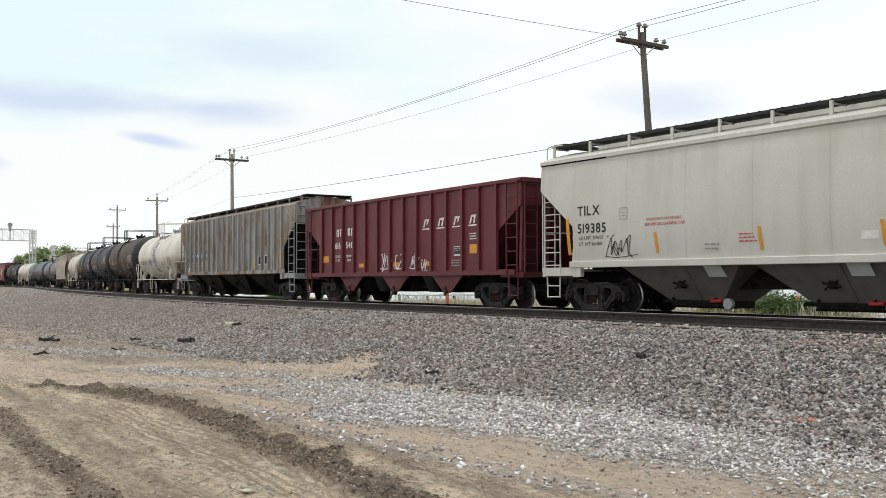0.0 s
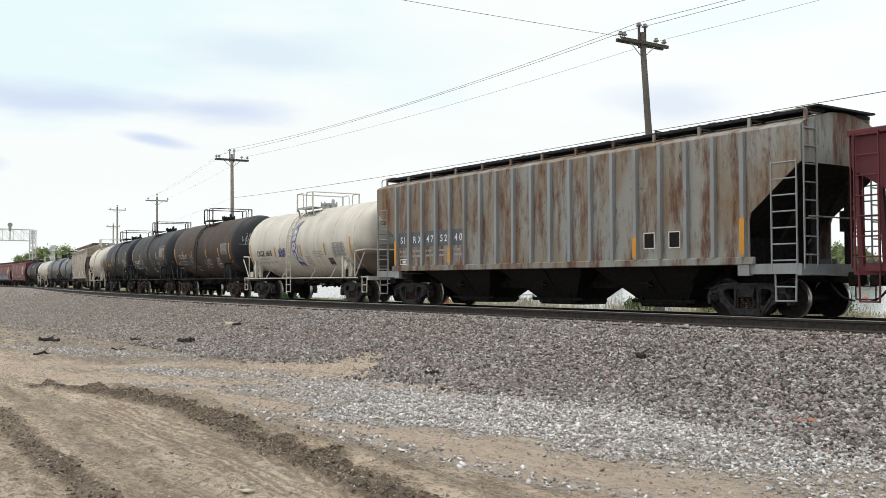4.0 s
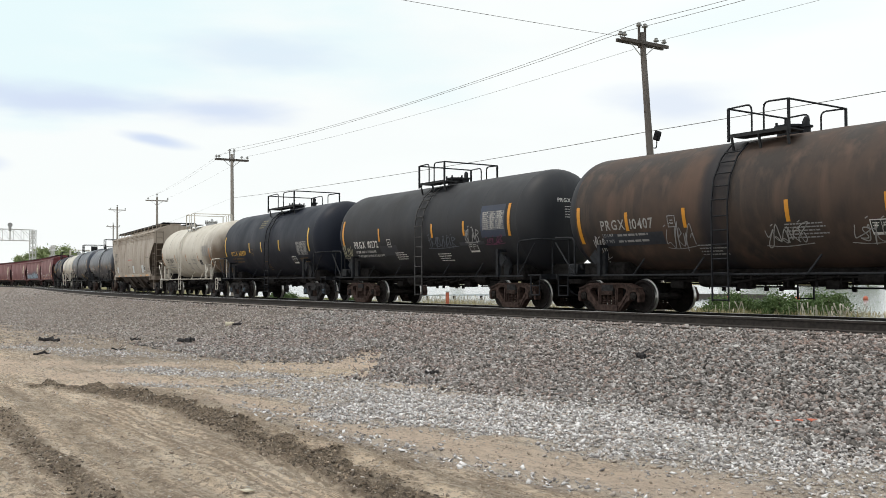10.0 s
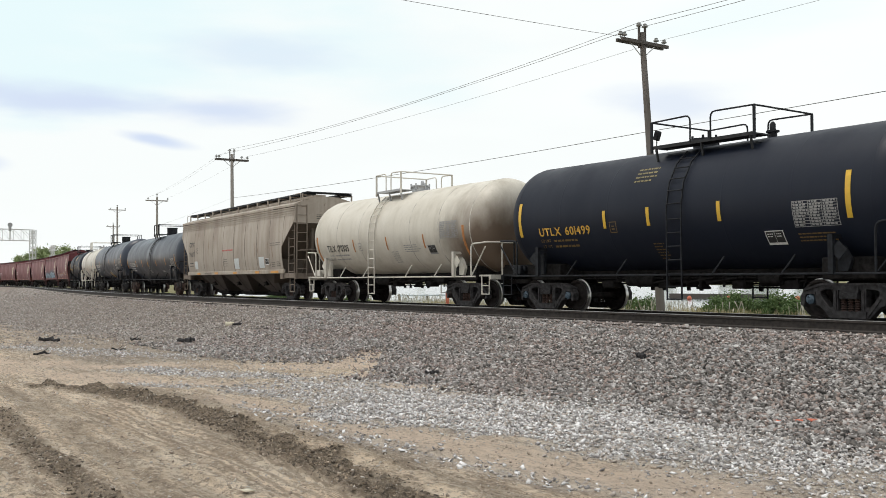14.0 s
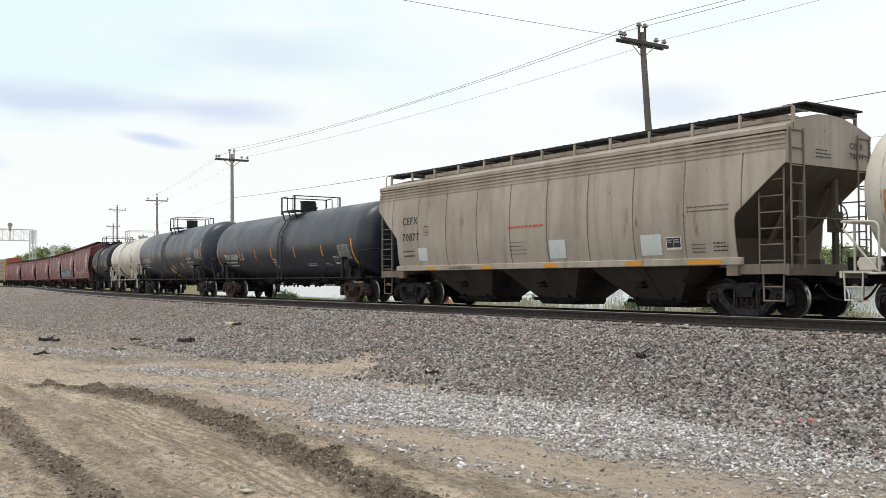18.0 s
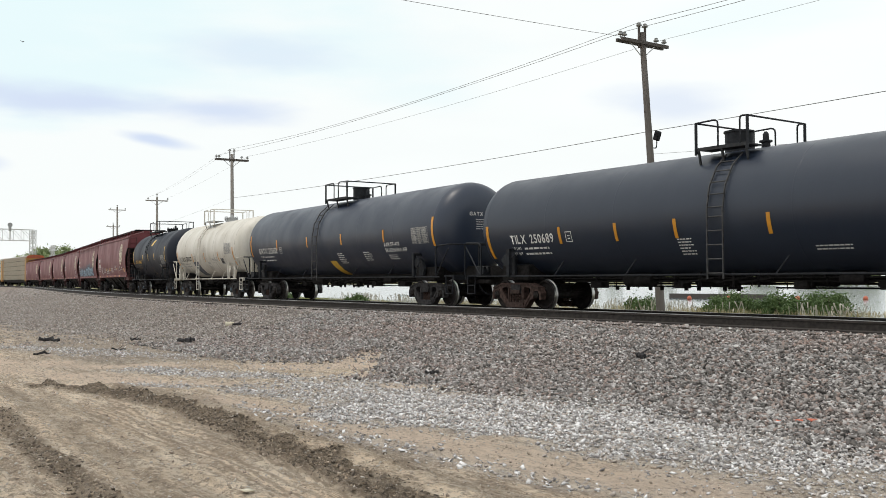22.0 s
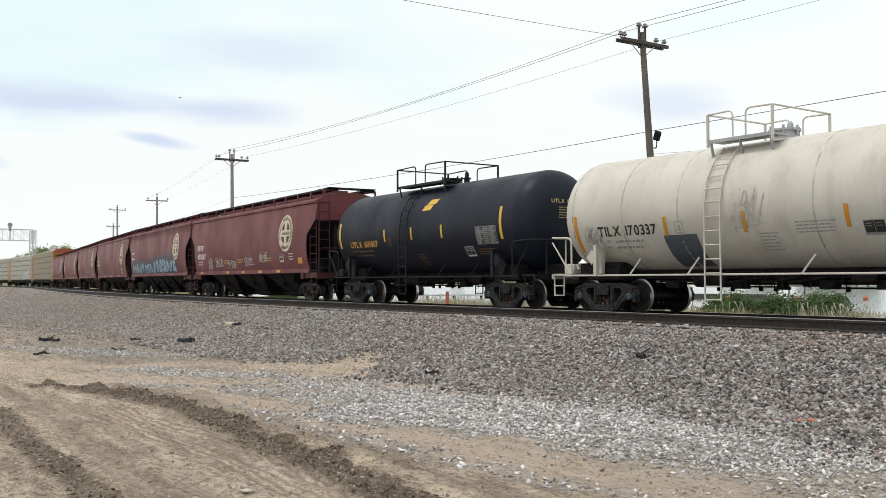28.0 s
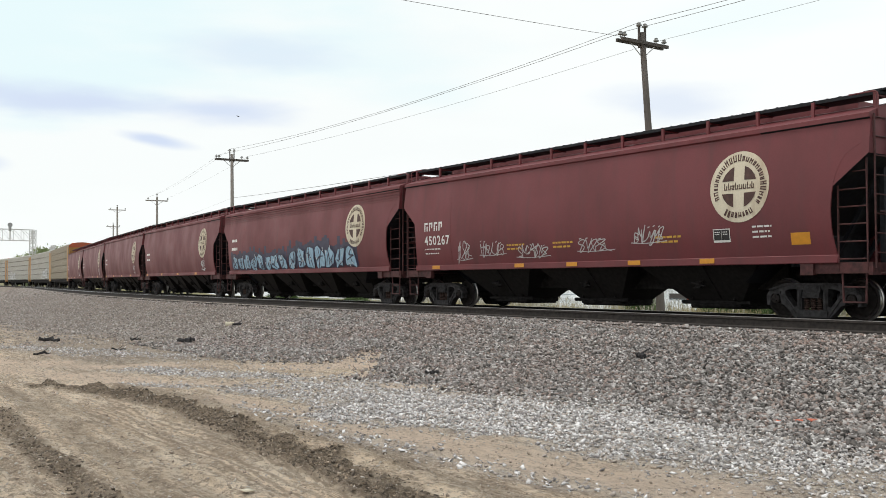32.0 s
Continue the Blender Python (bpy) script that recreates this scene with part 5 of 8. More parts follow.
def wild_letters(car, x, z, w, h, count, yfun, seed):
    """A sprayed piece: a dark cloud, pale blue letters with spikes, navy outlines and white flicks."""
    r = random.Random(seed)
    bm = bmesh.new()
    n = int(w / 0.22)
    for k in range(n):
        patch(bm, x - 0.1 + w * 1.03 * k / n, z + 0.1 + 0.12 * r.random(), w * 1.04 / n, h * (0.8 + 0.42 * r.random()), 4)
    flat_mark("graffiti_cloud", car, bm, M["spray_navy"], yfun, 0.006, "dark blue sprayed cloud behind the letters")
    cell = w / count
    for k in range(count):
        cx, lean = x + cell * (k + 0.5), 0.14 * h * r.uniform(-1, 1.4)
        ring = []
        for a in range(12):
            t = 2 * math.pi * (a + 0.3 * r.random()) / 12
            m = r.uniform(0.62, 1.18)
            sx, sz = math.copysign(abs(math.cos(t)) ** 0.6, math.cos(t)), math.copysign(abs(math.sin(t)) ** 0.6, math.sin(t))
            ring.append((cx + cell * 0.50 * sx * m + lean * sz, max(z - 0.02, z + h * (0.5 + 0.47 * sz * m))))
        flat = [Vector((p, q, 0)) for p, q in ring]
        bm = bmesh.new()
        vs = [bm.verts.new((p.x, 0, p.y)) for p in flat]
        for t in tessellate_polygon([flat]):
            bm.faces.new([vs[i] for i in t])
        flat_mark("graffiti_fill", car, bm, M["spray_sky"], yfun, 0.020 + 0.002 * (k % 2), "pale blue sprayed fill of a letter")
        bm = bmesh.new()
        ribbon(bm, ring + ring[:1], 0.055)
        for _ in range(3):
            p, q = r.choice(ring), r.choice(ring)
            mid = (cx + cell * 0.2 * r.uniform(-1, 1), z + h * r.uniform(0.3, 0.7))
            ribbon(bm, curve_through([(p[0] * 0.8 + cx * 0.2, p[1]), mid, (q[0] * 0.6 + cx * 0.4, q[1] * 0.7 + mid[1] * 0.3)], 3), 0.045)
        flat_mark("graffiti", car, bm, M["spray_navy"], yfun, 0.028, "navy sprayed outline of a letter")
        bm = bmesh.new()
        for _ in range(3):
            a = (cx + cell * 0.38 * r.uniform(-1, 1), z + h * r.uniform(0.1, 0.9))
            ribbon(bm, [a, (a[0] + 0.13 * r.uniform(-1, 1), a[1] + 0.18 * r.uniform(0.3, 1))], 0.035)
        flat_mark("graffiti", car, bm, M["spray_white"], yfun, 0.032, "white sprayed flicks on a letter")


def stripes(car, xs, z0, h, mat, yfun, w=0.10, name="reflector", lean=0.0):
    for x in xs:
        bm = bmesh.new()
        patch(bm, x, z0, w, h, 8, 1, lean)
        flat_mark(name, car, bm, M[mat], yfun, 0.009, mat.replace("_", " ") + " reflective strip")


def panel_mark(car, x, z, w, h, mat, yfun, label="", name="panel_mark"):
    bm = bmesh.new()
    patch(bm, x, z, w, h, 6, 2)
    flat_mark(name, car, bm, mat, yfun, 0.007, label)


def frame_mark(car, x, z, w, h, mat, yfun, t=0.02, fill=True):
    bm = bmesh.new()
    for a in ((x, z, w, t), (x, z + h - t, w, t), (x, z, t, h), (x + w - t, z, t, h)):
        patch(bm, *a, 3)
    if fill:
        patch(bm, x + w * 0.3, z + h * 0.28, w * 0.4, t * 1.5, 1)
        patch(bm, x + w * 0.3, z + h * 0.55, w * 0.4, t * 1.2, 1)
    flat_mark("boxed_mark", car, bm, mat, yfun, 0.009)


def data_box(car, x, z, yfun, edge=None):
    """Two black consolidated stencil boards with a pale border and dashes of writing."""
    edge = edge or M["white_mark"]
    panel_mark(car, x, z, 0.46, 0.30, edge, yfun, "pale border of a stencil board", "stencil_board")
    for k in range(2):
        bm = bmesh.new()
        patch(bm, x + 0.02 + 0.215 * k, z + 0.05, 0.205, 0.23, 3)
        flat_mark("stencil_board", car, bm, M["black_mark"], yfun, 0.010, "black stencil board")
    writing(car, x + 0.05, z + 0.22, 0.13, 2, edge, lambda a, b: yfun(a, b) + 0.004, 0.022, 0.05, 3)
    writing(car, x + 0.27, z + 0.22, 0.13, 2, edge, lambda a, b: yfun(a, b) + 0.004, 0.022, 0.05, 4)


# ---- tank cars ----
def tank_car(label, R, zc, half, tr, coup, shell, metal, fittings, cap="wheel", long=False, end_mat=None, frame_mat="truck", lx=-0.4, deck=(-0.77, 0.8), hoop=(0.4, 0.4), seam=None):
    car = thing("tank_car", label, "tank car", "cars of the freight train")
    yf = lambda x, z: math.sqrt(max(0.01, R * R - (z - zc) ** 2))
    bm = bmesh.new()
    head = [(half + HEAD * math.sin(a), R * math.cos(a) ** FULL) for a in [radians(d) for d in (5, 12, 19, 27, 35, 44, 53, 62, 70, 77, 83, 87, 89.3)]]
    prof = [(-u, r) for u, r in reversed(head)] + [(-half, R), (-half * 0.5, R), (0, R), (half * 0.5, R), (half, R)] + head
    lathe(bm, prof, 56, "x", (0, 0, zc))
    mats = [shell, end_mat or shell]
    for f in bm.faces:
        f.material_index = 1 if abs(f.calc_center_median().x) > half + 0.02 else 0
    part("shell", bm, mats, car, "", 25)
    # weld seams round the shell
    for u in [-half, half] + [half * k / 3 for k in (-2, -1, 1, 2)]:
        bm = bmesh.new()
        lathe(bm, [(u - 0.022, R), (u - 0.012, R + (0.006 if seam else 0.002)), (u + 0.012, R + (0.006 if seam else 0.002)), (u + 0.022, R)], 56, "x", (0, 0, zc))
        part("weld_seam", bm, seam or mats[0], car)
    # saddles over the trucks and the stub sills
    for end in (1, -1):
        bm = bmesh.new()
        box(bm, (tr * end, 0, 1.06), (1.2, 2.3, 0.46))
        bmesh.ops.bevel(bm, geom=bm.edges[:], offset=0.03, segments=1, affect="EDGES")
        part("bolster_beam", bm, M["under"], car)
        for y in (-1, 1):
            bm = bmesh.new()
            q = (tr - 0.12) * end
            prism(bm, [(q, 1.0), (q + 0.22 * end, 1.0), (q + 0.30 * end, 1.22), (q + 0.16 * end, 1.48), (q, 1.58)], y * (R - 0.22), y * (R - 0.32))
            part("saddle_plate", bm, metal, car)
            bm = bmesh.new()
            box(bm, (q, y * (R - 0.01), 1.34), (0.11, 0.10, 0.80))
            box(bm, (q, y * (R - 0.16), 1.70), (0.11, 0.36, 0.08))
            part("saddle_post", bm, metal, car)
            bm = bmesh.new()
            prism(bm, [(q + (0.16 + u) * end, 1.42 + v) for u, v in ((0, -0.19), (0.19, 0), (0, 0.19), (-0.19, 0))], y * (R - 0.02), y * (R + 0.0))
            part("placard_holder", bm, fittings, car, "diamond placard holder")
        bm = bmesh.new()
        box(bm, ((tr + coup) / 2 * end - 0.15 * end, 0, 1.02), (coup - tr + 0.5, 0.9, 0.56))
        part("stub_sill", bm, M["under"], car)
        # end platform with its railings and steps
        bm = bmesh.new()
        ex = (coup - 0.62) * end
        box(bm, (ex, 0, 0.98), (0.62, 2.7, 0.05))
        box(bm, (ex + 0.31 * end, 0, 0.93), (0.05, 2.8, 0.14))
        part("end_platform", bm, metal, car)
        bm = bmesh.new()
        ry = R - 0.02
        pipe(bm, bent([(ex - 0.55 * end, -ry, 0.98), (ex - 0.55 * end, -ry, 1.95), (ex + 0.28 * end, -ry, 1.98), (ex + 0.28 * end, ry, 1.98), (ex - 0.55 * end, ry, 1.95), (ex - 0.55 * end, ry, 0.98)], 0.16), 0.026)
        rod(bm, (ex + 0.28 * end, -ry * 0.62, 1.98), (ex + 0.28 * end, -ry * 0.62, 0.98), 0.026)
        rod(bm, (ex + 0.28 * end, ry * 0.62, 1.98), (ex + 0.28 * end, ry * 0.62, 0.98), 0.026)
        rod(bm, (ex - 0.5 * end, -ry, 1.0), (ex + 0.2 * end, -ry, 1.85), 0.022)
        part("end_railing", bm, fittings, car, "bent pipe safety railing")
        for y in (-1.38, 1.38):
            bm = bmesh.new()
            q = ex + 0.05 * end
            pipe(bm, [(q - 0.2, y, 0.98), (q - 0.18, y, 0.42), (q + 0.18, y, 0.42), (q + 0.2, y, 0.98)], 0.018)
            rod(bm, (q - 0.19, y, 0.68), (q + 0.19, y, 0.68), 0.016)
            part("step", bm, fittings, car)
    # long grab rail on both sides with its slanting stays
    for y in (-1, 1):
        bm = bmesh.new()
        rod(bm, (-(coup - 0.95), y * (R - 0.02), 0.95), (coup - 0.95, y * (R - 0.02), 0.95), 0.024)
        for k in (-0.62, -0.28, 0.28, 0.62):
            rod(bm, (half * k, y * (R - 0.02), 0.96), (half * k + 0.25, y * (R - 0.14), 1.35), 0.022)
        part("side_rail", bm, fittings, car)
    # brake gear hung under the tank
    bm = bmesh.new()
    for y, z in ((-0.42, 0.80), (0.35, 0.74), (0.85, 0.86)):
        rod(bm, (-tr + 1.3, y, z), (tr - 1.3, y, z), 0.024)
    k = int(tr * 1.3)
    for i in range(k):
        x = -tr + 1.5 + i * (2 * tr - 3.0) / (k - 1)
        for y, z in ((-0.42, 0.68), (0.85, 0.76)):
            rod(bm, (x, y, z), (x, y * 0.8, 1.25), 0.018)
    part("brake_piping", bm, M["under"], car)
    bm = bmesh.new()
    q = lx + 1.2
    rod(bm, (q, 0.1, 0.84), (q + 0.75, 0.1, 0.84), 0.17, 14)
    rod(bm, (q + 0.75, 0.1, 0.84), (q + 1.3, 0.1, 0.84), 0.035)
    for u in (0.15, 0.6):
        box(bm, (q + u, 0.1, 0.95), (0.08, 0.3, 0.5))
    part("brake_cylinder", bm, M["under"], car)
    bm = bmesh.new()
    rod(bm, (lx - 1.9, 0.2, 0.84), (lx - 0.9, 0.2, 0.84), 0.19, 14)
    box(bm, (lx - 1.4, 0.2, 1.0), (0.5, 0.2, 0.4))
    part("air_reservoir", bm, M["under"], car)
    bm = bmesh.new()
    beam(bm, (q + 1.3, -0.5, 0.80), (q + 1.3, 0.6, 0.80), 0.05, 0.10)
    part("brake_lever", bm, M["under"], car)
    bm = bmesh.new()
    beam(bm, (lx - 0.5, -0.6, 0.76), (lx + 0.1, 0.5, 0.76), 0.05, 0.10)
    part("brake_lever", bm, M["under"], car)
    bm = bmesh.new()
    box(bm, (lx + 0.35, -0.1, 0.96), (0.4, 0.5, 0.34))
    bmesh.ops.bevel(bm, geom=bm.edges[:], offset=0.02, segments=1, affect="EDGES")
    part("valve_box", bm, M["under"], car)
    bm = bmesh.new()
    box(bm, (-(coup - 0.75), -1.05, 1.14), (0.36, 0.3, 0.26))
    rod(bm, (-(coup - 0.55), -1.05, 1.14), (-(coup - 0.5), -1.05, 1.14), 0.10, 10)
    rod(bm, (-(coup - 1.0), -1.05, 1.10), (-(coup - 0.9), -1.05, 1.24), 0.05, 8)
    bmesh.ops.bevel(bm, geom=bm.edges[:], offset=0.02, segments=1, affect="EDGES")
    part("brake_valve", bm, fittings, car)
    # ladders to the top platform
    steps = fittings if metal is M["white_tank"] or shell in (M["brown_tank"], M["black_tank"]) else M["ladder_dusty"]
    for y in (-1, 1):
        for k in (-0.22, 0.22):
            bm = bmesh.new()
            pts = [(lx + k, y * (R + 0.06), 0.85 if long else 0.35), (lx + k, y * (R + 0.07), zc - 0.2)] + [(lx + k, y * (R + 0.07) * math.cos(a), zc + (R + 0.07) * math.sin(a)) for a in [radians(d) for d in (0, 20, 40, 58)]]
            pipe(bm, pts, 0.022, 4)
            part("ladder_rail", bm, steps, car)
        zs = [z for z in (0.38, 0.68, 0.98, 1.3, 1.62, 1.94, 2.26) if z > 0.85 or not long]
        rungs = [(R + 0.06, z) for z in zs] + [((R + 0.07) * math.cos(radians(d)), zc + (R + 0.07) * math.sin(radians(d))) for d in (2, 13, 24, 35, 46)]
        for q, z in rungs:
            bm = bmesh.new()
            rod(bm, (lx - 0.22, y * q, z), (lx + 0.22, y * q, z), 0.016)
            part("rung", bm, steps, car)
    # top platform
    p0, p1 = deck
    pm, pl = (p0 + p1) / 2, (p1 - p0) / 2
    pz = zc + R + 0.02
    ry = 1.08
    for y in (-1, 1):
        bm = bmesh.new()
        box(bm, (pm, y * 0.80, pz - 0.03), (2 * pl, 0.54, 0.03))
        box(bm, (pm, y * (ry - 0.01), pz - 0.03), (2 * pl, 0.025, 0.08))
        for k in (-0.92, 0, 0.92):
            beam(bm, (pm + k * pl, y * (ry - 0.02), pz - 0.04), (pm + k * pl, y * 0.98, zc + math.sqrt(R * R - 0.96)), 0.045, 0.045)
        part("walkway", bm, M["grating"] if metal is not M["white_tank"] else M["valve_grey"], car, "steel grating walkway")
    top = pz + 0.60
    h0, h1 = hoop[0] * 2 * pl, hoop[1] * 2 * pl
    for y in (-ry, ry):
        for u, v in ((p0, p0 + h0), (p1, p1 - h1)):
            q = min(0.14, abs(v - u) * 0.45)
            bm = bmesh.new()
            pipe(bm, [(u, y, pz - 0.14), (u, y, top)] + bent([(u, y, top), (v, y, top + 0.02), (v, y, pz - 0.02)], q)[1:], 0.021)
            part("platform_railing", bm, fittings, car, "bent pipe railing round the top platform")
        for u in (p0, p1):
            bm = bmesh.new()
            box(bm, (u, y, pz + 0.22), (0.05, 0.05, 0.76))
            part("railing_post", bm, fittings, car)
    for x in (p0, p1):
        bm = bmesh.new()
        rod(bm, (x, -ry, top), (x, ry, top), 0.022)
        part("platform_railing", bm, fittings, car)
    bm = bmesh.new()
    if long:
        rod(bm, (0.15, 0, pz - 0.1), (0.15, 0, pz + 0.42), 0.33, 20)
        rod(bm, (0.15, 0, pz + 0.42), (0.15, 0, pz + 0.46), 0.36, 20)
    else:
        rod(bm, (0.1, 0, pz - 0.12), (0.1, 0, pz + 0.14), 0.30, 18)
        rod(bm, (0.1, 0, pz + 0.14), (0.1, 0, pz + 0.19), 0.36, 18)
        for i in range(6):
            w = i * 1.047
            rod(bm, (0.1 + 0.33 * math.cos(w), 0.33 * math.sin(w), pz + 0.05), (0.1 + 0.33 * math.cos(w), 0.33 * math.sin(w), pz + 0.26), 0.03)
    part("manway", bm, M["valve_grey"] if metal is M["white_tank"] else M["black_part"], car)
    bm = bmesh.new()
    lathe(bm, [(pz - 0.1, 0.10), (pz + 0.10, 0.10), (pz + 0.11, 0.15), (pz + 0.15, 0.15), (pz + 0.16, 0.07), (pz + 0.30, 0.07), (pz + 0.36, 0.03)], 10, "z", (p1 - 0.3, 0, 0))
    part("relief_valve", bm, M["valve_grey"] if metal is M["white_tank"] else M["black_part"], car)
    # block added to darken the underside; the car has no through sill
    bm = bmesh.new()
    box(bm, (0, 0, 1.04), (2 * tr - 0.6, 0.8, 0.24))
    part("bottom_sill", bm, M["under"], car)
    for x in (-0.55, 0.4, 1.1):
        bm = bmesh.new()
        rod(bm, (x - 0.5, -0.62, 0.76), (x + 0.4, -0.62, 0.88), 0.026)
        part("brake_rod", bm, M["under"], car)
        bm = bmesh.new()
        rod(bm, (x, -0.6, 0.66), (x, -0.6, 1.02), 0.03)
        part("brake_lever", bm, M["under"], car)
    # underside: pipes, brake gear and outlet
    bm = bmesh.new()
    for y, z in ((-0.5, 0.88), (0.35, 0.82), (-0.15, 0.84)):
        rod(bm, (-tr + 0.7, y, z), (tr - 0.7, y, z), 0.024)
    for k in range(9):
        x = -tr + 1.4 + k * (2 * tr - 2.8) / 8
        box(bm, (x, 0.0, 0.92), (0.05, 1.2, 0.10 + 0.05 * (k % 2)))
        rod(bm, (x, -0.5, 0.98), (x, -0.5, 0.76), 0.018)
    part("brake_piping", bm, M["under"], car)
    bm = bmesh.new()
    rod(bm, (tr * 0.45, -0.5, 0.86), (tr * 0.45 + 0.55, -0.5, 0.86), 0.14, 14)
    part("brake_cylinder", bm, M["under"], car)
    bm = bmesh.new()
    rod(bm, (-tr * 0.45, -0.45, 0.84), (-tr * 0.45 + 0.95, -0.45, 0.84), 0.17, 14)
    part("air_reservoir", bm, M["under"], car)
    bm = bmesh.new()
    rod(bm, (0, 0, 1.25), (0, 0, 0.62), 0.13, 12)
    rod(bm, (0, 0, 0.66), (0, 0, 0.60), 0.18, 12)
    part("bottom_outlet", bm, M["under"], car)
    bm = bmesh.new()
    rod(bm, (-tr + 1.5, 0.95, 0.66), (-0.6, 0.95, 0.66), 0.02)
    rod(bm, (0.7, 0.6, 0.64), (tr - 1.5, 0.6, 0.64), 0.02)
    for i in range(int(tr * 2.4)):
        x = -tr + 1.6 + i * 0.42
        if abs(x) < 0.6 or x > tr - 1.5:
            continue
        y = 0.95 if x < 0 else 0.6
        rod(bm, (x, y, 0.98), (x, y, 0.60), 0.016)
        if i % 3:
            box(bm, (x + 0.04, y, 0.61), (0.09, 0.06, 0.12))
    part("brake_rigging", bm, M["under"], car)
    for x, w in ((-tr * 0.62, 0.4), (-tr * 0.2, 0.3), (tr * 0.3, 0.34), (tr * 0.6, 0.5)):
        bm = bmesh.new()
        box(bm, (x, -0.3, 0.72), (w, 0.34, 0.20))
        rod(bm, (x, -0.3, 0.7), (x, -0.3, 1.1), 0.03)
        bmesh.ops.bevel(bm, geom=bm.edges[:], offset=0.02, segments=1, affect="EDGES")
        part("valve_box", bm, M["under"], car)
    trucks(car, tr, cap, frame_mat)
    couplers(car, coup)
    return car, yf


# ---- covered hoppers ----
def hopper_side(bulge=0.08):
    def yf(x, z):
        f = (z - 1.25) / 2.8
        return 1.50 + bulge * math.sin(math.pi * min(1, max(0, f)) ** 0.8)
    return yf


def hopper_car(label, E, tr, paint, walk_mat, bays, ribs=None, seams=(), curved_end=False, eave=4.02, sill_mat=None, cap="wheel", trim=None, bulge=0.08, end_shade=None, bay_mat=None, board=4.52, over=0.05, gear=None, seam_mat=None, valves=False, cut=1.0):
    """E: half length over the body."""
    car = thing("hopper_car", label, "hopper car", "cars of the freight train")
    yf = hopper_side(bulge)
    low = 1.32
    kink, inn = 3.28, 1.30
    def zb(x):
        d = E - abs(x)
        return max(low, kink - (0.45 if curved_end and d < 0.4 else 0.80) * d)
    zs = lambda b: [b + (3.95 - b) * i / 9 for i in range(10)]
    bm = bmesh.new()
    xs = [-E, -E + 0.6, -E + 1.3, -E + 1.9, -E + 2.5, -E * 0.4, 0, E * 0.4, E - 2.5, E - 1.9, E - 1.3, E - 0.6, E]
    rings = []
    for x in xs:
        b = zb(x)
        left = [(-yf(x, z), z) for z in zs(b)]
        roof = [(-yf(x, 3.95) - over, 3.98), (-yf(x, 3.95) - over, eave + 0.05), (-1.38, eave + 0.12), (-0.95, 4.28), (-0.45, 4.40), (0, 4.43)]
        sec = left + roof + [(-y, z) for y, z in roof[-2::-1]] + [(-y, z) for y, z in left[::-1]]
        rings.append([bm.verts.new((x, y, z)) for y, z in sec])
    for p, q in zip(rings, rings[1:]):
        for i in range(len(p)):
            j = (i + 1) % len(p)
            bm.faces.new((p[i], p[j], q[j], q[i]))
    bm.faces.new(rings[0][::-1])
    bm.faces.new(rings[-1])
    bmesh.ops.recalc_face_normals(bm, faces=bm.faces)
    # slopes under the ends get a dark colour that holds their shade
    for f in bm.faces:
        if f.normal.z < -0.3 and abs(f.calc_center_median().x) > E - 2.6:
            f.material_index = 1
    part("body", bm, [paint, end_shade or paint], car, "", 28)
    # side sheets that hang below the slope at both ends
    for end in (1, -1):
        for y in (-1, 1):
            bm = bmesh.new()
            if curved_end:
                edge = [(low, E - 1.2 * cut), (1.75, E - 1.29 * cut)] + [(kink + 0.2 - 1.35 * (1 - math.cos(a)), E - 0.3 * cut - cut * math.sin(a)) for a in [radians(d) for d in (90, 75, 60, 45, 30, 15, 0)]]
            else:
                edge = [(low, E - inn), (2.26, E - inn), (kink, E - 0.02)]
            top = edge[-1][0]
            rows = []
            for i in range(13):
                z = low + (top - low) * i / 12
                out = float(np.interp(z, [p[0] for p in edge], [p[1] for p in edge]))
                rows.append([bm.verts.new((end * x, y * (yf(x, z) + d), z)) for x, d in ((E - 2.8, 0.003), (out, 0.003), (out, -0.03), (E - 2.8, -0.03))])
            for p, q in zip(rows, rows[1:]):
                for i in range(4):
                    j = (i + 1) % 4
                    bm.faces.new((p[i], p[j], q[j], q[i]))
            bm.faces.new(rows[0])
            bm.faces.new(rows[-1][::-1])
            part("side_sheet", bm, paint, car)
    # side sill
    for y in (-1, 1):
        bm = bmesh.new()
        box(bm, (0, y * 1.53, low - 0.08), (2 * E - 2.3 * cut, 0.10, 0.17))
        bmesh.ops.bevel(bm, geom=bm.edges[:], offset=0.015, segments=1, affect="EDGES")
        part("side_sill", bm, sill_mat or paint, car)
    if trim:
        for y in (-1, 1):
            for k in range(4):
                bm = bmesh.new()
                box(bm, (0, y * (1.545), 3.62 + k * 0.10), (2 * E - 0.02, 0.05, 0.045))
                part("eave_band", bm, trim, car)
    # ribs or panel seams
    for x in seams:
        for y in (-1, 1):
            bm = bmesh.new()
            z0, z1 = max(zb(x), low) if abs(x) > E - inn else low, 3.6 if trim else 4.05 if ribs else 3.93
            w, d = (ribs or (0.03, 0.006))
            n = 8
            a = [[bm.verts.new((x + u, y * (yf(x, z0 + (z1 - z0) * i / n) + v), z0 + (z1 - z0) * i / n)) for u, v in ((-w / 2, 0), (-w / 2, d), (w / 2, d), (w / 2, 0))] for i in range(n + 1)]
            for p, q in zip(a, a[1:]):
                for i in range(3):
                    bm.faces.new((p[i], p[i + 1], q[i + 1], q[i]))
            bm.faces.new(a[0])
            bm.faces.new(a[-1][::-1])
            part("rib" if ribs else "panel_seam", bm, M["rib_grey"] if ribs and paint is M["rust_grey"] else seam_mat or paint, car, "", 20)
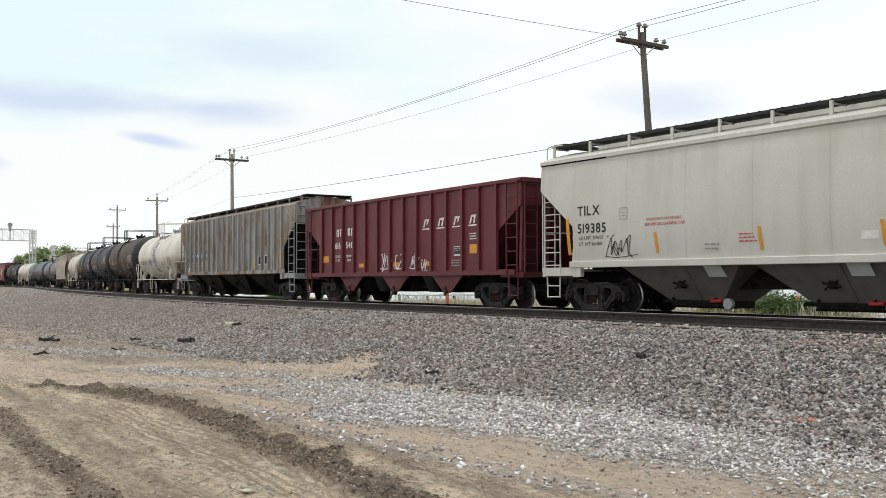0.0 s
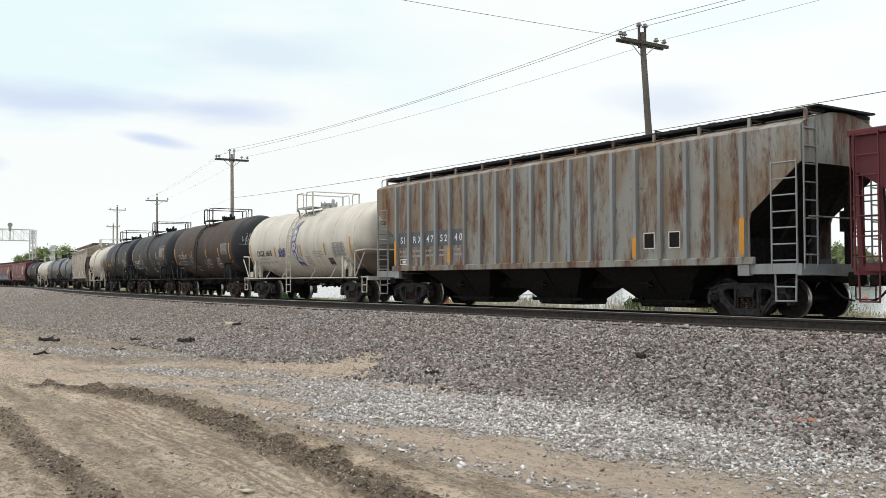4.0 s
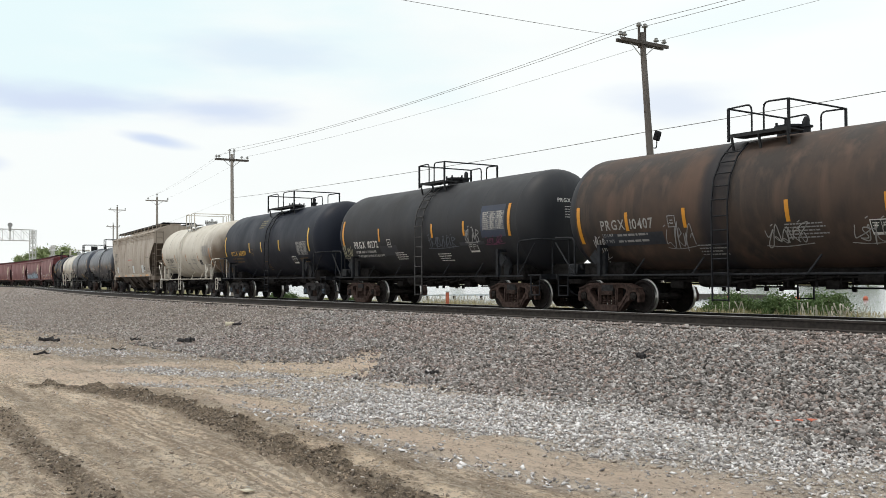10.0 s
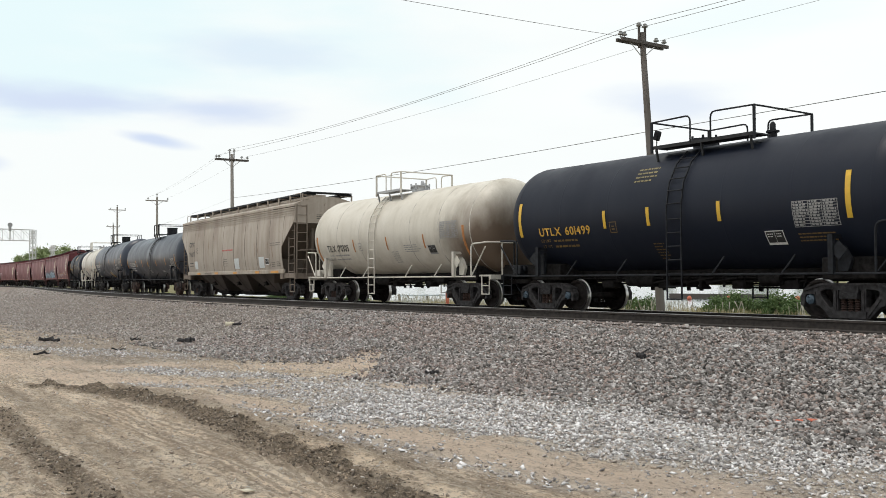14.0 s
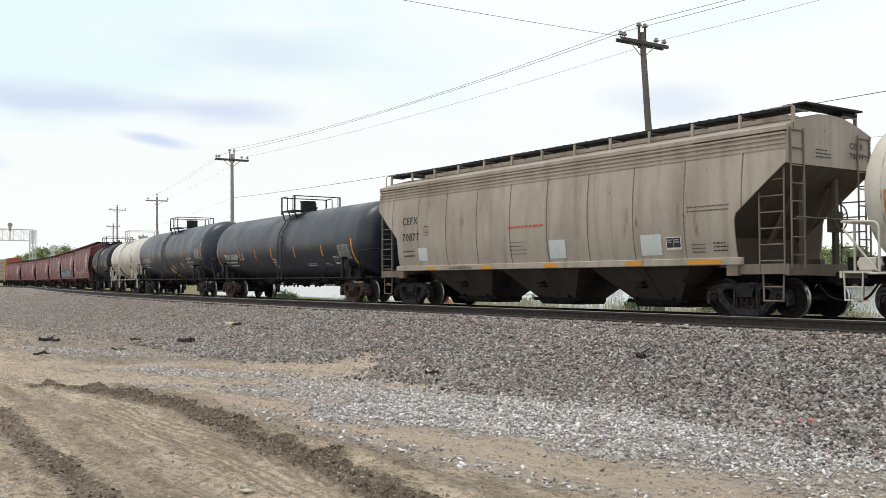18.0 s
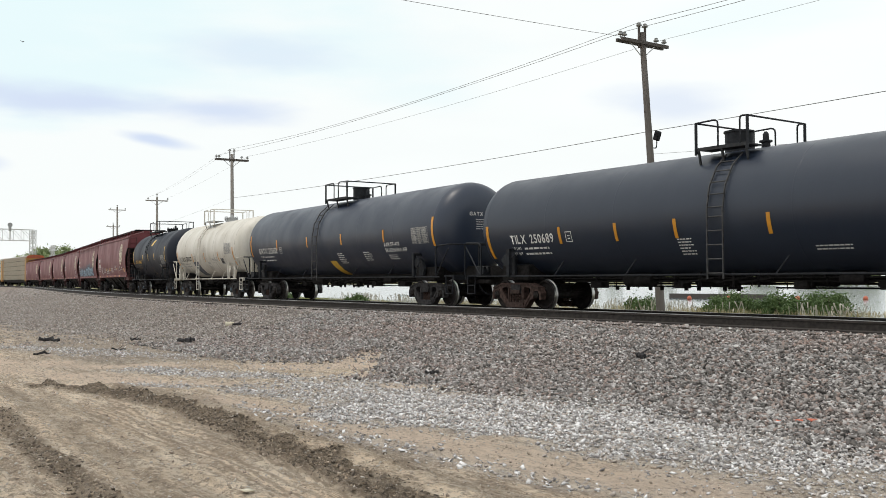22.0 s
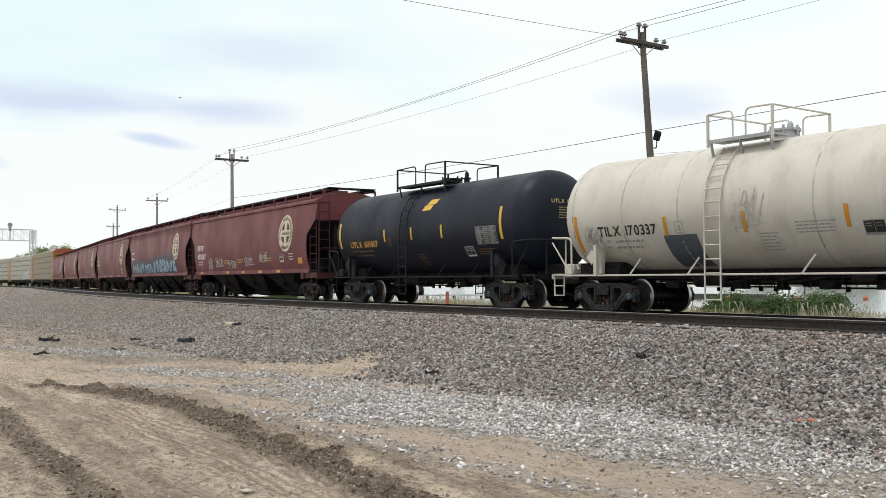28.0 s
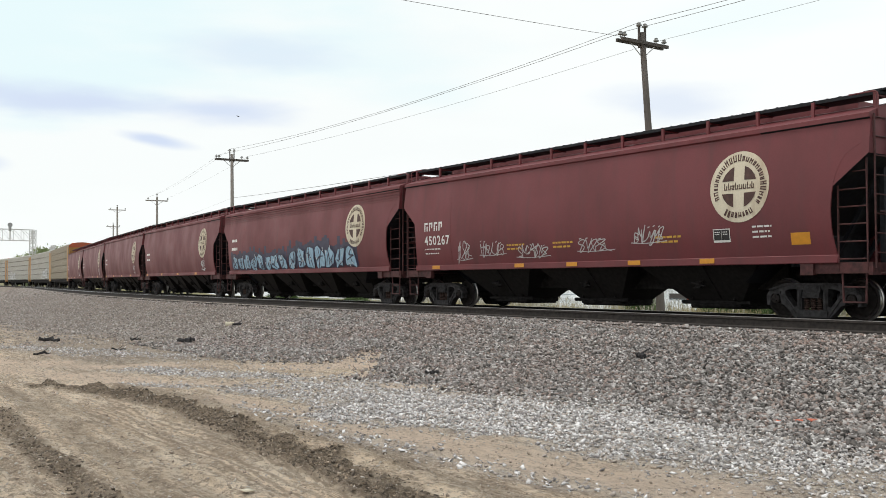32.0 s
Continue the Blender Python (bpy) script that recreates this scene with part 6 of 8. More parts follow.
    # slope bays and outlet gates
    L = 2 * (E - 2.6)
    for k in range(bays):
        c = -L / 2 + L * (k + 0.5) / bays
        w = L / bays
        bm = bmesh.new()
        up = [bm.verts.new((c + u * w * 0.495, v * 1.46, low)) for u, v in ((-1, -1), (1, -1), (1, 1), (-1, 1))]
        dn = [bm.verts.new((c + u * w * 0.20, v * 0.60, 0.32)) for u, v in ((-1, -1), (1, -1), (1, 1), (-1, 1))]
        bm.faces.new(dn)
        for i in range(4):
            bm.faces.new((up[i], up[(i + 1) % 4], dn[(i + 1) % 4], dn[i]))
        bm.faces.new(up[::-1])
        # bay_mat carries the bay's shade in its colour
        part("hopper_bay", bm, bay_mat or paint, car, "sloped discharge bay with its shade put into the colour", 20)
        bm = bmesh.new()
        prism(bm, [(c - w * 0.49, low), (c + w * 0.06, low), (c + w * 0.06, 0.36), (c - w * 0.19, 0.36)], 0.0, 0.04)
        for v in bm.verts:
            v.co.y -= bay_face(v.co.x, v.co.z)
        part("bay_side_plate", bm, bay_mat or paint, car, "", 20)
        bm = bmesh.new()
        box(bm, (c, 0, 0.27), (w * 0.38, 1.24, 0.14))
        box(bm, (c, 0, 0.18), (w * 0.44, 0.9, 0.06))
        rod(bm, (c - w * 0.26, -0.6, 0.30), (c + w * 0.26, -0.6, 0.30), 0.05)
        for u in (-1, 1):
            rod(bm, (c + u * w * 0.16, -0.72, 0.38), (c + u * w * 0.16, 0.72, 0.38), 0.035)
        part("outlet_gate", bm, M["under"], car)
        bm = bmesh.new()
        rod(bm, (c - 0.1, -0.85, 0.72), (c - 0.1, -1.10, 0.72), 0.09, 10)
        rod(bm, (c - 0.3, -1.09, 0.76), (c + 0.12, -1.09, 0.68), 0.025)
        rod(bm, (c - 0.25, -1.09, 0.62), (c + 0.05, -1.09, 0.82), 0.02)
        part("gate_crank", bm, M["under"], car)
        if valves:
            bm = bmesh.new()
            box(bm, (c + w * 0.16, -0.66, 0.34), (0.34, 0.14, 0.10))
            bmesh.ops.bevel(bm, geom=bm.edges[:], offset=0.03, segments=1, affect="EDGES")
            part("gate_lock", bm, M["cap_red"], car, "red gate lock")
            bm = bmesh.new()
            rod(bm, (c + w * 0.24, -0.58, 0.27), (c + w * 0.24, -0.68, 0.27), 0.13, 14)
            part("gate_cap", bm, M["valve_grey"], car, "pale round outlet cap")
    # centre sill and end frames
    bm = bmesh.new()
    box(bm, (0, 0, 0.92), (2 * E - 0.6, 0.42, 0.32))
    # wide second box is no sill: added to fill the shaded gaps between bays
    box(bm, (0, 0, 0.94), (L, 1.0, 0.66))
    part("centre_sill", bm, M["under"], car)
    for end in (1, -1):
        hopper_end(car, E, end, gear or paint, tr, end_shade or paint, kink, low, brake=(end == 1))
    # roof: running boards on posts, hatch trough
    for y in (-1, 1):
        bm = bmesh.new()
        box(bm, (0, y * 0.84, board), (2 * E - 0.1, 0.56, 0.07))
        n = int(E * 2 / 0.3)
        for i in range(n):
            box(bm, (-E + 0.3 + i * (2 * E - 0.6) / (n - 1), y * 0.84, board + 0.04), (0.05, 0.56, 0.012))
        part("running_board", bm, walk_mat, car, "dark steel grating running board along the roof")
        k = 13
        for i in range(k):
            bm = bmesh.new()
            x = -E + 0.12 + i * (2 * E - 0.24) / (k - 1)
            box(bm, (x, y * 1.14, (board + 4.18) / 2), (0.07, 0.05, board - 4.18))
            beam(bm, (x, y * 1.12, board - 0.05), (x, y * 0.62, board - 0.05), 0.05, 0.04)
            part("board_bracket", bm, paint, car)
    for end in (1, -1):
        bm = bmesh.new()
        box(bm, (end * (E - 0.15), 0, board + 0.06), (0.55, 2.1, 0.04))
        part("end_crossover", bm, walk_mat, car)
        bm = bmesh.new()
        pipe(bm, bent([(end * (E + 0.02), -1.28, 4.02), (end * (E + 0.02), -1.28, board), (end * (E - 0.6), -1.28, board)], 0.1), 0.016)
        part("grab_iron", bm, paint, car)
    bm = bmesh.new()
    box(bm, (0, 0, 4.50), (2 * E - 2.0, 0.62, 0.16))
    part("hatch_trough", bm, paint, car)
    for i in range(9):
        bm = bmesh.new()
        box(bm, (-E + 1.4 + i * (2 * E - 2.8) / 8, 0, 4.60), (0.14, 0.74, 0.06))
        part("hatch_clamp", bm, paint, car)
    trucks(car, tr, cap)
    couplers(car, E + 0.35)
    return car, yf


def hopper_end(car, E, end, paint, tr, dark, kink, low, brake):
    """Corner posts, ladders, end sill, brake gear at one end."""
    bm = bmesh.new()
    box(bm, (end * (E - 0.72), 0, 1.10), (1.35, 2.9, 0.06))
    box(bm, (end * (E - 0.06), 0, 1.04), (0.10, 3.0, 0.24))
    for y in (-1, 1):
        box(bm, (end * (E - 0.75), y * 1.47, 1.06), (1.4, 0.07, 0.22))
        box(bm, (end * (E - 1.42), y * 1.5, 1.12), (0.30, 0.12, 0.40))
    part("end_sill", bm, paint, car)
    # parts inside the end cage take the slope's shade colour
    for y in (-1, 1):
        bm = bmesh.new()
        beam(bm, (end * (E - 0.30), y * 0.6, 1.1), (end * (E - 0.30), y * 0.6, 3.15), 0.12, 0.10)
        part("end_post", bm, dark, car)
        bm = bmesh.new()
        beam(bm, (end * (E - 1.5), y * 0.55, 1.1), (end * (E - 0.4), y * 0.6, 2.9), 0.10, 0.08)
        part("end_brace", bm, dark, car)
    bm = bmesh.new()
    prism(bm, [(end * (E - 1.9), 1.1), (end * (E - 1.86), 1.1), (end * (E - 1.86), 1.9), (end * (E - 1.9), 1.9)], -1.40, 1.40)
    part("inner_panel", bm, dark, car)
    # inner bulkhead under the slope
    bm = bmesh.new()
    v = [bm.verts.new((end * x, y, z)) for x, y, z in ((E - 2.5, -1.46, 1.28), (E - 2.5, 1.46, 1.28), (E - 3.2, 1.2, 0.75), (E - 3.2, -1.2, 0.75))]
    bm.faces.new(v)
    part("bulkhead", bm, dark, car)
    for y in (-1, 1):
        ladder("side_ladder", car, (end * (E - 0.42), y * 1.50, 1.0), (0, 0, 2.35), (1, 0, 0), 0.62, 7, paint, label="steel corner ladder")
        ladder("end_ladder", car, (end * (E + 0.03), y * 1.22, 1.05), (0, 0, 3.0), (0, 1, 0), 0.45, 8, paint, label="steel end ladder")
        bm = bmesh.new()
        q = end * (E - 0.42)
        pipe(bm, [(q - 0.26, y * 1.46, 1.0), (q - 0.24, y * 1.46, 0.38), (q + 0.24, y * 1.46, 0.38), (q + 0.26, y * 1.46, 1.0)], 0.02)
        rod(bm, (q - 0.25, y * 1.46, 0.68), (q + 0.25, y * 1.46, 0.68), 0.017)
        part("step", bm, paint, car)
    bm = bmesh.new()
    rod(bm, (end * (E + 0.04), -1.3, 2.15), (end * (E + 0.04), 1.3, 2.15), 0.018)
    rod(bm, (end * (E + 0.1), -1.4, 0.95), (end * (E + 0.12), 0.2, 0.9), 0.016)
    part("grab_iron", bm, paint, car)
    if brake:
        bm = bmesh.new()
        y0 = 0.35
        for k in range(20):
            a, b = 2 * math.pi * k / 20, 2 * math.pi * (k + 1) / 20
            rod(bm, (end * (E - 0.02), y0 + 0.28 * math.cos(a), 2.2 + 0.28 * math.sin(a)), (end * (E - 0.02), y0 + 0.28 * math.cos(b), 2.2 + 0.28 * math.sin(b)), 0.016, 5)
        for k in range(4):
            a = 0.4 + k * 1.571
            rod(bm, (end * (E - 0.02), y0, 2.2), (end * (E - 0.02), y0 + 0.28 * math.cos(a), 2.2 + 0.28 * math.sin(a)), 0.014, 5)
        part("brake_wheel", bm, dark, car)
        bm = bmesh.new()
        box(bm, (end * (E - 0.14), y0, 2.1), (0.2, 0.3, 0.45))
        rod(bm, (end * (E - 0.14), y0, 1.95), (end * (E - 0.14), y0, 1.1), 0.02)
        part("brake_gear", bm, dark, car)


# ---- open-top ribbed hopper ----
def open_hopper(label, E, tr, paint):
    car = thing("open_hopper_car", label, "hopper car", "cars of the freight train")
    yf = lambda x, z: 1.50
    top, low, kink = 3.68, 1.12, 3.0
    for y in (-1, 1):
        bm = bmesh.new()
        pts = [(-E + 1.2, low), (E - 1.2, low), (E - 1.2, 2.24), (E - 0.02, kink), (E - 0.02, top), (-E + 0.02, top), (-E + 0.02, kink), (-E + 1.2, 2.24)]
        prism(bm, pts, y * 1.50, y * 1.44)
        part("side_wall", bm, paint, car)
        bm = bmesh.new()
        box(bm, (0, y * 1.49, top + 0.03), (2 * E, 0.16, 0.12))
        bmesh.ops.bevel(bm, geom=bm.edges[:], offset=0.02, segments=1, affect="EDGES")
        part("top_chord", bm, paint, car)
        bm = bmesh.new()
        box(bm, (0, y * 1.50, low - 0.05), (2 * E - 0.6, 0.12, 0.16))
        part("side_sill", bm, paint, car)
        for k in range(14):
            x = -5.56 + 0.885 * k
            bm = bmesh.new()
            prism(bm, [(x - 0.045, low), (x + 0.045, low), (x + 0.045, top), (x - 0.045, top)], y * 1.50, y * 1.59)
            part("rib", bm, paint, car)
    for end in (1, -1):
        bm = bmesh.new()
        prism(bm, [(end * (E - 0.05), top), (end * (E - 0.05), kink), (end * (E - 0.11), kink), (end * (E - 0.11), top)], -1.44, 1.44)
        prism(bm, [(end * (E - 0.05), kink), (end * (E - 3.2), 0.9), (end * (E - 3.25), 0.96), (end * (E - 0.11), kink + 0.04)], -1.44, 1.44)
        part("end_wall", bm, paint, car)
        bm = bmesh.new()
        box(bm, (end * E, 0, top + 0.03), (0.14, 3.0, 0.12))
        part("end_chord", bm, paint, car)
        bm = bmesh.new()
        for y in (-1.4, -0.5, 0.5, 1.4):
            beam(bm, (end * (E - 0.15), y, 1.1), (end * (E - 0.06), y, kink + 0.1), 0.10, 0.10)
        box(bm, (end * (E - 0.55), 0, 1.0), (1.1, 2.9, 0.16))
        part("end_frame", bm, paint, car)
        for y in (-1, 1):
            ladder("side_ladder", car, (end * (E - 0.36), y * 1.58, 1.0), (0, 0, 2.7), (1, 0, 0), 0.5, 7, paint)
            ladder("end_ladder", car, (end * (E + 0.05), y * 1.2, 1.05), (0, 0, 2.6), (0, 1, 0), 0.45, 7, paint)
            bm = bmesh.new()
            q = end * (E - 0.36)
            pipe(bm, [(q - 0.22, y * 1.52, 1.05), (q - 0.2, y * 1.52, 0.4), (q + 0.2, y * 1.52, 0.4), (q + 0.22, y * 1.52, 1.05)], 0.02)
            part("step", bm, paint, car)
    bm = bmesh.new()
    box(bm, (0, 0, 0.92), (2 * E - 0.6, 0.42, 0.32))
    part("centre_sill", bm, M["under"], car)
    # dark block added to close off light between and beside the bays
    bm = bmesh.new()
    box(bm, (0, 0, 0.84), (2 * (E - 2.0), 1.9, 0.5))
    part("slope_frame", bm, M["under"], car)
    for k in range(3):
        c, w = -3.45 + 3.25 * k, 3.25
        for y in (-1, 1):
            bm = bmesh.new()
            prism(bm, [(c - w * 0.30, low), (c + w * 0.36, low), (c + w * 0.08, 0.44), (c - w * 0.03, 0.44)], y * 1.42, y * 1.38)
            part("bay_side_plate", bm, paint, car)
        bm = bmesh.new()
        v = [(-0.47, low), (-0.30, 0.46), (0.30, 0.46), (0.47, low)]
        for a, b in zip(v, v[1:]):
            bm.faces.new([bm.verts.new((c + p * w, y, z)) for (p, z), y in ((a, -1.4), (b, -1.4), (b, 1.4), (a, 1.4))])
        # slope sheets coloured near black for the shade beneath the car
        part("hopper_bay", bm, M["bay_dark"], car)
        bm = bmesh.new()
        rod(bm, (c - 0.12, -1.46, 0.55), (c + 0.12, -1.46, 0.45), 0.05, 6)
        box(bm, (c, -1.44, 0.5), (0.1, 0.05, 0.3))
        part("door_latch", bm, M["truck_brown"], car)
    trucks(car, tr)
    couplers(car, E + 0.35)
    return car, yf


# ---- autoracks ----
@lru_cache(None)
def auto_meshes(paint="autorack"):
    E = 13.2
    bm = bmesh.new()
    prof = [(-1.5, 1.2), (-1.5, 4.9), (-1.42, 5.2), (-1.1, 5.42), (-0.5, 5.52), (0, 5.54), (0.5, 5.52), (1.1, 5.42), (1.42, 5.2), (1.5, 4.9), (1.5, 1.2)]
    a = [bm.verts.new((-E, y, z)) for y, z in prof]
    b = [bm.verts.new((E, y, z)) for y, z in prof]
    for i in range(len(prof)):
        j = (i + 1) % len(prof)
        bm.faces.new((a[i], a[j], b[j], b[i]))
    bm.faces.new(a)
    bm.faces.new(b[::-1])
    bmesh.ops.recalc_face_normals(bm, faces=bm.faces)
    # dark core sides stand for the shade in the gaps between panels
    for f in bm.faces:
        f.material_index = 1 if f.normal.z < 0.2 else 0
    core = mesh_of(bm, [M["auto_roof"], M["beige_dark"]], 30, "rack")
    bm = bmesh.new()
    # one folded sheet with five upright ridges
    fold = [(-0.55, 0.015), (-0.55, -0.015)]
    for u in (-0.4, -0.2, 0, 0.2, 0.4):
        fold += [(u - 0.05, -0.015), (u - 0.03, -0.045), (u + 0.03, -0.045), (u + 0.05, -0.015)]
    fold += [(0.55, -0.015), (0.55, 0.015)]
    lo, hi = [bm.verts.new((a, b, -0.35)) for a, b in fold], [bm.verts.new((a, b, 0.35)) for a, b in fold]
    for i in range(len(fold)):
        j = (i + 1) % len(fold)
        bm.faces.new((lo[i], lo[j], hi[j], hi[i]))
    bm.faces.new(lo[::-1])
    bm.faces.new(hi)
    panel = mesh_of(bm, M[paint], 0, "panel")
    bm = bmesh.new()
    box(bm, (0, 0, 3.2), (0.10, 0.08, 4.1))
    post = mesh_of(bm, M[paint], 0, "post")
    return core, panel, post


def autorack(label, paint="autorack"):
    E = 13.2
    car = thing("autorack_car", label, "autorack car", "cars of the freight train")
    core, panel, post = auto_meshes(paint)
    part("rack", core, None, car)
    for y in (-1,):
        for k in range(23):
            x = -E + (k + 0.5) * 2 * E / 22 - 0.6
            p = part("post", post, None, car)
            p.matrix_basis = Matrix.Translation((x, y * 1.53, 0))
        for k in range(22):
            for j in range(5):
                p = part("panel", panel, None, car)
                p.matrix_basis = Matrix.Translation((-E + (k + 0.5) * 2 * E / 22, y * 1.52, 1.62 + 0.82 * j))
    for end in (1, -1):
        bm = bmesh.new()
        box(bm, (end * (E + 0.03), 0, 3.2), (0.08, 2.96, 3.9))
        for y in (-1.2, -0.4, 0.4, 1.2):
            box(bm, (end * (E + 0.08), y, 3.1), (0.05, 0.06, 3.7))
        part("end_door", bm, M["auto_yellow"], car, "faded yellow end doors")
        bm = bmesh.new()
        prism(bm, [(end * (E - 0.95), 0.9), (end * (E + 0.02), 0.9), (end * (E + 0.02), 4.95), (end * (E - 0.95), 4.95)], -1.54, -1.58)
        part("end_side_panel", bm, M["auto_yellow"], car, "faded yellow corner panel")
        bm = bmesh.new()
        prof = [(-1.49, 4.92), (-1.41, 5.21), (-1.1, 5.43), (0, 5.55), (1.1, 5.43), (1.41, 5.21), (1.49, 4.92)]
        f = [bm.verts.new((end * (E + 0.10), y, z)) for y, z in prof]
        g = [bm.verts.new((end * (E - 0.25), y, z + 0.004)) for y, z in prof]
        bm.faces.new(f)
        for i in range(len(prof) - 1):
            bm.faces.new((f[i], f[i + 1], g[i + 1], g[i]))
        part("roof_end", bm, M["auto_orange"], car, "faded orange roof end")
    bm = bmesh.new()
    box(bm, (0, 0, 1.0), (2 * E, 2.9, 0.35))
    box(bm, (0, 0, 0.75), (2 * E - 6.5, 2.2, 0.3))
    part("underframe", bm, M["under"], car)
    trucks(car, 9.9)
    couplers(car, E + 0.4)
    return car

# ---- the train, first car first: each entry is car, station of its middle at the clip's start, half distance of the trucks ----
TRAIN = []


def stand(car, mid, tr):
    TRAIN.append((car, mid, tr))


# grey covered hopper
E = 8.55
car, yf = hopper_car("clean light grey covered hopper car with three bays", E, 6.95, M["grey_hopper"], M["grating"], 3, curved_end=True, seams=[-7.2 + 1.85 * k for k in range(9)], end_shade=M["under"], valves=True, bay_mat=M["grey_bay"])
lettering(car, "TILX", -7.06, 2.52, 0.24, M["black_mark"], yf, label="black stencilled reporting mark")
lettering(car, "519385", -7.06, 2.06, 0.24, M["black_mark"], yf, label="black stencilled car number")
lettering(car, "LD LMT 219600", -7.02, 1.89, 0.085, M["grey_dark"], yf, label="small stencilled weight mark")
lettering(car, "LT WT 66400", -7.02, 1.73, 0.085, M["grey_dark"], yf, label="small stencilled weight mark")
frame_mark(car, -5.55, 2.34, 0.26, 0.3, M["grey_mark"], yf)
lettering(car, "OPEN HATCH COVERS", -4.67, 2.27, 0.065, M["red_mark"], yf, label="small red stencilled warning")
lettering(car, "BEFORE UNLOADING CAR", -4.72, 2.15, 0.065, M["red_mark"], yf, label="small red stencilled warning")
scribble(car, -6.05, 1.45, 0.95, 0.5, M["black_mark"], yf, 31, 0.022, 5, "black spray-painted tag")
stripes(car, [-7.45], 1.5, 0.95, "orange", yf, 0.12, lean=-0.06)
stripes(car, [-4.4, -1.47, 1.3, 4.3], 1.48, 0.5, "orange", yf, 0.09, lean=-0.05)
writing(car, -E + 5.6, 1.62, 0.5, 2, M["grey_mark"], yf, 0.05, 0.1, 5)
writing(car, -E + 6.55, 1.82, 0.5, 3, M["red_mark"], yf, 0.04, 0.08, 6)
writing(car, -E + 10.2, 1.72, 0.5, 3, M["grey_mark"], yf, 0.05, 0.1, 7)
panel_mark(car, -E + 9.4, 1.62, 0.36, 0.16, M["white_mark"], yf, "white label")
for x in (-E + 5.55, -E + 9.1):
    panel_mark(car, x - 0.15, 0.9, 0.5, 0.28, M["patch_grey"], lambda a, b: bay_face(a, b) + 0.012, "pale placard on the bay")
stand(car, -18.92 + E, 6.95)

# dark red open hopper
E = 7.09
car, yf = open_hopper("dark red ribbed open-top hopper car with white graffiti", E, 5.34, M["red_open"])
lettering(car, "616", -4.5, 2.06, 0.235, M["white_mark"], yf, label="white stencilled car number")
lettering(car, "540", -3.6, 2.06, 0.235, M["white_mark"], yf, label="white stencilled car number")
for x, w in ((-4.38, 0.5), (-3.46, 0.42)):
    bm = bmesh.new()
    for k in range(2):
        patch(bm, x + k * 0.28, 2.52, 0.07, 0.28, 1)
        patch(bm, x + k * 0.28, 2.73, 0.18, 0.07, 1)
        patch(bm, x + k * 0.28 + 0.12, 2.52, 0.07, 0.28, 1)
    flat_mark("painted_mark", car, bm, M["white_mark"], yf, 0.01, "white painted owner mark as plain shapes")
for k, x in enumerate((1.78, 2.66, 3.55, 4.43)):
    bm = bmesh.new()
    patch(bm, x + 0.08, 2.58, 0.08, 0.26, 1, 1, 0.10)
    patch(bm, x + 0.17, 2.77, 0.26, 0.07, 1, 1, 0.03)
    patch(bm, x + 0.28, 2.58 if k % 2 else 2.67, 0.08, 0.26 if k % 2 else 0.15, 1, 1, 0.08)
    patch(bm, x, 2.50, 0.48, 0.04, 1, 1, 0.02)
    flat_mark("painted_emblem", car, bm, M["white_mark"], yf, 0.01, "slanted white emblem shapes with underline")
for x, z, w, h in ((-5.55, 1.55, 0.5, 0.24), (-2.58, 1.32, 0.45, 0.14), (-0.08, 1.32, 0.4, 0.14), (1.84, 1.32, 0.4, 0.14), (4.52, 1.66, 0.5, 0.28)):
    panel_mark(car, x, z, w, h, M["orange"], yf, "orange reflective patch", "reflector")
data_box(car, 3.66, 1.60, yf)
writing(car, 4.52, 2.25, 0.5, 3, M["white_mark"], yf, 0.04, 0.08, 9)
for text, x, z in (("LD LMT", -4.46, 1.72), ("LT WT", -4.46, 1.56), ("205300", -3.56, 1.72), ("57700", -3.52, 1.56)):
    lettering(car, text, x, z, 0.085, M["white_mark"], yf, 0.9, 0.9, label="small stencilled weight mark")
writing(car, 3.52, 1.45, 0.6, 3, M["grey_mark"], yf, 0.04, 0.08, 12)
for x, w, s in ((-0.98, 0.65, 41), (0.02, 0.6, 42), (1.02, 0.5, 43), (1.72, 0.35, 44)):
    scribble(car, x, 1.28 if s != 44 else 1.15, w, 0.5 if s != 44 else 0.35, M["spray_white"], yf, s, 0.045, 2, "white spray-painted letters")
stand(car, -26.85, 5.34)

# rusted grey covered hopper with outside posts
E = 8.62
car, yf = hopper_car("rusted grey covered hopper car with outside posts and blue patches", E, 6.95, M["rust_grey"], M["black_part"], 3, ribs=(0.10, 0.10), seams=[-7.2 + 0.8 * k for k in range(19)], bulge=0.0, bay_mat=M["bay_dark"], end_shade=M["under"], sill_mat=M["rust_grey"], board=4.42, over=0.0, gear=M["rib_grey"])
for k, pair in enumerate(("SI", "RX", "47", "52", "40")):
    x = -7.2 + 0.8 * k + 0.08
    panel_mark(car, x, 1.95, 0.64, 0.50, M["patch_dark"], yf, "dark blue-grey repainted patch")
    lettering(car, pair, x + 0.12, 2.09, 0.215, M["white_mark"], lambda a, b: 1.503, 2.6, label="white stencilled car mark")
    writing(car, x + 0.06, 1.78, 0.5, 2, M["grey_mark"], yf, 0.08, 0.16, 50 + k)
for x in (-7.2, -7.2 + 0.8 * 4, 4.0, 7.2):
    bm = bmesh.new()
    patch(bm, x - 0.065, 1.38, 0.13, 0.8 if abs(x) > 7 else 0.5, 2)
    flat_mark("reflector", car, bm, M["orange"], lambda a, b: 1.603, 0.004, "orange reflective strip")
frame_mark(car, -7.05, 1.36, 0.55, 0.2, M["white_mark"], yf, 0.03)
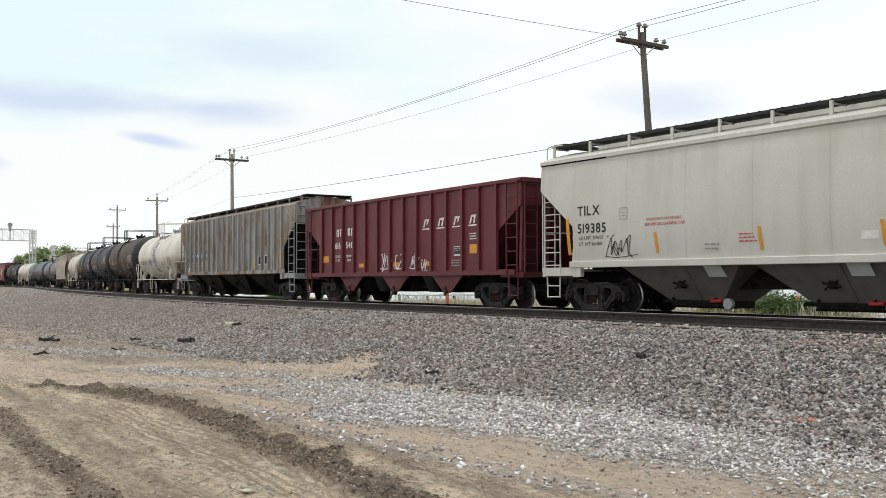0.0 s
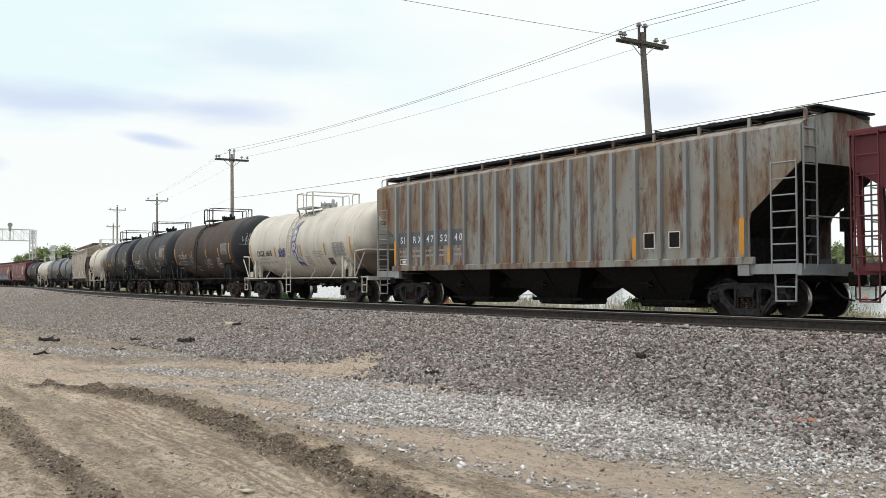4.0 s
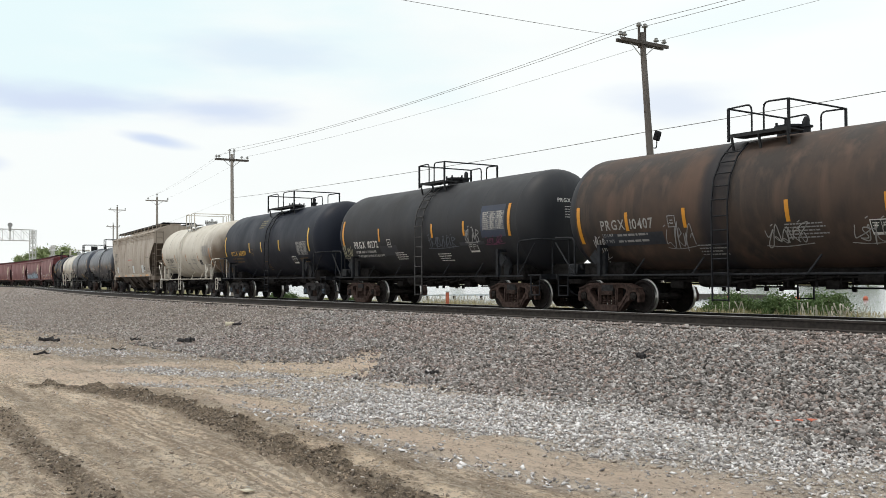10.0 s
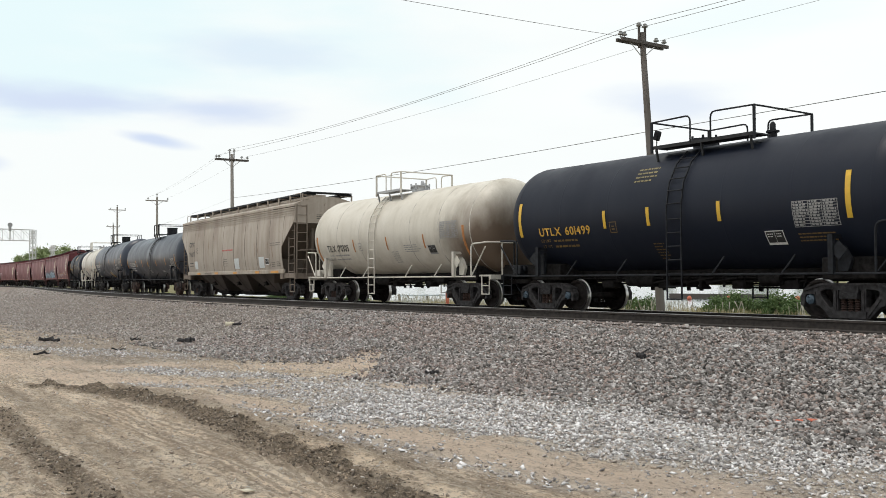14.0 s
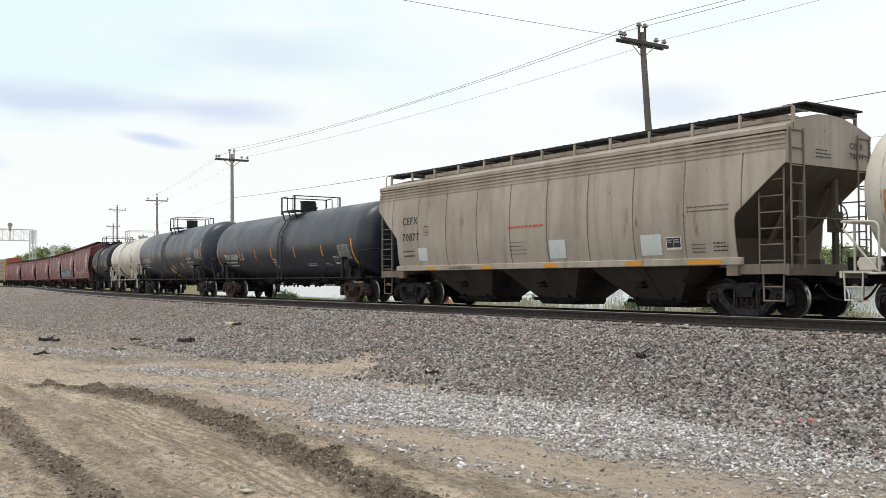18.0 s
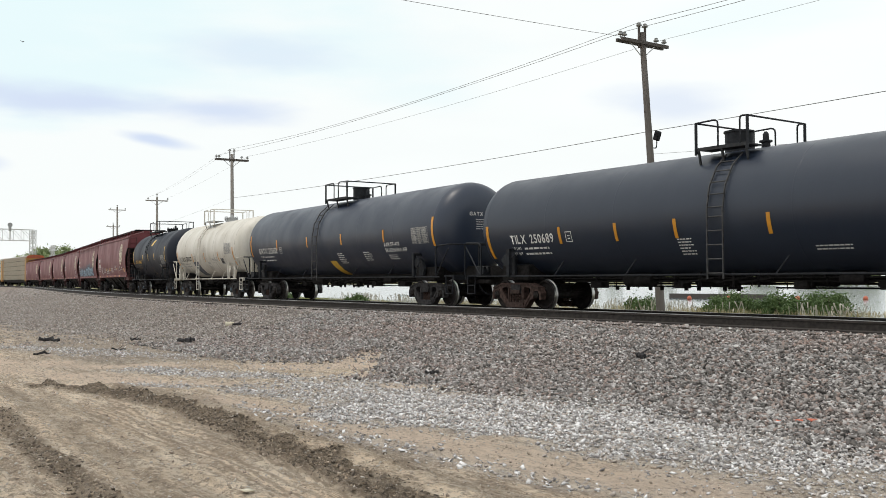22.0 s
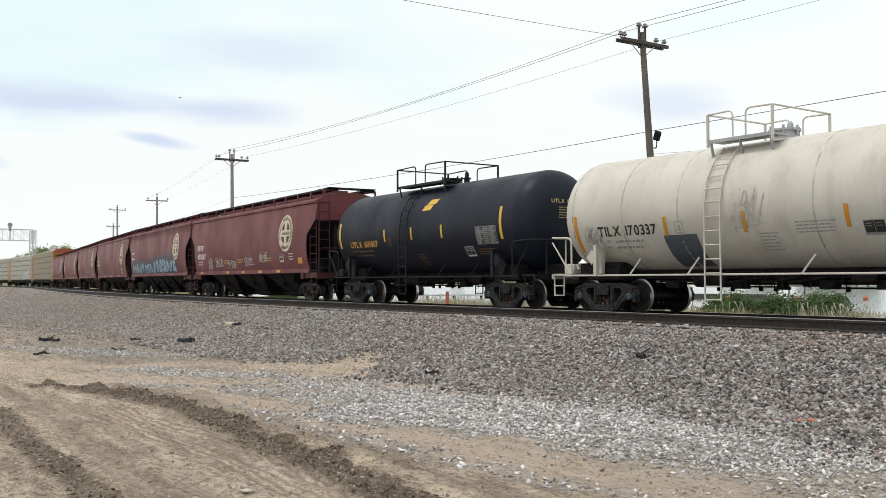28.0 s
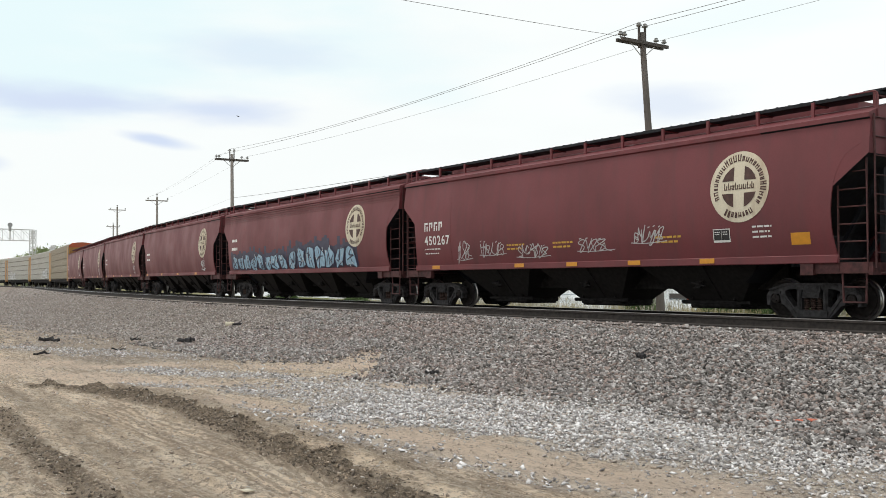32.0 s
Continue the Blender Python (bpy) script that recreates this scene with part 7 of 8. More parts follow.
for x in (4.22, 5.02):
    panel_mark(car, x, 1.58, 0.36, 0.40, M["bay_dark"], yf, "dark stencil board")
    frame_mark(car, x, 1.58, 0.36, 0.40, M["white_mark"], yf, 0.025, False)
stand(car, -52.23 + E, 6.95)


# tank cars
HALF = 5.35
DECK_A, DECK_B, DECK_C = (-0.67, 2.35), (-1.2, 0.55), (-1.75, 1.28)


def short_tank(label, mid, shell, metal, fit, R=1.54, zc=2.57, **k):
    car, yf = tank_car(label, R, zc, HALF, 4.6, 6.58, shell, metal, fit, **k)
    stand(car, mid - 0.05, 4.6)
    return car, yf


def data_panel(car, x, z, w, h, mat, yfun, seed):
    """A stencilled table: ruled frame, three columns and rows of writing too small to read."""
    r = random.Random(seed)
    bm = bmesh.new()
    for k in (0.0, 0.36, 0.66, 1.0):
        patch(bm, x + k * (w - 0.014), z, 0.014, h, 6)
    rows = 9
    for j in range(rows + 1):
        zz = z + (h - 0.012) * j / rows
        patch(bm, x, zz, w, 0.012, 1)
        if j == rows:
            break
        for a, b in ((0.03, 0.34), (0.39, 0.64), (0.69, 0.97)):
            pen, end = x + a * w, x + (a + (b - a) * r.uniform(0.6, 1.0)) * w
            while pen < end:
                q = r.uniform(0.035, 0.09)
                patch(bm, pen, zz + 0.024, min(q, end - pen + 0.01), 0.034, 1)
                pen += q + 0.02
    tagged(flat_mark("data_panel", car, bm, mat, yfun, 0.009, "ruled table of small unreadable stencils"), kind="stuff")


def tank_marks(car, yf, mark, number, col, small, seed, half=HALF, dx=-0.25, size=0.24, z=2.05, x=None, strip="orange", boxed=True, weights=None, end_z=2.12, panel=None, plate=2.55, blocks=None, end_x=0.17, wide=0.83, box_z=1.70):
    x = -half + 1.14 + dx if x is None else x
    pen = lettering(car, mark, x, z, size, M[col], yf, 0.85, wide, label="stencilled reporting mark")
    lettering(car, number, pen + 0.14, z, size, M[col], yf, 0.85, wide, label="stencilled car number")
    for k, text in enumerate(weights or ("LD LMT", "LT WT")):
        pen = lettering(car, text, x, z - 0.17 - 0.15 * k, 0.075, M[small], yf, 1.0, 0.95, label="small stencilled weight mark")
        if not weights:
            writing(car, pen + 0.12, z - 0.17 - 0.15 * k, 1.1, 1, M[small], yf, 0.065, 0.1, seed + 7 * k, 0.2)
    stripes(car, [-half + 0.05, half - end_x + dx], end_z, 0.95, strip, yf, 0.12)
    for k, (bx, bz, bw, rows) in enumerate(blocks or ((0.9 + dx, 1.98, 1.0, 5),)):
        writing(car, bx, bz, bw, rows, M[small], yf, 0.034, 0.07, seed + 1 + 11 * k)
    px, pz = panel or (half - 1.45 + dx, 2.12)
    data_panel(car, px, pz + 0.06, 1.05, 0.54, M["panel_worn"] if col == "white_mark" else M["grey_mark"], yf, seed + 2)
    frame_mark(car, x + plate, z - 0.02, 0.24, 0.28, M[small], yf)
    if boxed:
        data_box(car, half - 2.3 + dx, box_z, yf, M["grey_mark"] if col == "black_mark" else M["white_mark"])


car, yf = short_tank("cream white tank car with blue graffiti and rusty drips", -59.3, M["white_smoke"], M["white_tank"], M["white_tank"], R=1.49, zc=2.43, lx=-0.61, seam=M["seam_cream"])
head_marks(car, 1.49, 2.43, HALF, "CRGX", "6600", M["black_mark"], 161, y=-0.6, z=2.92)
tank_marks(car, yf, "CRGX", "6600", "black_mark", "grey_mark", 60, weights=("LD LMT 201200 LB 91250 KG", "LT WT 61800 LB 28050 KG NEW 07-1995"), box_z=1.45, z=1.95, end_z=1.55, panel=(3.45, 1.72), blocks=((0.75, 1.82, 0.55, 6), (1.55, 2.0, 0.95, 4)))
stripes(car, [-2.4, 0.36, 2.68], 1.86, 0.46, "orange", yf)
tall_graffiti(car, yf)
scribble(car, -1.98, 1.92, 0.72, 0.36, M["spray_blue"], yf, 62, 0.035, 5, "blue spray-painted tag")

car, yf = short_tank("rust-brown black tank car with white graffiti", -72.5, M["brown_tank"], M["black_part"], M["black_part"], end_mat=M["black_worn"], frame_mat="truck_brown", lx=-0.64)
head_marks(car, 1.54, 2.57, HALF, "PRGX", "10407", M["white_mark"], 162, y=0.15, z=3.2)
before = set(car.children)
scribble(car, -1.2, 2.65, 1.25, 0.5, M["grey_mark"], lambda a, b: 0.0, 163, 0.022, 6, "pale spray-painted tag on the tank head")
for ob in car.children:
    if ob not in before:
        on_head(ob, head_surface(1.54, 2.57, HALF))
panel_mark(car, -4.45, 1.70, 2.0, 0.30, M["patch_slate"], yf, "dark grey repaint strip under the lettering")
tank_marks(car, yf, "PRGX", "10407", "panel_worn", "grey_mark", 64, z=2.1, end_z=1.78, plate=2.22, blocks=((-1.55, 1.62, 0.85, 4), (0.9, 1.98, 1.0, 5)))
stripes(car, [-3.6, -1.78, 0.97, 3.17], 2.05, 0.46, "orange", yf)
scribble(car, -4.95, 1.42, 0.42, 0.62, M["spray_dim"], yf, 265, 0.02, 3, "thin white spray-painted tag")
scribble(car, -2.42, 1.62, 0.8, 0.5, M["grey_mark"], yf, 266, 0.02, 5, "thin white spray-painted tag")
for x, s in ((0.35, 65), (2.35, 66)):
    scribble(car, x, 1.58, 1.0, 0.4, M["panel_worn"], yf, s, 0.022, 6, "white spray-painted tag")

car, yf = short_tank("plain black tank car with white lettering", -85.65, M["black_worn"], M["black_part"], M["black_part"], frame_mat="truck_brown", lx=0.2, deck=(-0.56, 0.98))
head_marks(car, 1.54, 2.57, HALF, "PRGX", "10272", M["white_mark"], 164)
tank_marks(car, yf, "PRGX", "10272", "white_mark", "white_mark", 67, weights=("LD LMT 220700 LB 100100 KG", "LT WT 65000 LB 29500 KG NEW 8-95"), plate=2.42, z=2.02, panel=(3.7, 2.28), blocks=((-1.72, 1.78, 0.75, 4), (0.9, 1.68, 0.8, 4)))
panel_mark(car, -2.62, 1.72, 1.15, 0.34, M["patch_slate"], yf, "dark blue-grey repaint patch")
panel_mark(car, 3.6, 2.12, 1.2, 0.95, M["patch_blue"], yf, "dusty blue repaint patch behind the stencilled table")
scribble(car, 3.75, 1.92, 0.85, 0.24, M["spray_plum"], yf, 269, 0.03, 5, "dark pink spray-painted tag")
panel_mark(car, 2.35, 1.92, 1.3, 0.1, M["patch_slate"], yf, "dark blue-grey repaint patch")
stripes(car, [-2.6, 0.85, 2.65], 2.22, 0.45, "orange", yf)
scribble(car, 0.6, 1.9, 1.5, 0.36, M["patch_dark"], yf, 68, 0.026, 7, "faint grey spray-painted tag")
scribble(car, 2.72, 2.02, 0.7, 0.42, M["grey_mark"], yf, 268, 0.026, 4, "grey spray-painted tag")
scribble(car, -5.5, 1.72, 0.74, 0.46, M["spray_cream"], yf, 69, 0.022, 6, "pale yellow spray-painted tag")

car, yf = short_tank("glossy black tank car with yellow lettering", -98.9, M["black_tank"], M["black_part"], M["black_part"], cap="cap_blue", lx=0.47, deck=DECK_A)
head_marks(car, 1.54, 2.57, HALF, "UTLX", "601499", M["panel_cream"], 165)
writing(car, -0.98, 3.55, 0.7, 4, M["yellow_dust"], yf, 0.05, 0.10, 166)
tank_marks(car, yf, "UTLX", "601499", "yellow_mark", "dim_yellow", 70, size=0.21, strip="yellow", wide=1.04, box_z=1.58, end_x=0.3, end_z=2.05, plate=2.72, panel=(3.58, 1.86), blocks=((-0.45, 1.7, 0.35, 6), (3.6, 1.77, 0.9, 3)))
stripes(car, [-1.95, -0.47, 1.65], 2.15, 0.45, "yellow", yf)

car, yf = short_tank("cream white tank car with brown spill stain", -111.95, M["white_spill"], M["white_tank"], M["white_tank"], R=1.51, zc=2.54, lx=-0.71, deck=DECK_B, seam=M["seam_cream"])
tank_marks(car, yf, "TILX", "170305", "black_mark", "grey_mark", 72, strip="faded_orange", z=1.95, end_z=1.6, blocks=((0.35, 1.82, 0.5, 6), (1.3, 2.02, 1.05, 4)))
stripes(car, [-2.3, 0.15, 2.6], 1.9, 0.46, "faded_orange", yf, 0.08)

# beige covered hopper
E = 8.32
car, yf = hopper_car("dusty beige covered hopper car with pale patches", E, 6.93, M["beige_hopper"], M["black_part"], 3, seams=[-7.35 + 1.62 * k for k in range(10)], trim=M["beige_hopper"], bulge=0.14, bay_mat=M["beige_bay"], end_shade=M["beige_dark"], gear=M["beige_gear"], seam_mat=M["beige_seam"])
lettering(car, "CEFX", -6.66, 2.70, 0.24, M["black_mark"], yf, label="black stencilled reporting mark")
lettering(car, "70877", -6.66, 2.16, 0.24, M["black_mark"], yf, label="black stencilled car number")
frame_mark(car, -5.35, 2.3, 0.26, 0.3, M["black_mark"], yf)
writing(car, -6.66, 1.78, 0.8, 2, M["black_mark"], yf, 0.06, 0.15, 75)
panel_mark(car, -5.74, 1.48, 0.52, 0.42, M["patch_grey"], yf, "pale blue-grey paint patch")
for x in (0.82, 4.22):
    panel_mark(car, x, 1.42, 0.66, 0.5, M["patch_grey"], yf, "pale blue-grey paint patch")
writing(car, -0.95, 2.32, 1.6, 1, M["red_mark"], yf, 0.075, 0.1, 76, 0.0, "faded red stencilled warning")
writing(car, -0.9, 1.9, 0.95, 4, M["grey_dark"], yf, 0.028, 0.11, 77)
data_box(car, 5.03, 1.54, yf)
before = set(car.children)
flat_end = lambda a, b: 0.0
lettering(car, "CEFX", 0.72, 3.74, 0.13, M["black_mark"], flat_end, label="black stencilled reporting mark on the end")
lettering(car, "70877", 0.7, 3.52, 0.13, M["black_mark"], flat_end, label="black stencilled car number on the end")
writing(car, -0.55, 3.62, 0.6, 3, M["black_mark"], flat_end, 0.03, 0.075, 178)
for ob in car.children:
    if ob not in before:
        on_head(ob, lambda a, b: E)
writing(car, 5.7, 2.48, 1.7, 2, M["grey_dark"], yf, 0.036, 0.095, 78)
writing(car, 5.8, 1.62, 0.42, 3, M["grey_dark"], yf, 0.036, 0.085, 79)
writing(car, 6.42, 1.64, 0.45, 3, M["black_mark"], yf, 0.04, 0.085, 179)
for x in (3.0, 6.0, 8.9, 12.0):
    panel_mark(car, -E + x, 1.18, 0.55, 0.10, M["orange"], lambda a, b: 1.585, "faded orange strip", "reflector")
panel_mark(car, 5.68, 1.18, 0.95, 0.10, M["orange"], lambda a, b: 1.585, "orange strip", "reflector")
lettering(car, "A-B-U THROUGH SILL", -E + 4.3, 1.19, 0.08, M["black_mark"], lambda a, b: 1.585, label="small black stencil")
stand(car, -135.95 + E, 6.93)


def long_tank(label, mid, shell, half=7.9, R=1.50, zc=2.65, **k):
    car, yf = tank_car(label, R, zc, half, 6.9, 9.3, shell, M["black_part"], M["black_part"], long=True, **k)
    stand(car, mid, 6.9)
    return car, yf


car, yf = long_tank("long clean black tank car with orange reflectors", -145.7, M["tilx_tank"], half=7.8, R=1.49, zc=2.42, frame_mat="truck_brown", lx=0.65, deck=(-0.25, 1.2), hoop=(0.44, 0.14))
head_marks(car, 1.49, 2.42, 7.8, "TILX", "250689", M["white_mark"], 167, z=2.88)
tank_marks(car, yf, "TILX", "250689", "white_mark", "white_mark", 80, 7.9, 0.0, boxed=False, z=1.88, end_z=1.48, end_x=0.5, panel=(6.2, 1.62), plate=2.34, blocks=((-0.62, 1.78, 0.5, 6), (2.95, 1.52, 0.95, 2), (4.72, 1.52, 0.5, 2)))
stripes(car, [-4.7, -2.6, -0.65, 1.95, 4.7], 1.82, 0.46, "orange", yf)
data_box(car, 5.62, 1.5, yf)

car, yf = long_tank("long blue-black tank car with a yellow patch", -164.3, M["navy_tank"], half=8.0, R=1.53, zc=2.56, lx=-0.86, deck=(-0.88, 1.0))
head_marks(car, 1.53, 2.56, 8.0, "GATX", "225632", M["white_mark"], 168, z=2.94)
tank_marks(car, yf, "GATX", "225632", "white_mark", "white_mark", 83, 8.0, 0.05, x=-6.98, boxed=False, end_z=1.95, panel=(6.6, 2.0), plate=2.34, blocks=((0.75, 1.86, 0.55, 6), (2.9, 1.86, 0.6, 5)))
writing(car, 4.7, 1.72, 0.75, 3, M["white_mark"], yf, 0.03, 0.065, 84)
lettering(car, "AAR ST-470", 4.62, 2.04, 0.13, M["white_mark"], yf, 0.9, 0.95, label="white stencilled approval mark")
lettering(car, "SR-8754 FRA AIP", 4.64, 1.84, 0.13, M["white_mark"], yf, 0.9, 0.95, label="white stencilled approval mark")
stripes(car, [-4.93, -1.8, 1.3, 4.62], 2.2, 0.42, "orange", yf)
bm = bmesh.new()
patch(bm, -0.22, 1.06, 0.52, 0.56, 10, 2, 0.06)
flat_mark("painted_patch", car, bm, M["yellow"], yf, 0.01, "bright yellow slanted patch")

car, yf = short_tank("cream white tank car with a grey repaint patch", -179.85, M["white_tank"], M["white_tank"], M["white_tank"], R=1.51, zc=2.54, cap="cap_blue", lx=-0.71, deck=DECK_B, seam=M["seam_cream"])
tank_marks(car, yf, "TILX", "170337", "black_mark", "grey_mark", 86, wide=0.98, z=1.95, end_z=1.55, blocks=((0.35, 1.82, 0.5, 6), (1.3, 2.02, 1.05, 4)))
stripes(car, [-2.25, 0.0, 2.45], 1.88, 0.46, "orange", yf)
scribble(car, -5.0, 1.75, 0.62, 0.42, M["panel_worn"], yf, 187, 0.022, 6, "faint grey spray-painted tag")
scribble(car, -0.3, 2.05, 0.8, 0.75, M["seam_cream"], yf, 188, 0.016, 7, "thin faded grey tag")
panel_mark(car, -2.32, 1.16, 1.0, 0.74, M["patch_dark"], yf, "dark grey repaint patch")

car, yf = short_tank("glossy black tank car with yellow lettering and flash", -193.1, M["black_tank"], M["black_part"], M["black_part"], cap="cap_blue", lx=-0.55, deck=DECK_C)
head_marks(car, 1.54, 2.57, HALF, "UTLX", "601467", M["panel_cream"], 169)
tank_marks(car, yf, "UTLX", "601467", "yellow_mark", "dim_yellow", 88, size=0.21, strip="yellow", wide=1.04, box_z=1.58, end_x=0.3, end_z=2.05, plate=2.72, panel=(3.58, 1.86), blocks=((-0.05, 1.7, 0.4, 6), (3.45, 1.77, 0.9, 3)))
stripes(car, [-1.95, -0.17, 1.67], 2.2, 0.42, "yellow", yf)
for x, z in ((0.42, 3.14), (0.62, 3.33)):
    bm = bmesh.new()
    patch(bm, x, z, 0.5, 0.175, 3, 2, 0.12)
    flat_mark("painted_flash", car, bm, M["yellow"], yf, 0.01, "yellow slanted flash")


# red covered hoppers
def round_emblem(car, x, z, r, yf):
    """Cream disc with a cross in a dark inner disc, and plain dashes where its lettering runs round."""
    def disc(name, rad, mat, lift, label):
        bm = bmesh.new()
        rings = [[bm.verts.new((x + rad * q * math.cos(2 * math.pi * k / 40), 0, z + rad * q * math.sin(2 * math.pi * k / 40))) for k in range(40)] for q in (1.0, 0.66, 0.33)]
        for p, q in zip(rings, rings[1:]):
            for k in range(40):
                bm.faces.new((p[k], p[(k + 1) % 40], q[(k + 1) % 40], q[k]))
        bm.faces.new(rings[-1])
        return flat_mark(name, car, bm, mat, yf, lift, label)
    disc("round_emblem", r, M["cream_mark"], 0.012, "round cream emblem with a cross")
    bm = bmesh.new()
    q = r * 0.60
    for sx in (-1, 1):
        for sz in (-1, 1):
            for d0, d1 in ((17, 31), (31, 45), (45, 59), (59, 73)):
                a, b = radians(d0), radians(d1)
                u = 0.18 * r
                bm.faces.new([bm.verts.new((x + sx * p, 0, z + sz * w)) for p, w in ((u, u), (q * math.cos(a), q * math.sin(a)), (q * math.cos(b), q * math.sin(b)))])
    rng = random.Random(5)
    for w0, w1 in ((205, -38), (236, 304)):
        deg, step = w0, 1 if w1 > w0 else -1
        while (deg - w1) * step < 0:
            span = rng.uniform(4.5, 8.0)
            high = 0.92 if rng.random() < 0.25 else 0.86
            stem = radians(2.4)
            for e in (0, span - 2.4):
                a = radians(deg + step * e)
                bm.faces.new([bm.verts.new((x + p * math.cos(w), 0, z + p * math.sin(w))) for p, w in ((r * 0.72, a), (r * high, a), (r * high, a + step * stem), (r * 0.72, a + step * stem))])
            a, b = radians(deg), radians(deg + step * span)
            p0 = rng.choice((0.73, 0.80, 0.84)) * r
            bm.faces.new([bm.verts.new((x + p * math.cos(w), 0, z + p * math.sin(w))) for p, w in ((p0, a), (p0 + 0.035 * r, a), (p0 + 0.035 * r, b), (p0, b))])
            deg += step * (span + 3.2)
    pen = -0.50 * r
    while pen < 0.48 * r:
        w = rng.uniform(0.05, 0.09) * r
        patch(bm, x + pen, z - 0.075 * r, 0.03 * r, rng.choice((0.15, 0.2)) * r, 1)
        patch(bm, x + pen, z - 0.075 * r, w, 0.03 * r, 1)
        patch(bm, x + pen + w, z - 0.075 * r, 0.028 * r, 0.13 * r, 1)
        pen += w + 0.055 * r
    flat_mark("emblem_marks", car, bm, M["emblem_brown"], yf, 0.018, "dark brown marks of the emblem")


def red_hopper(label, left, tag):
    E = 8.75 if tag != "first" else 8.38
    car, yf = hopper_car(label, E, E - 1.6, M["red_hopper"], M["black_part"], 3 if tag == "first" else 4, trim=M["red_hopper"] if tag == "blue" else None, curved_end=True, bulge=0.16, bay_mat=M["bay_dark"], end_shade=M["black_part"], gear=M["red_gear"], cut=0.62)
    x = {"first": 5.38, "blue": 5.6}.get(tag, 5.9)
    round_emblem(car, x, 2.86, 0.78, yf)
    if tag == "first":
        lettering(car, "450267", -E + 1.35, 1.98, 0.28, M["white_mark"], yf, label="cream stencilled car number")
        bm = bmesh.new()
        for k in range(4):
            patch(bm, -E + 1.35 + 0.27 * k, 2.42, 0.06, 0.28, 1)
            patch(bm, -E + 1.35 + 0.27 * k, 2.64, 0.19, 0.06, 1)
            patch(bm, -E + 1.48 + 0.27 * k, 2.42 + 0.1 * (k % 2), 0.06, 0.16, 1)
        flat_mark("painted_mark", car, bm, M["white_mark"], yf, 0.01, "cream painted owner mark as plain shapes")
        writing(car, -E + 1.35, 1.82, 0.9, 2, M["white_mark"], yf, 0.05, 0.14, 91)
        for k, (x, w, h) in enumerate(((3.1, 0.9, 1.0), (4.3, 1.4, 0.7), (6.05, 1.6, 0.65), (8.6, 1.5, 0.55), (10.55, 1.25, 0.65))):
            scribble(car, -E + x, 1.5 + 0.10 * (k % 2) + (0.25 if k == 4 else 0), w * 0.8, h * 0.5, M["spray_dim"], yf, 92 + k, 0.026, 5 + k % 3, "white spray-painted tag")
        for x in (5.6, 7.6, 11.3):
            writing(car, -E + x, 1.82, 0.9, 2, M["yellow_mark"], yf, 0.06, 0.11, 99)
        data_box(car, 4.65, 1.66, yf)
        writing(car, 5.7, 1.95, 0.5, 3, M["white_mark"], yf, 0.05, 0.11, 100)
        panel_mark(car, 6.64, 1.55, 0.45, 0.25, M["orange"], yf, "orange reflective patch", "reflector")
        for x in (1.7, 5.9, 8.1, 10.35, 12.6):
            panel_mark(car, -E + x, 1.20, 0.42, 0.11, M["orange"], lambda a, b: 1.585, "orange strip", "reflector")
    elif tag == "blue":
        wild_letters(car, -E + 1.25, 1.24, 6.6, 0.80, 8, yf, 110)
        wild_letters(car, -E + 8.1, 1.24, 6.3, 0.98, 7, yf, 130)
        writing(car, -E + 1.3, 2.7, 0.9, 2, M["white_mark"], yf, 0.16, 0.4, 95)
    else:
        writing(car, -E + 1.3, 2.5, 0.9, 2, M["white_mark"], yf, 0.14, 0.34, 96)
        scribble(car, E - 3.2, 1.5, 0.7, 0.5, M["spray_white"], yf, 97, 0.04, 3, "white spray-painted tag")
        for x in (0.9, 4.9, 8.9, 12.9):
            panel_mark(car, -E + x, 1.20, 0.42, 0.11, M["orange"], lambda a, b: 1.585, "orange strip", "reflector")
    stand(car, left + E, E - 1.6)


red_hopper("brown-red covered hopper car with round emblem and white tags", -217.12, "first")
red_hopper("brown-red covered hopper car with pale blue graffiti along its bottom", -234.9, "blue")
for left in (-253.2, -271.5, -289.8, -308.1):
    red_hopper("plain brown-red covered hopper car with round emblem", left, "")
for k in range(4):
    car = autorack("tall galvanised autorack car with faded yellow ends" if k else "tall tan-grey autorack car with faded yellow ends", "autorack" if k else "auto_tan")
    if k in (1, 2):
        scribble(car, 3.5 if k == 1 else -9.0, 1.45, 6.5, 1.1, M["spray_white"], lambda a, b: 1.60, 180 + k, 0.16, 6, "pale spray-painted letters")
    stand(car, -321.9 - 27.2 * k, 9.9)


# ---- plants ----
def leaf_mat(name, a, b, c):
    m, nt, p = nodes_of(name)
    geo = nt.nodes.new("ShaderNodeNewGeometry")
    k = blend(nt, geo.outputs["Random Per Island"], a, b)
    n = noise_node(nt, 1.1, 3)
    k = blend(nt, ramp(nt, n.outputs["Fac"], 0.4, 0.65, 0.0, 0.7), k, c)
    nt.links.new(k, p.inputs["Base Color"])
    p.inputs["Roughness"].default_value = 0.7
    p.inputs["Specular IOR Level"].default_value = 0.2
    return m


LEAF = leaf_mat("bush_leaves", (0.055, 0.10, 0.035), (0.14, 0.20, 0.075), (0.09, 0.14, 0.06))
# tree leaves are lightened to hold the haze of distance
TREE_LEAF = leaf_mat("tree_leaves", (0.19, 0.25, 0.11), (0.33, 0.38, 0.20), (0.24, 0.29, 0.14))
GRASS = leaf_mat("green_grass", (0.15, 0.19, 0.06), (0.28, 0.30, 0.12), (0.33, 0.30, 0.15))
STRAW = leaf_mat("dry_grass", (0.38, 0.32, 0.18), (0.52, 0.45, 0.28), (0.30, 0.27, 0.14))
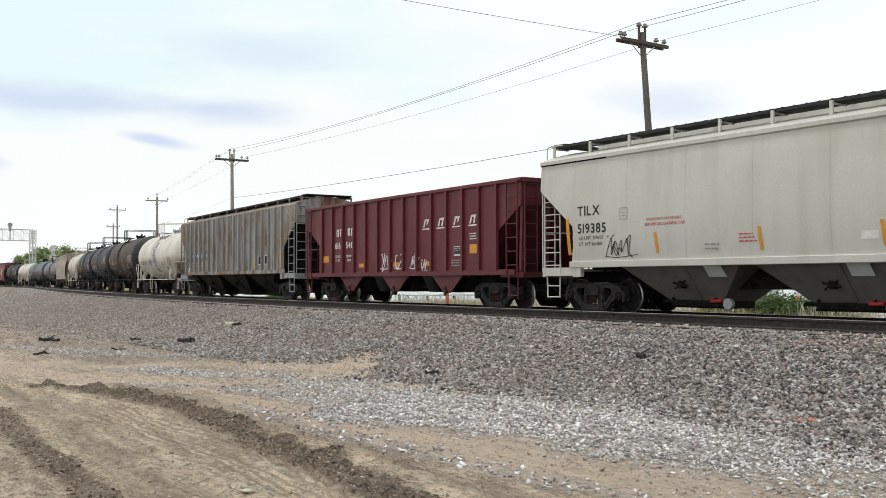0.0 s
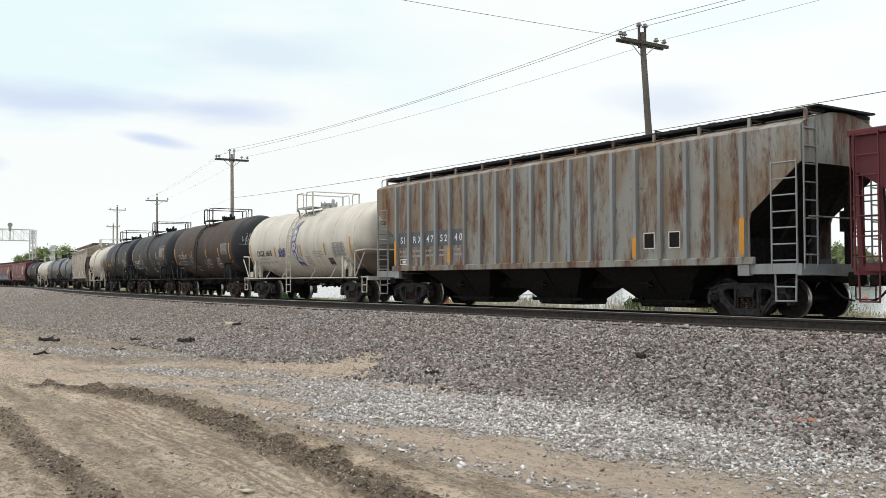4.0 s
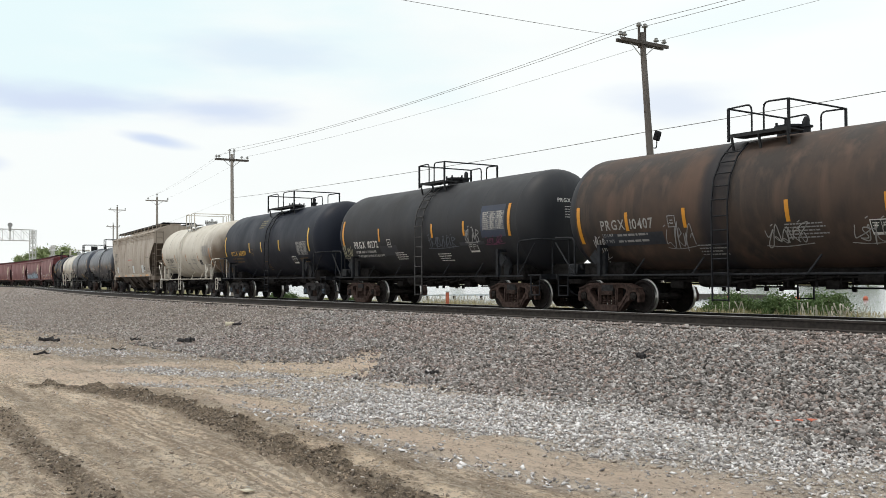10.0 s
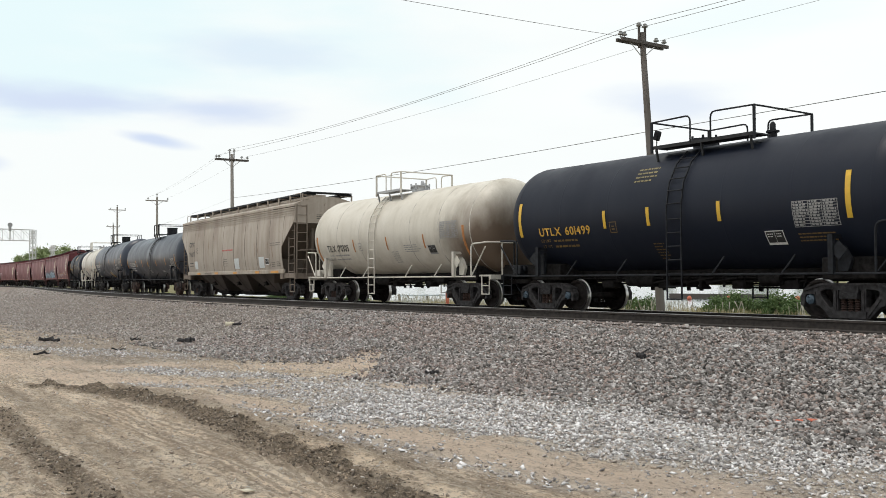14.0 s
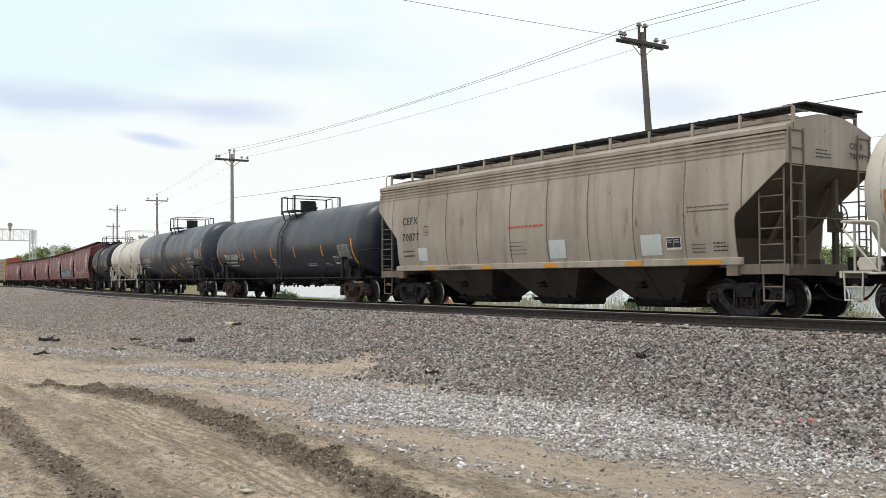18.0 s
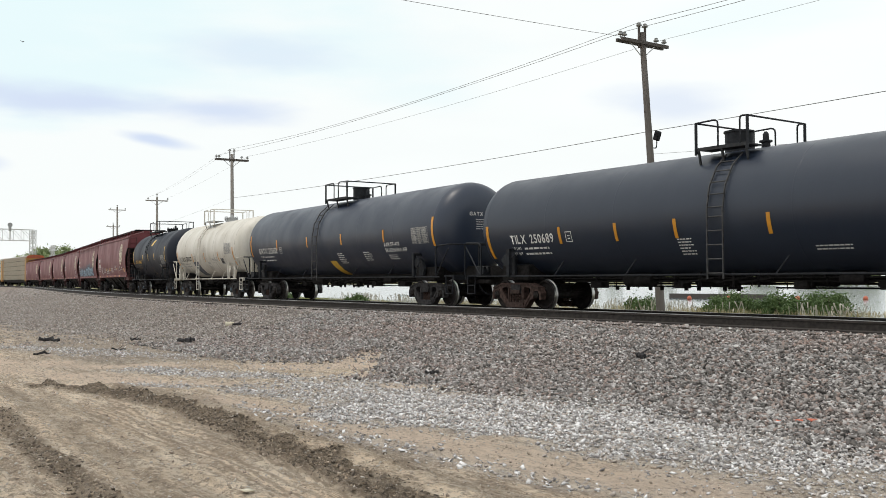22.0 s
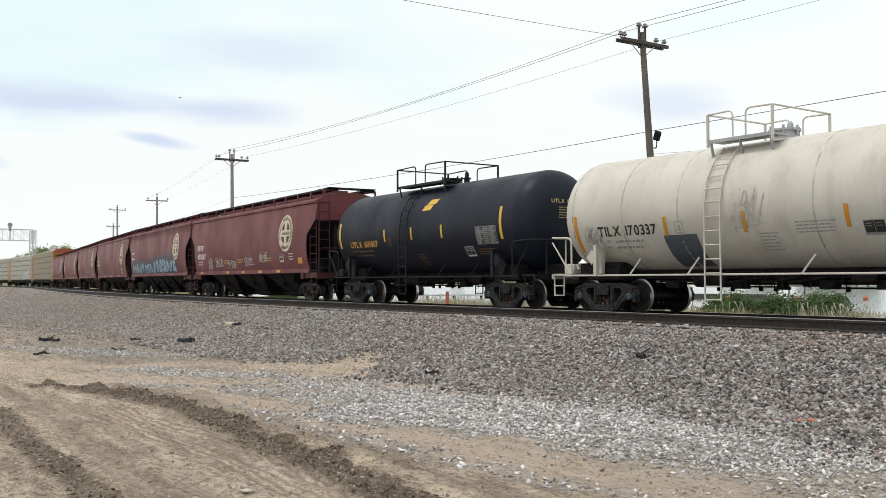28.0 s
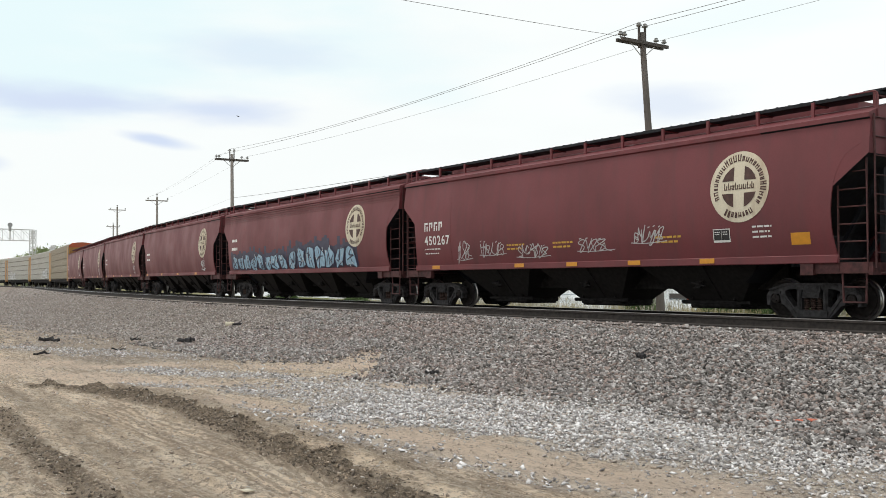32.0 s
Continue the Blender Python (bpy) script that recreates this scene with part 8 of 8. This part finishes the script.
FLUFF = leaf_mat("pale_seed_heads", (0.42, 0.40, 0.34), (0.56, 0.54, 0.48), (0.35, 0.33, 0.26))
BARK = plain("grey_bark", (0.10, 0.08, 0.06), 0.9)


def raw_mesh(name, co, faces, mat):
    co, faces = np.asarray(co, np.float32), np.asarray(faces, np.int32)
    k = faces.shape[1]
    me = bpy.data.meshes.new(name)
    me.vertices.add(len(co))
    me.vertices.foreach_set("co", co.ravel())
    me.loops.add(faces.size)
    me.loops.foreach_set("vertex_index", faces.ravel())
    me.polygons.add(len(faces))
    me.polygons.foreach_set("loop_start", np.arange(0, faces.size, k, dtype=np.int32))
    me.update(calc_edges=True)
    me.materials.append(mat)
    return me


def leaves(centres, size, r):
    """A small folded leaf at every centre."""
    k = len(centres)
    u = r.normal(size=(k, 3))
    u /= np.linalg.norm(u, axis=1)[:, None]
    w = np.cross(u, r.normal(size=(k, 3)))
    w /= np.linalg.norm(w, axis=1)[:, None]
    sz = size * (0.6 + 0.8 * r.rand(k, 1))
    a, b, c, d = centres - u * sz, centres + w * sz * 0.55, centres + u * sz, centres - w * sz * 0.55
    co = np.stack([a, b, c, d], 1).reshape(-1, 3)
    return co, np.arange(4 * k).reshape(-1, 4)


def bush(x, y, wide, high, seed, count=2600, leaf=0.05, mat=None, label="leafy green bush beside the water"):
    r = np.random.RandomState(seed)
    z = ground_z(np.array([x]), np.array([y]), False)[0]
    ob = thing("bush", label, "bush", "bushes beyond the track")
    ob.matrix_basis = Matrix.Translation((x, y, z))
    bm = bmesh.new()
    tips = []
    for k in range(9):
        a = r.rand() * 6.28
        tip = Vector((math.cos(a) * wide * 0.42 * r.rand(), math.sin(a) * wide * 0.42 * r.rand(), high * (0.55 + 0.4 * r.rand())))
        rod(bm, (0.1 * math.cos(a), 0.1 * math.sin(a), 0), tip, 0.03, 5, 0.008)
        tips.append(tip)
    part("stems", bm, BARK, ob)
    cl = []
    for k in range(26):
        a, q = r.rand() * 6.28, r.rand() ** 0.6
        h = high * (0.25 + 0.65 * r.rand()) * (1 - 0.45 * q * q)
        cl.append((math.cos(a) * wide * 0.5 * q, math.sin(a) * wide * 0.5 * q, h, (0.14 + 0.16 * r.rand()) * high))
    cl = np.array(cl)
    i = r.randint(0, len(cl), count)
    c = cl[i, :3] + r.normal(size=(count, 3)) * cl[i, 3:4] * 0.6
    c[:, 2] = np.abs(c[:, 2])
    co, f = leaves(c, leaf, r)
    part("foliage", raw_mesh("foliage", co, f, mat or LEAF), None, ob)
    return ob


for x, y, w, h, s in ((-32.6, 41.6, 2.2, 1.25, 1), (-31.2, 41.2, 2.2, 1.35, 2), (-29.8, 41.6, 2.3, 1.45, 3), (-28.3, 41.2, 2.4, 1.4, 4), (-27.0, 41.6, 2.2, 1.45, 5), (-25.7, 41.2, 2.0, 1.35, 6),
                      (-37.6, 41.0, 1.7, 1.0, 7), (-70.0, 34.5, 2.6, 1.1, 8), (-61.0, 36.0, 1.8, 0.9, 9), (-41.8, 46.3, 0.7, 1.35, 10)):
    bush(x, y, w, h, s, 5200, 0.055)


def blades(name, count, s0, s1, n0, n1, high, wide, seed, mat, label, head=0.0, patchy=0.0):
    r = np.random.RandomState(seed)
    s, n = s0 + (s1 - s0) * r.rand(count), n0 + (n1 - n0) * r.rand(count)
    x, y, h = np.interp(s, _S, _X), np.interp(s, _S, _Y), np.interp(s, _S, _H)
    x, y = x - n * np.sin(h), y + n * np.cos(h)
    if patchy:
        ok = vnoise(x, y, seed + 50, 2.5) > patchy
        x, y = x[ok], y[ok]
    k = len(x)
    z = ground_z(x, y, False) - 0.02
    a, ln = r.rand(k) * 6.28, high * (0.45 + 0.65 * r.rand(k))
    lx, ly = r.normal(size=k) * 0.22 * ln, r.normal(size=k) * 0.22 * ln
    dx, dy = np.cos(a) * wide, np.sin(a) * wide
    p = [np.stack(v, 1) for v in ((x - dx, y - dy, z), (x + dx, y + dy, z), (x + lx * 0.4 + dx * 0.7, y + ly * 0.4 + dy * 0.7, z + ln * 0.6), (x + lx + dx * (0.1 + head), y + ly + dy * (0.1 + head), z + ln),
                                  (x + lx - dx * (0.1 + head), y + ly - dy * (0.1 + head), z + ln), (x + lx * 0.4 - dx * 0.7, y + ly * 0.4 - dy * 0.7, z + ln * 0.6))]
    co = np.stack(p, 1).reshape(-1, 3)
    b = np.arange(k)[:, None] * 6
    f = np.concatenate([b + [0, 1, 2, 5], b + [5, 2, 3, 4]])
    tagged(new(name, raw_mesh(name, co, f, mat)), label, "grass", kind="stuff")


blades("green_grass", 60000, -110, 14, 4.2, 26, 0.34, 0.012, 61, GRASS, "rough green grass between the railway and the lake")
blades("dry_grass", 30000, -70, 12, 15, 26, 0.6, 0.013, 62, STRAW, "dry straw-coloured grass along the lake edge", 0.6, 0.6)
blades("seed_heads", 9000, -75, -8, 16, 26, 0.95, 0.014, 63, FLUFF, "pale fluffy seed heads of lakeside weeds", 2.0, 0.62)
blades("far_grass", 9000, -330, -100, 3.5, 14, 0.5, 0.02, 64, GRASS, "rough grass beside the far part of the line")


@lru_cache(None)
def tree_meshes(seed, high):
    r = np.random.RandomState(seed)
    bm = bmesh.new()
    rod(bm, (0, 0, -0.2), (0.1, 0.1, high * 0.45), high * 0.03, 8, high * 0.018)
    cl = []
    for k in range(11):
        a, f = k * 2.4 + r.rand(), 0.25 + 0.4 * r.rand()
        tip = Vector((math.cos(a) * high * (0.18 + 0.22 * r.rand()), math.sin(a) * high * (0.18 + 0.22 * r.rand()), high * (f + 0.18 + 0.2 * r.rand())))
        rod(bm, (0.05, 0.05, high * f * 0.7), tip, high * 0.012, 5, high * 0.004)
        cl.append((*tip, high * (0.10 + 0.05 * r.rand())))
    for k in range(26):
        a, q = r.rand() * 6.28, r.rand() ** 0.5
        cl.append((math.cos(a) * high * 0.34 * q, math.sin(a) * high * 0.34 * q, high * (0.22 + 0.66 * r.rand() * (1 - 0.4 * q)), high * (0.10 + 0.07 * r.rand())))
    wood = mesh_of(bm, BARK, 40, "trunk")
    cl = np.array(cl)
    n = 20000
    i = r.randint(0, len(cl), n)
    c = cl[i, :3] + r.normal(size=(n, 3)) * cl[i, 3:4] * 0.52
    co, f = leaves(c, high * 0.026, r)
    return wood, raw_mesh("crown", co, f, TREE_LEAF)


def tree(x, y, high, kind, base=None):
    ob = thing("tree", "distant broad green tree with an uneven crown", "tree", "distant trees")
    wood, crown = tree_meshes(kind, 10.0)
    z = ground_z(np.array([x]), np.array([y]), False)[0] if base is None else base
    k = high / 10
    ob.matrix_basis = Matrix.Translation((x, y, z)) @ Matrix.Rotation(x * 1.3, 4, "Z") @ Matrix.Diagonal((k, k, k, 1))
    part("trunk", wood, None, ob)
    part("crown", crown, None, ob)


for k, (dx, dy, h) in enumerate(((-3.5, -3.5, 7.8), (-2.0, -1.5, 8.8), (-0.5, 0.3, 9.4), (1.0, 1.6, 9.6), (2.2, 2.6, 9.0), (-1.0, 4, 9.8))):
    tree(-243 + dx, 56.6 + dy, h, 1 + k % 3)
for k in range(16):
    p = Vector((-760 + 36.0 * k + (k * 37 % 17), 520 + (k * 53 % 37)))
    tree(p.x, p.y, 11 + (k * 29 % 6) + (7 if k > 9 else 0), 1 + k % 3)
for k in range(11):
    tree(-322 + 11.5 * k + (k * 7 % 5), 452 + (k * 19 % 23), 15 + (k * 31 % 7), 1 + k % 3)


# ---- signal bridge over the far tracks ----
def signal_bridge():
    ob = thing("signal_bridge", "galvanised lattice signal bridge over the tracks", "signal bridge")
    base = Vector((-202.0, 44.2, -0.9))
    ob.matrix_basis = Matrix.Translation(base)
    span = Vector((3.0, -20.0, 0))
    u = span.normalized()
    v = Vector((-u.y, u.x, 0))
    top, low = 12.1, 9.9
    for k in (0.0, 1.0):
        leg = span * k
        for a in (-0.75, 0.75):
            bm = bmesh.new()
            for b in (-0.35, 0.35):
                rod(bm, leg + v * a + u * b, leg + v * a + u * b + Vector((0, 0, top)), 0.08, 6)
            for i in range(12):
                z = i * top / 12
                rod(bm, leg + v * a - u * 0.35 + Vector((0, 0, z)), leg + v * a + u * 0.35 + Vector((0, 0, z + top / 12)), 0.06, 4)
                rod(bm, leg + v * a + u * 0.35 + Vector((0, 0, z)), leg + v * a - u * 0.35 + Vector((0, 0, z + top / 12)), 0.06, 4)
            part("lattice_leg", bm, M["galv"], ob)
    for z in (low, top):
        bm = bmesh.new()
        for a in (-0.75, 0.75):
            rod(bm, v * a + Vector((0, 0, z)), span + v * a + Vector((0, 0, z)), 0.06, 6)
        part("chord", bm, M["galv"], ob)
    bm = bmesh.new()
    for i in range(10):
        p, q = span * (i / 10), span * ((i + 1) / 10)
        for a in (-0.75, 0.75):
            rod(bm, p + v * a + Vector((0, 0, low)), p + v * a + Vector((0, 0, top)), 0.05, 4)
            rod(bm, p + v * a + Vector((0, 0, low)), q + v * a + Vector((0, 0, top)), 0.04, 4)
    part("web_bracing", bm, M["galv"], ob)
    bm = bmesh.new()
    q = span * 0.235 + v * 0.9 + Vector((0, 0, top + 0.2))
    rod(bm, q - Vector((0, 0, 2.2)), q + Vector((0, 0, 1.0)), 0.10, 6)
    part("signal_mast", bm, M["galv"], ob)
    bm = bmesh.new()
    lathe(bm, [(-0.1, 0.2), (-0.1, 0.45), (0.1, 0.45), (0.12, 0.2)], 16, "x", q + Vector((0, 0, 0.6)))
    rod(bm, q + Vector((0, 0, 0.2)), q + Vector((0, 0, -0.6)), 0.28, 8)
    part("signal_head", bm, M["insulator"], ob, "round grey signal head")


signal_bridge()


def relay_mast():
    ob = thing("relay_mast", "pale steel lattice mast with boxes beside the line", "mast")
    x, y = -212.5, 50.5
    ob.matrix_basis = Matrix.Translation((x, y, -1.0))
    for k in (-0.9, 0.9):
        bm = bmesh.new()
        for b in (-0.4, 0.4):
            rod(bm, (k + b, 0, 0), (k + b, 0, 9.6), 0.10, 6)
        for i in range(9):
            rod(bm, (k - 0.4, 0, i * 1.06), (k + 0.4, 0, i * 1.06 + 1.06), 0.06, 4)
        part("lattice_leg", bm, M["galv"], ob)
    for z in (6.6, 8.4):
        bm = bmesh.new()
        beam(bm, (-2.6, 0, z), (2.6, 0, z), 0.5, 0.10)
        for i in range(9):
            rod(bm, (-2.6 + i * 0.65, 0, z), (-2.6 + i * 0.65, 0, z + 0.9), 0.05, 4)
        rod(bm, (-2.6, 0, z + 0.9), (2.6, 0, z + 0.9), 0.06, 4)
        part("platform", bm, M["galv"], ob)


relay_mast()


# ---- things on the lake ----
def jetty():
    ob = thing("jetty", "long low jetty with a pale deck across the lake", "jetty")
    a, b = Vector((-112, 73, -1.72)), Vector((-103, 100, -1.72))
    ob.matrix_basis = Matrix.Translation(a)
    d = b - a
    bm = bmesh.new()
    beam(bm, (0, 0, 0.55), d + Vector((0, 0, 0.55)), 2.4, 0.22)
    part("deck", bm, M["patch_grey"], ob)
    for i in range(8):
        bm = bmesh.new()
        p = d * (i / 7)
        rod(bm, p - Vector((0, 0, 1.2)), p + Vector((0, 0, 0.7)), 0.2, 8)
        part("pile", bm, M["arm_wood"], ob)
    ob = thing("breakwater", "dark low timber breakwater in the lake", "breakwater")
    a, b = Vector((-93.5, 108.5, -1.72)), Vector((-79.0, 110.5, -1.72))
    ob.matrix_basis = Matrix.Translation(a)
    bm = bmesh.new()
    beam(bm, (0, 0, 0.2), b - a + Vector((0, 0, 0.2)), 1.2, 0.95)
    part("timber_wall", bm, M["arm_wood"], ob)


jetty()
BUOY = plain("faded_orange_plastic", (0.50, 0.13, 0.07), 0.6)
for x, y in ((-68.6, 117.4), (-81.6, 106.2), (-84.0, 101.0), (-75.0, 112.0)):
    bm = bmesh.new()
    lathe(bm, [(-0.3, 0.1), (-0.25, 0.25), (-0.05, 0.34), (0.15, 0.30), (0.3, 0.15), (0.36, 0.05)], 14, "z")
    ob = thing("buoy", "round faded orange marker buoy on the water", "buoy", "buoys on the lake", "", mesh_of(bm, BUOY, 50))
    ob.matrix_basis = Matrix.Translation((x, y, -1.55))


def marker_post(x, y, high):
    ob = thing("marker_post", "short weathered orange marker post in the grass", "marker post")
    ob.matrix_basis = Matrix.Translation((x, y, ground_z(np.array([x]), np.array([y]), False)[0]))
    bm = bmesh.new()
    box(bm, (0, 0, high / 2), (0.2, 0.2, high))
    bmesh.ops.bevel(bm, geom=bm.edges[:], offset=0.03, segments=1, affect="EDGES")
    part("post", bm, BUOY, ob)
    bm = bmesh.new()
    box(bm, (0, 0, high + 0.03), (0.26, 0.26, 0.06))
    part("cap", bm, M["galv"], ob)


marker_post(-54.8, 39.8, 1.15)


# ---- litter by the track ----
def log(x, y, length, r0, turn, seed):
    r = random.Random(seed)
    bm = bmesh.new()
    p = [Vector((length * (i / 5 - 0.5), 0.05 * r.uniform(-1, 1), r0 * 0.6 + 0.03 * r.uniform(-1, 1))) for i in range(6)]
    for a, b in zip(p, p[1:]):
        rod(bm, a, b, r0 * r.uniform(0.8, 1.1), 7, r0 * r.uniform(0.6, 1.0))
    rod(bm, p[2], p[2] + Vector((0.12, 0.14, 0.10)), r0 * 0.4, 5, r0 * 0.2)
    ob = thing("driftwood", "dark broken piece of wood lying on the gravel", "wood scrap", "wood scraps", "", mesh_of(bm, M["truck"], 50))
    z = ground_z(np.array([x]), np.array([y]))[0][0]
    ob.matrix_basis = Matrix.Translation((x, y, z + 0.025)) @ Matrix.Rotation(turn, 4, "Z")


for k, (x, y, n, r0, t) in enumerate(((-23.5, 8.85, 0.40, 0.08, 0.9), (-25.9, 6.1, 0.55, 0.05, 0.8), (-24.9, 8.0, 0.28, 0.022, 1.0), (-28.5, 8.5, 0.35, 0.022, 0.7), (-21.4, 4.9, 0.35, 0.025, 0.9), (-10.35, 11.26, 0.14, 0.045, 0.4), (-12.81, 8.99, 0.22, 0.03, 0.9), (-26.15, 11.4, 0.30, 0.04, 0.9), (-21.7, 6.6, 0.3, 0.02, 1.1))):
    log(x, y, n, r0, t, k)


def near_stone(name, x, y, size, mat, label, category, flat=0.5):
    r = np.random.RandomState(int(abs(x * 10)))
    me = raw_mesh(name, ICO_V * (0.6 + 0.6 * r.rand(8, 1)) * size * np.array([1.3, 1.0, flat]), ICO_F, mat)
    ob = thing(name, label, category, "", "", me)
    ob.matrix_basis = Matrix.Translation((x, y, ground_z(np.array([x]), np.array([y]))[0][0] + size * 0.35))


PAINTED = plain("orange_marking_paint", (0.55, 0.14, 0.08), 0.7)
for x, y in ((-6.25, 9.17), (-6.18, 9.28), (-6.34, 9.08), (-6.12, 9.38)):
    near_stone("painted_stone", x, y, 0.05, PAINTED, "ballast stone sprayed with faded orange paint", "stone", 0.35)
near_stone("scrap", -6.52, 2.92, 0.06, M["cream_mark"], "pale yellow crumpled scrap on the dirt", "litter", 0.12)
near_stone("stone", -26.5, 11.3, 0.13, M["cream_mark"], "pale stone on the ballast", "stone", 0.7)


# ---- birds ----
def bird(name_label):
    ob = thing("bird", name_label, "bird", "birds in the sky")
    bm = bmesh.new()
    lathe(bm, [(-0.09, 0.005), (-0.04, 0.022), (0.04, 0.027), (0.08, 0.014), (0.09, 0.005)], 8, "x")
    part("body", bm, M["black_mark"], ob)
    for y in (-1, 1):
        bm = bmesh.new()
        v = [bm.verts.new(p) for p in ((0.036, 0, 0), (0.018, y * 0.19, 0.045), (-0.027, y * 0.18, 0.045), (-0.036, 0, 0), (0.01, 0, 0.01))]
        bm.faces.new(v[:4])
        bm.faces.new((v[0], v[4], v[1]))
        bm.faces.new((v[4], v[3], v[2], v[1]))
        part("wing", bm, M["black_mark"], ob)
    return ob


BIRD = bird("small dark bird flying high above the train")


# ---- motion: every car follows the line of the track, every wheelset rolls ----
def car_pose(mid, tr, t):
    s = mid + gone(t)
    a, b = on_track(s - tr), on_track(s + tr)
    d = b - a
    return Matrix.Translation((a + b) / 2) @ Matrix.Rotation(math.atan2(d.y, d.x), 4, "Z")


def motions():
    for car, mid, tr in TRAIN:
        walk(car, [(k * 0.5, car_pose(mid, tr, k * 0.5)) for k in range(65)])
    for w, x in WHEELS:
        walk(w, [(k / 10, pose(x, 0, WR, 0, math.degrees(gone(k / 10) / WR), 0)) for k in range(321)])

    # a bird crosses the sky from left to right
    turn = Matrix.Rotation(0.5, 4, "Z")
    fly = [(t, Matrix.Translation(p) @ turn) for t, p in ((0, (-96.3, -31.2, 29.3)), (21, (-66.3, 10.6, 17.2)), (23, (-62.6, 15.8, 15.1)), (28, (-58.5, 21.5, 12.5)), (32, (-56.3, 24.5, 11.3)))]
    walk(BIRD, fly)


motions()
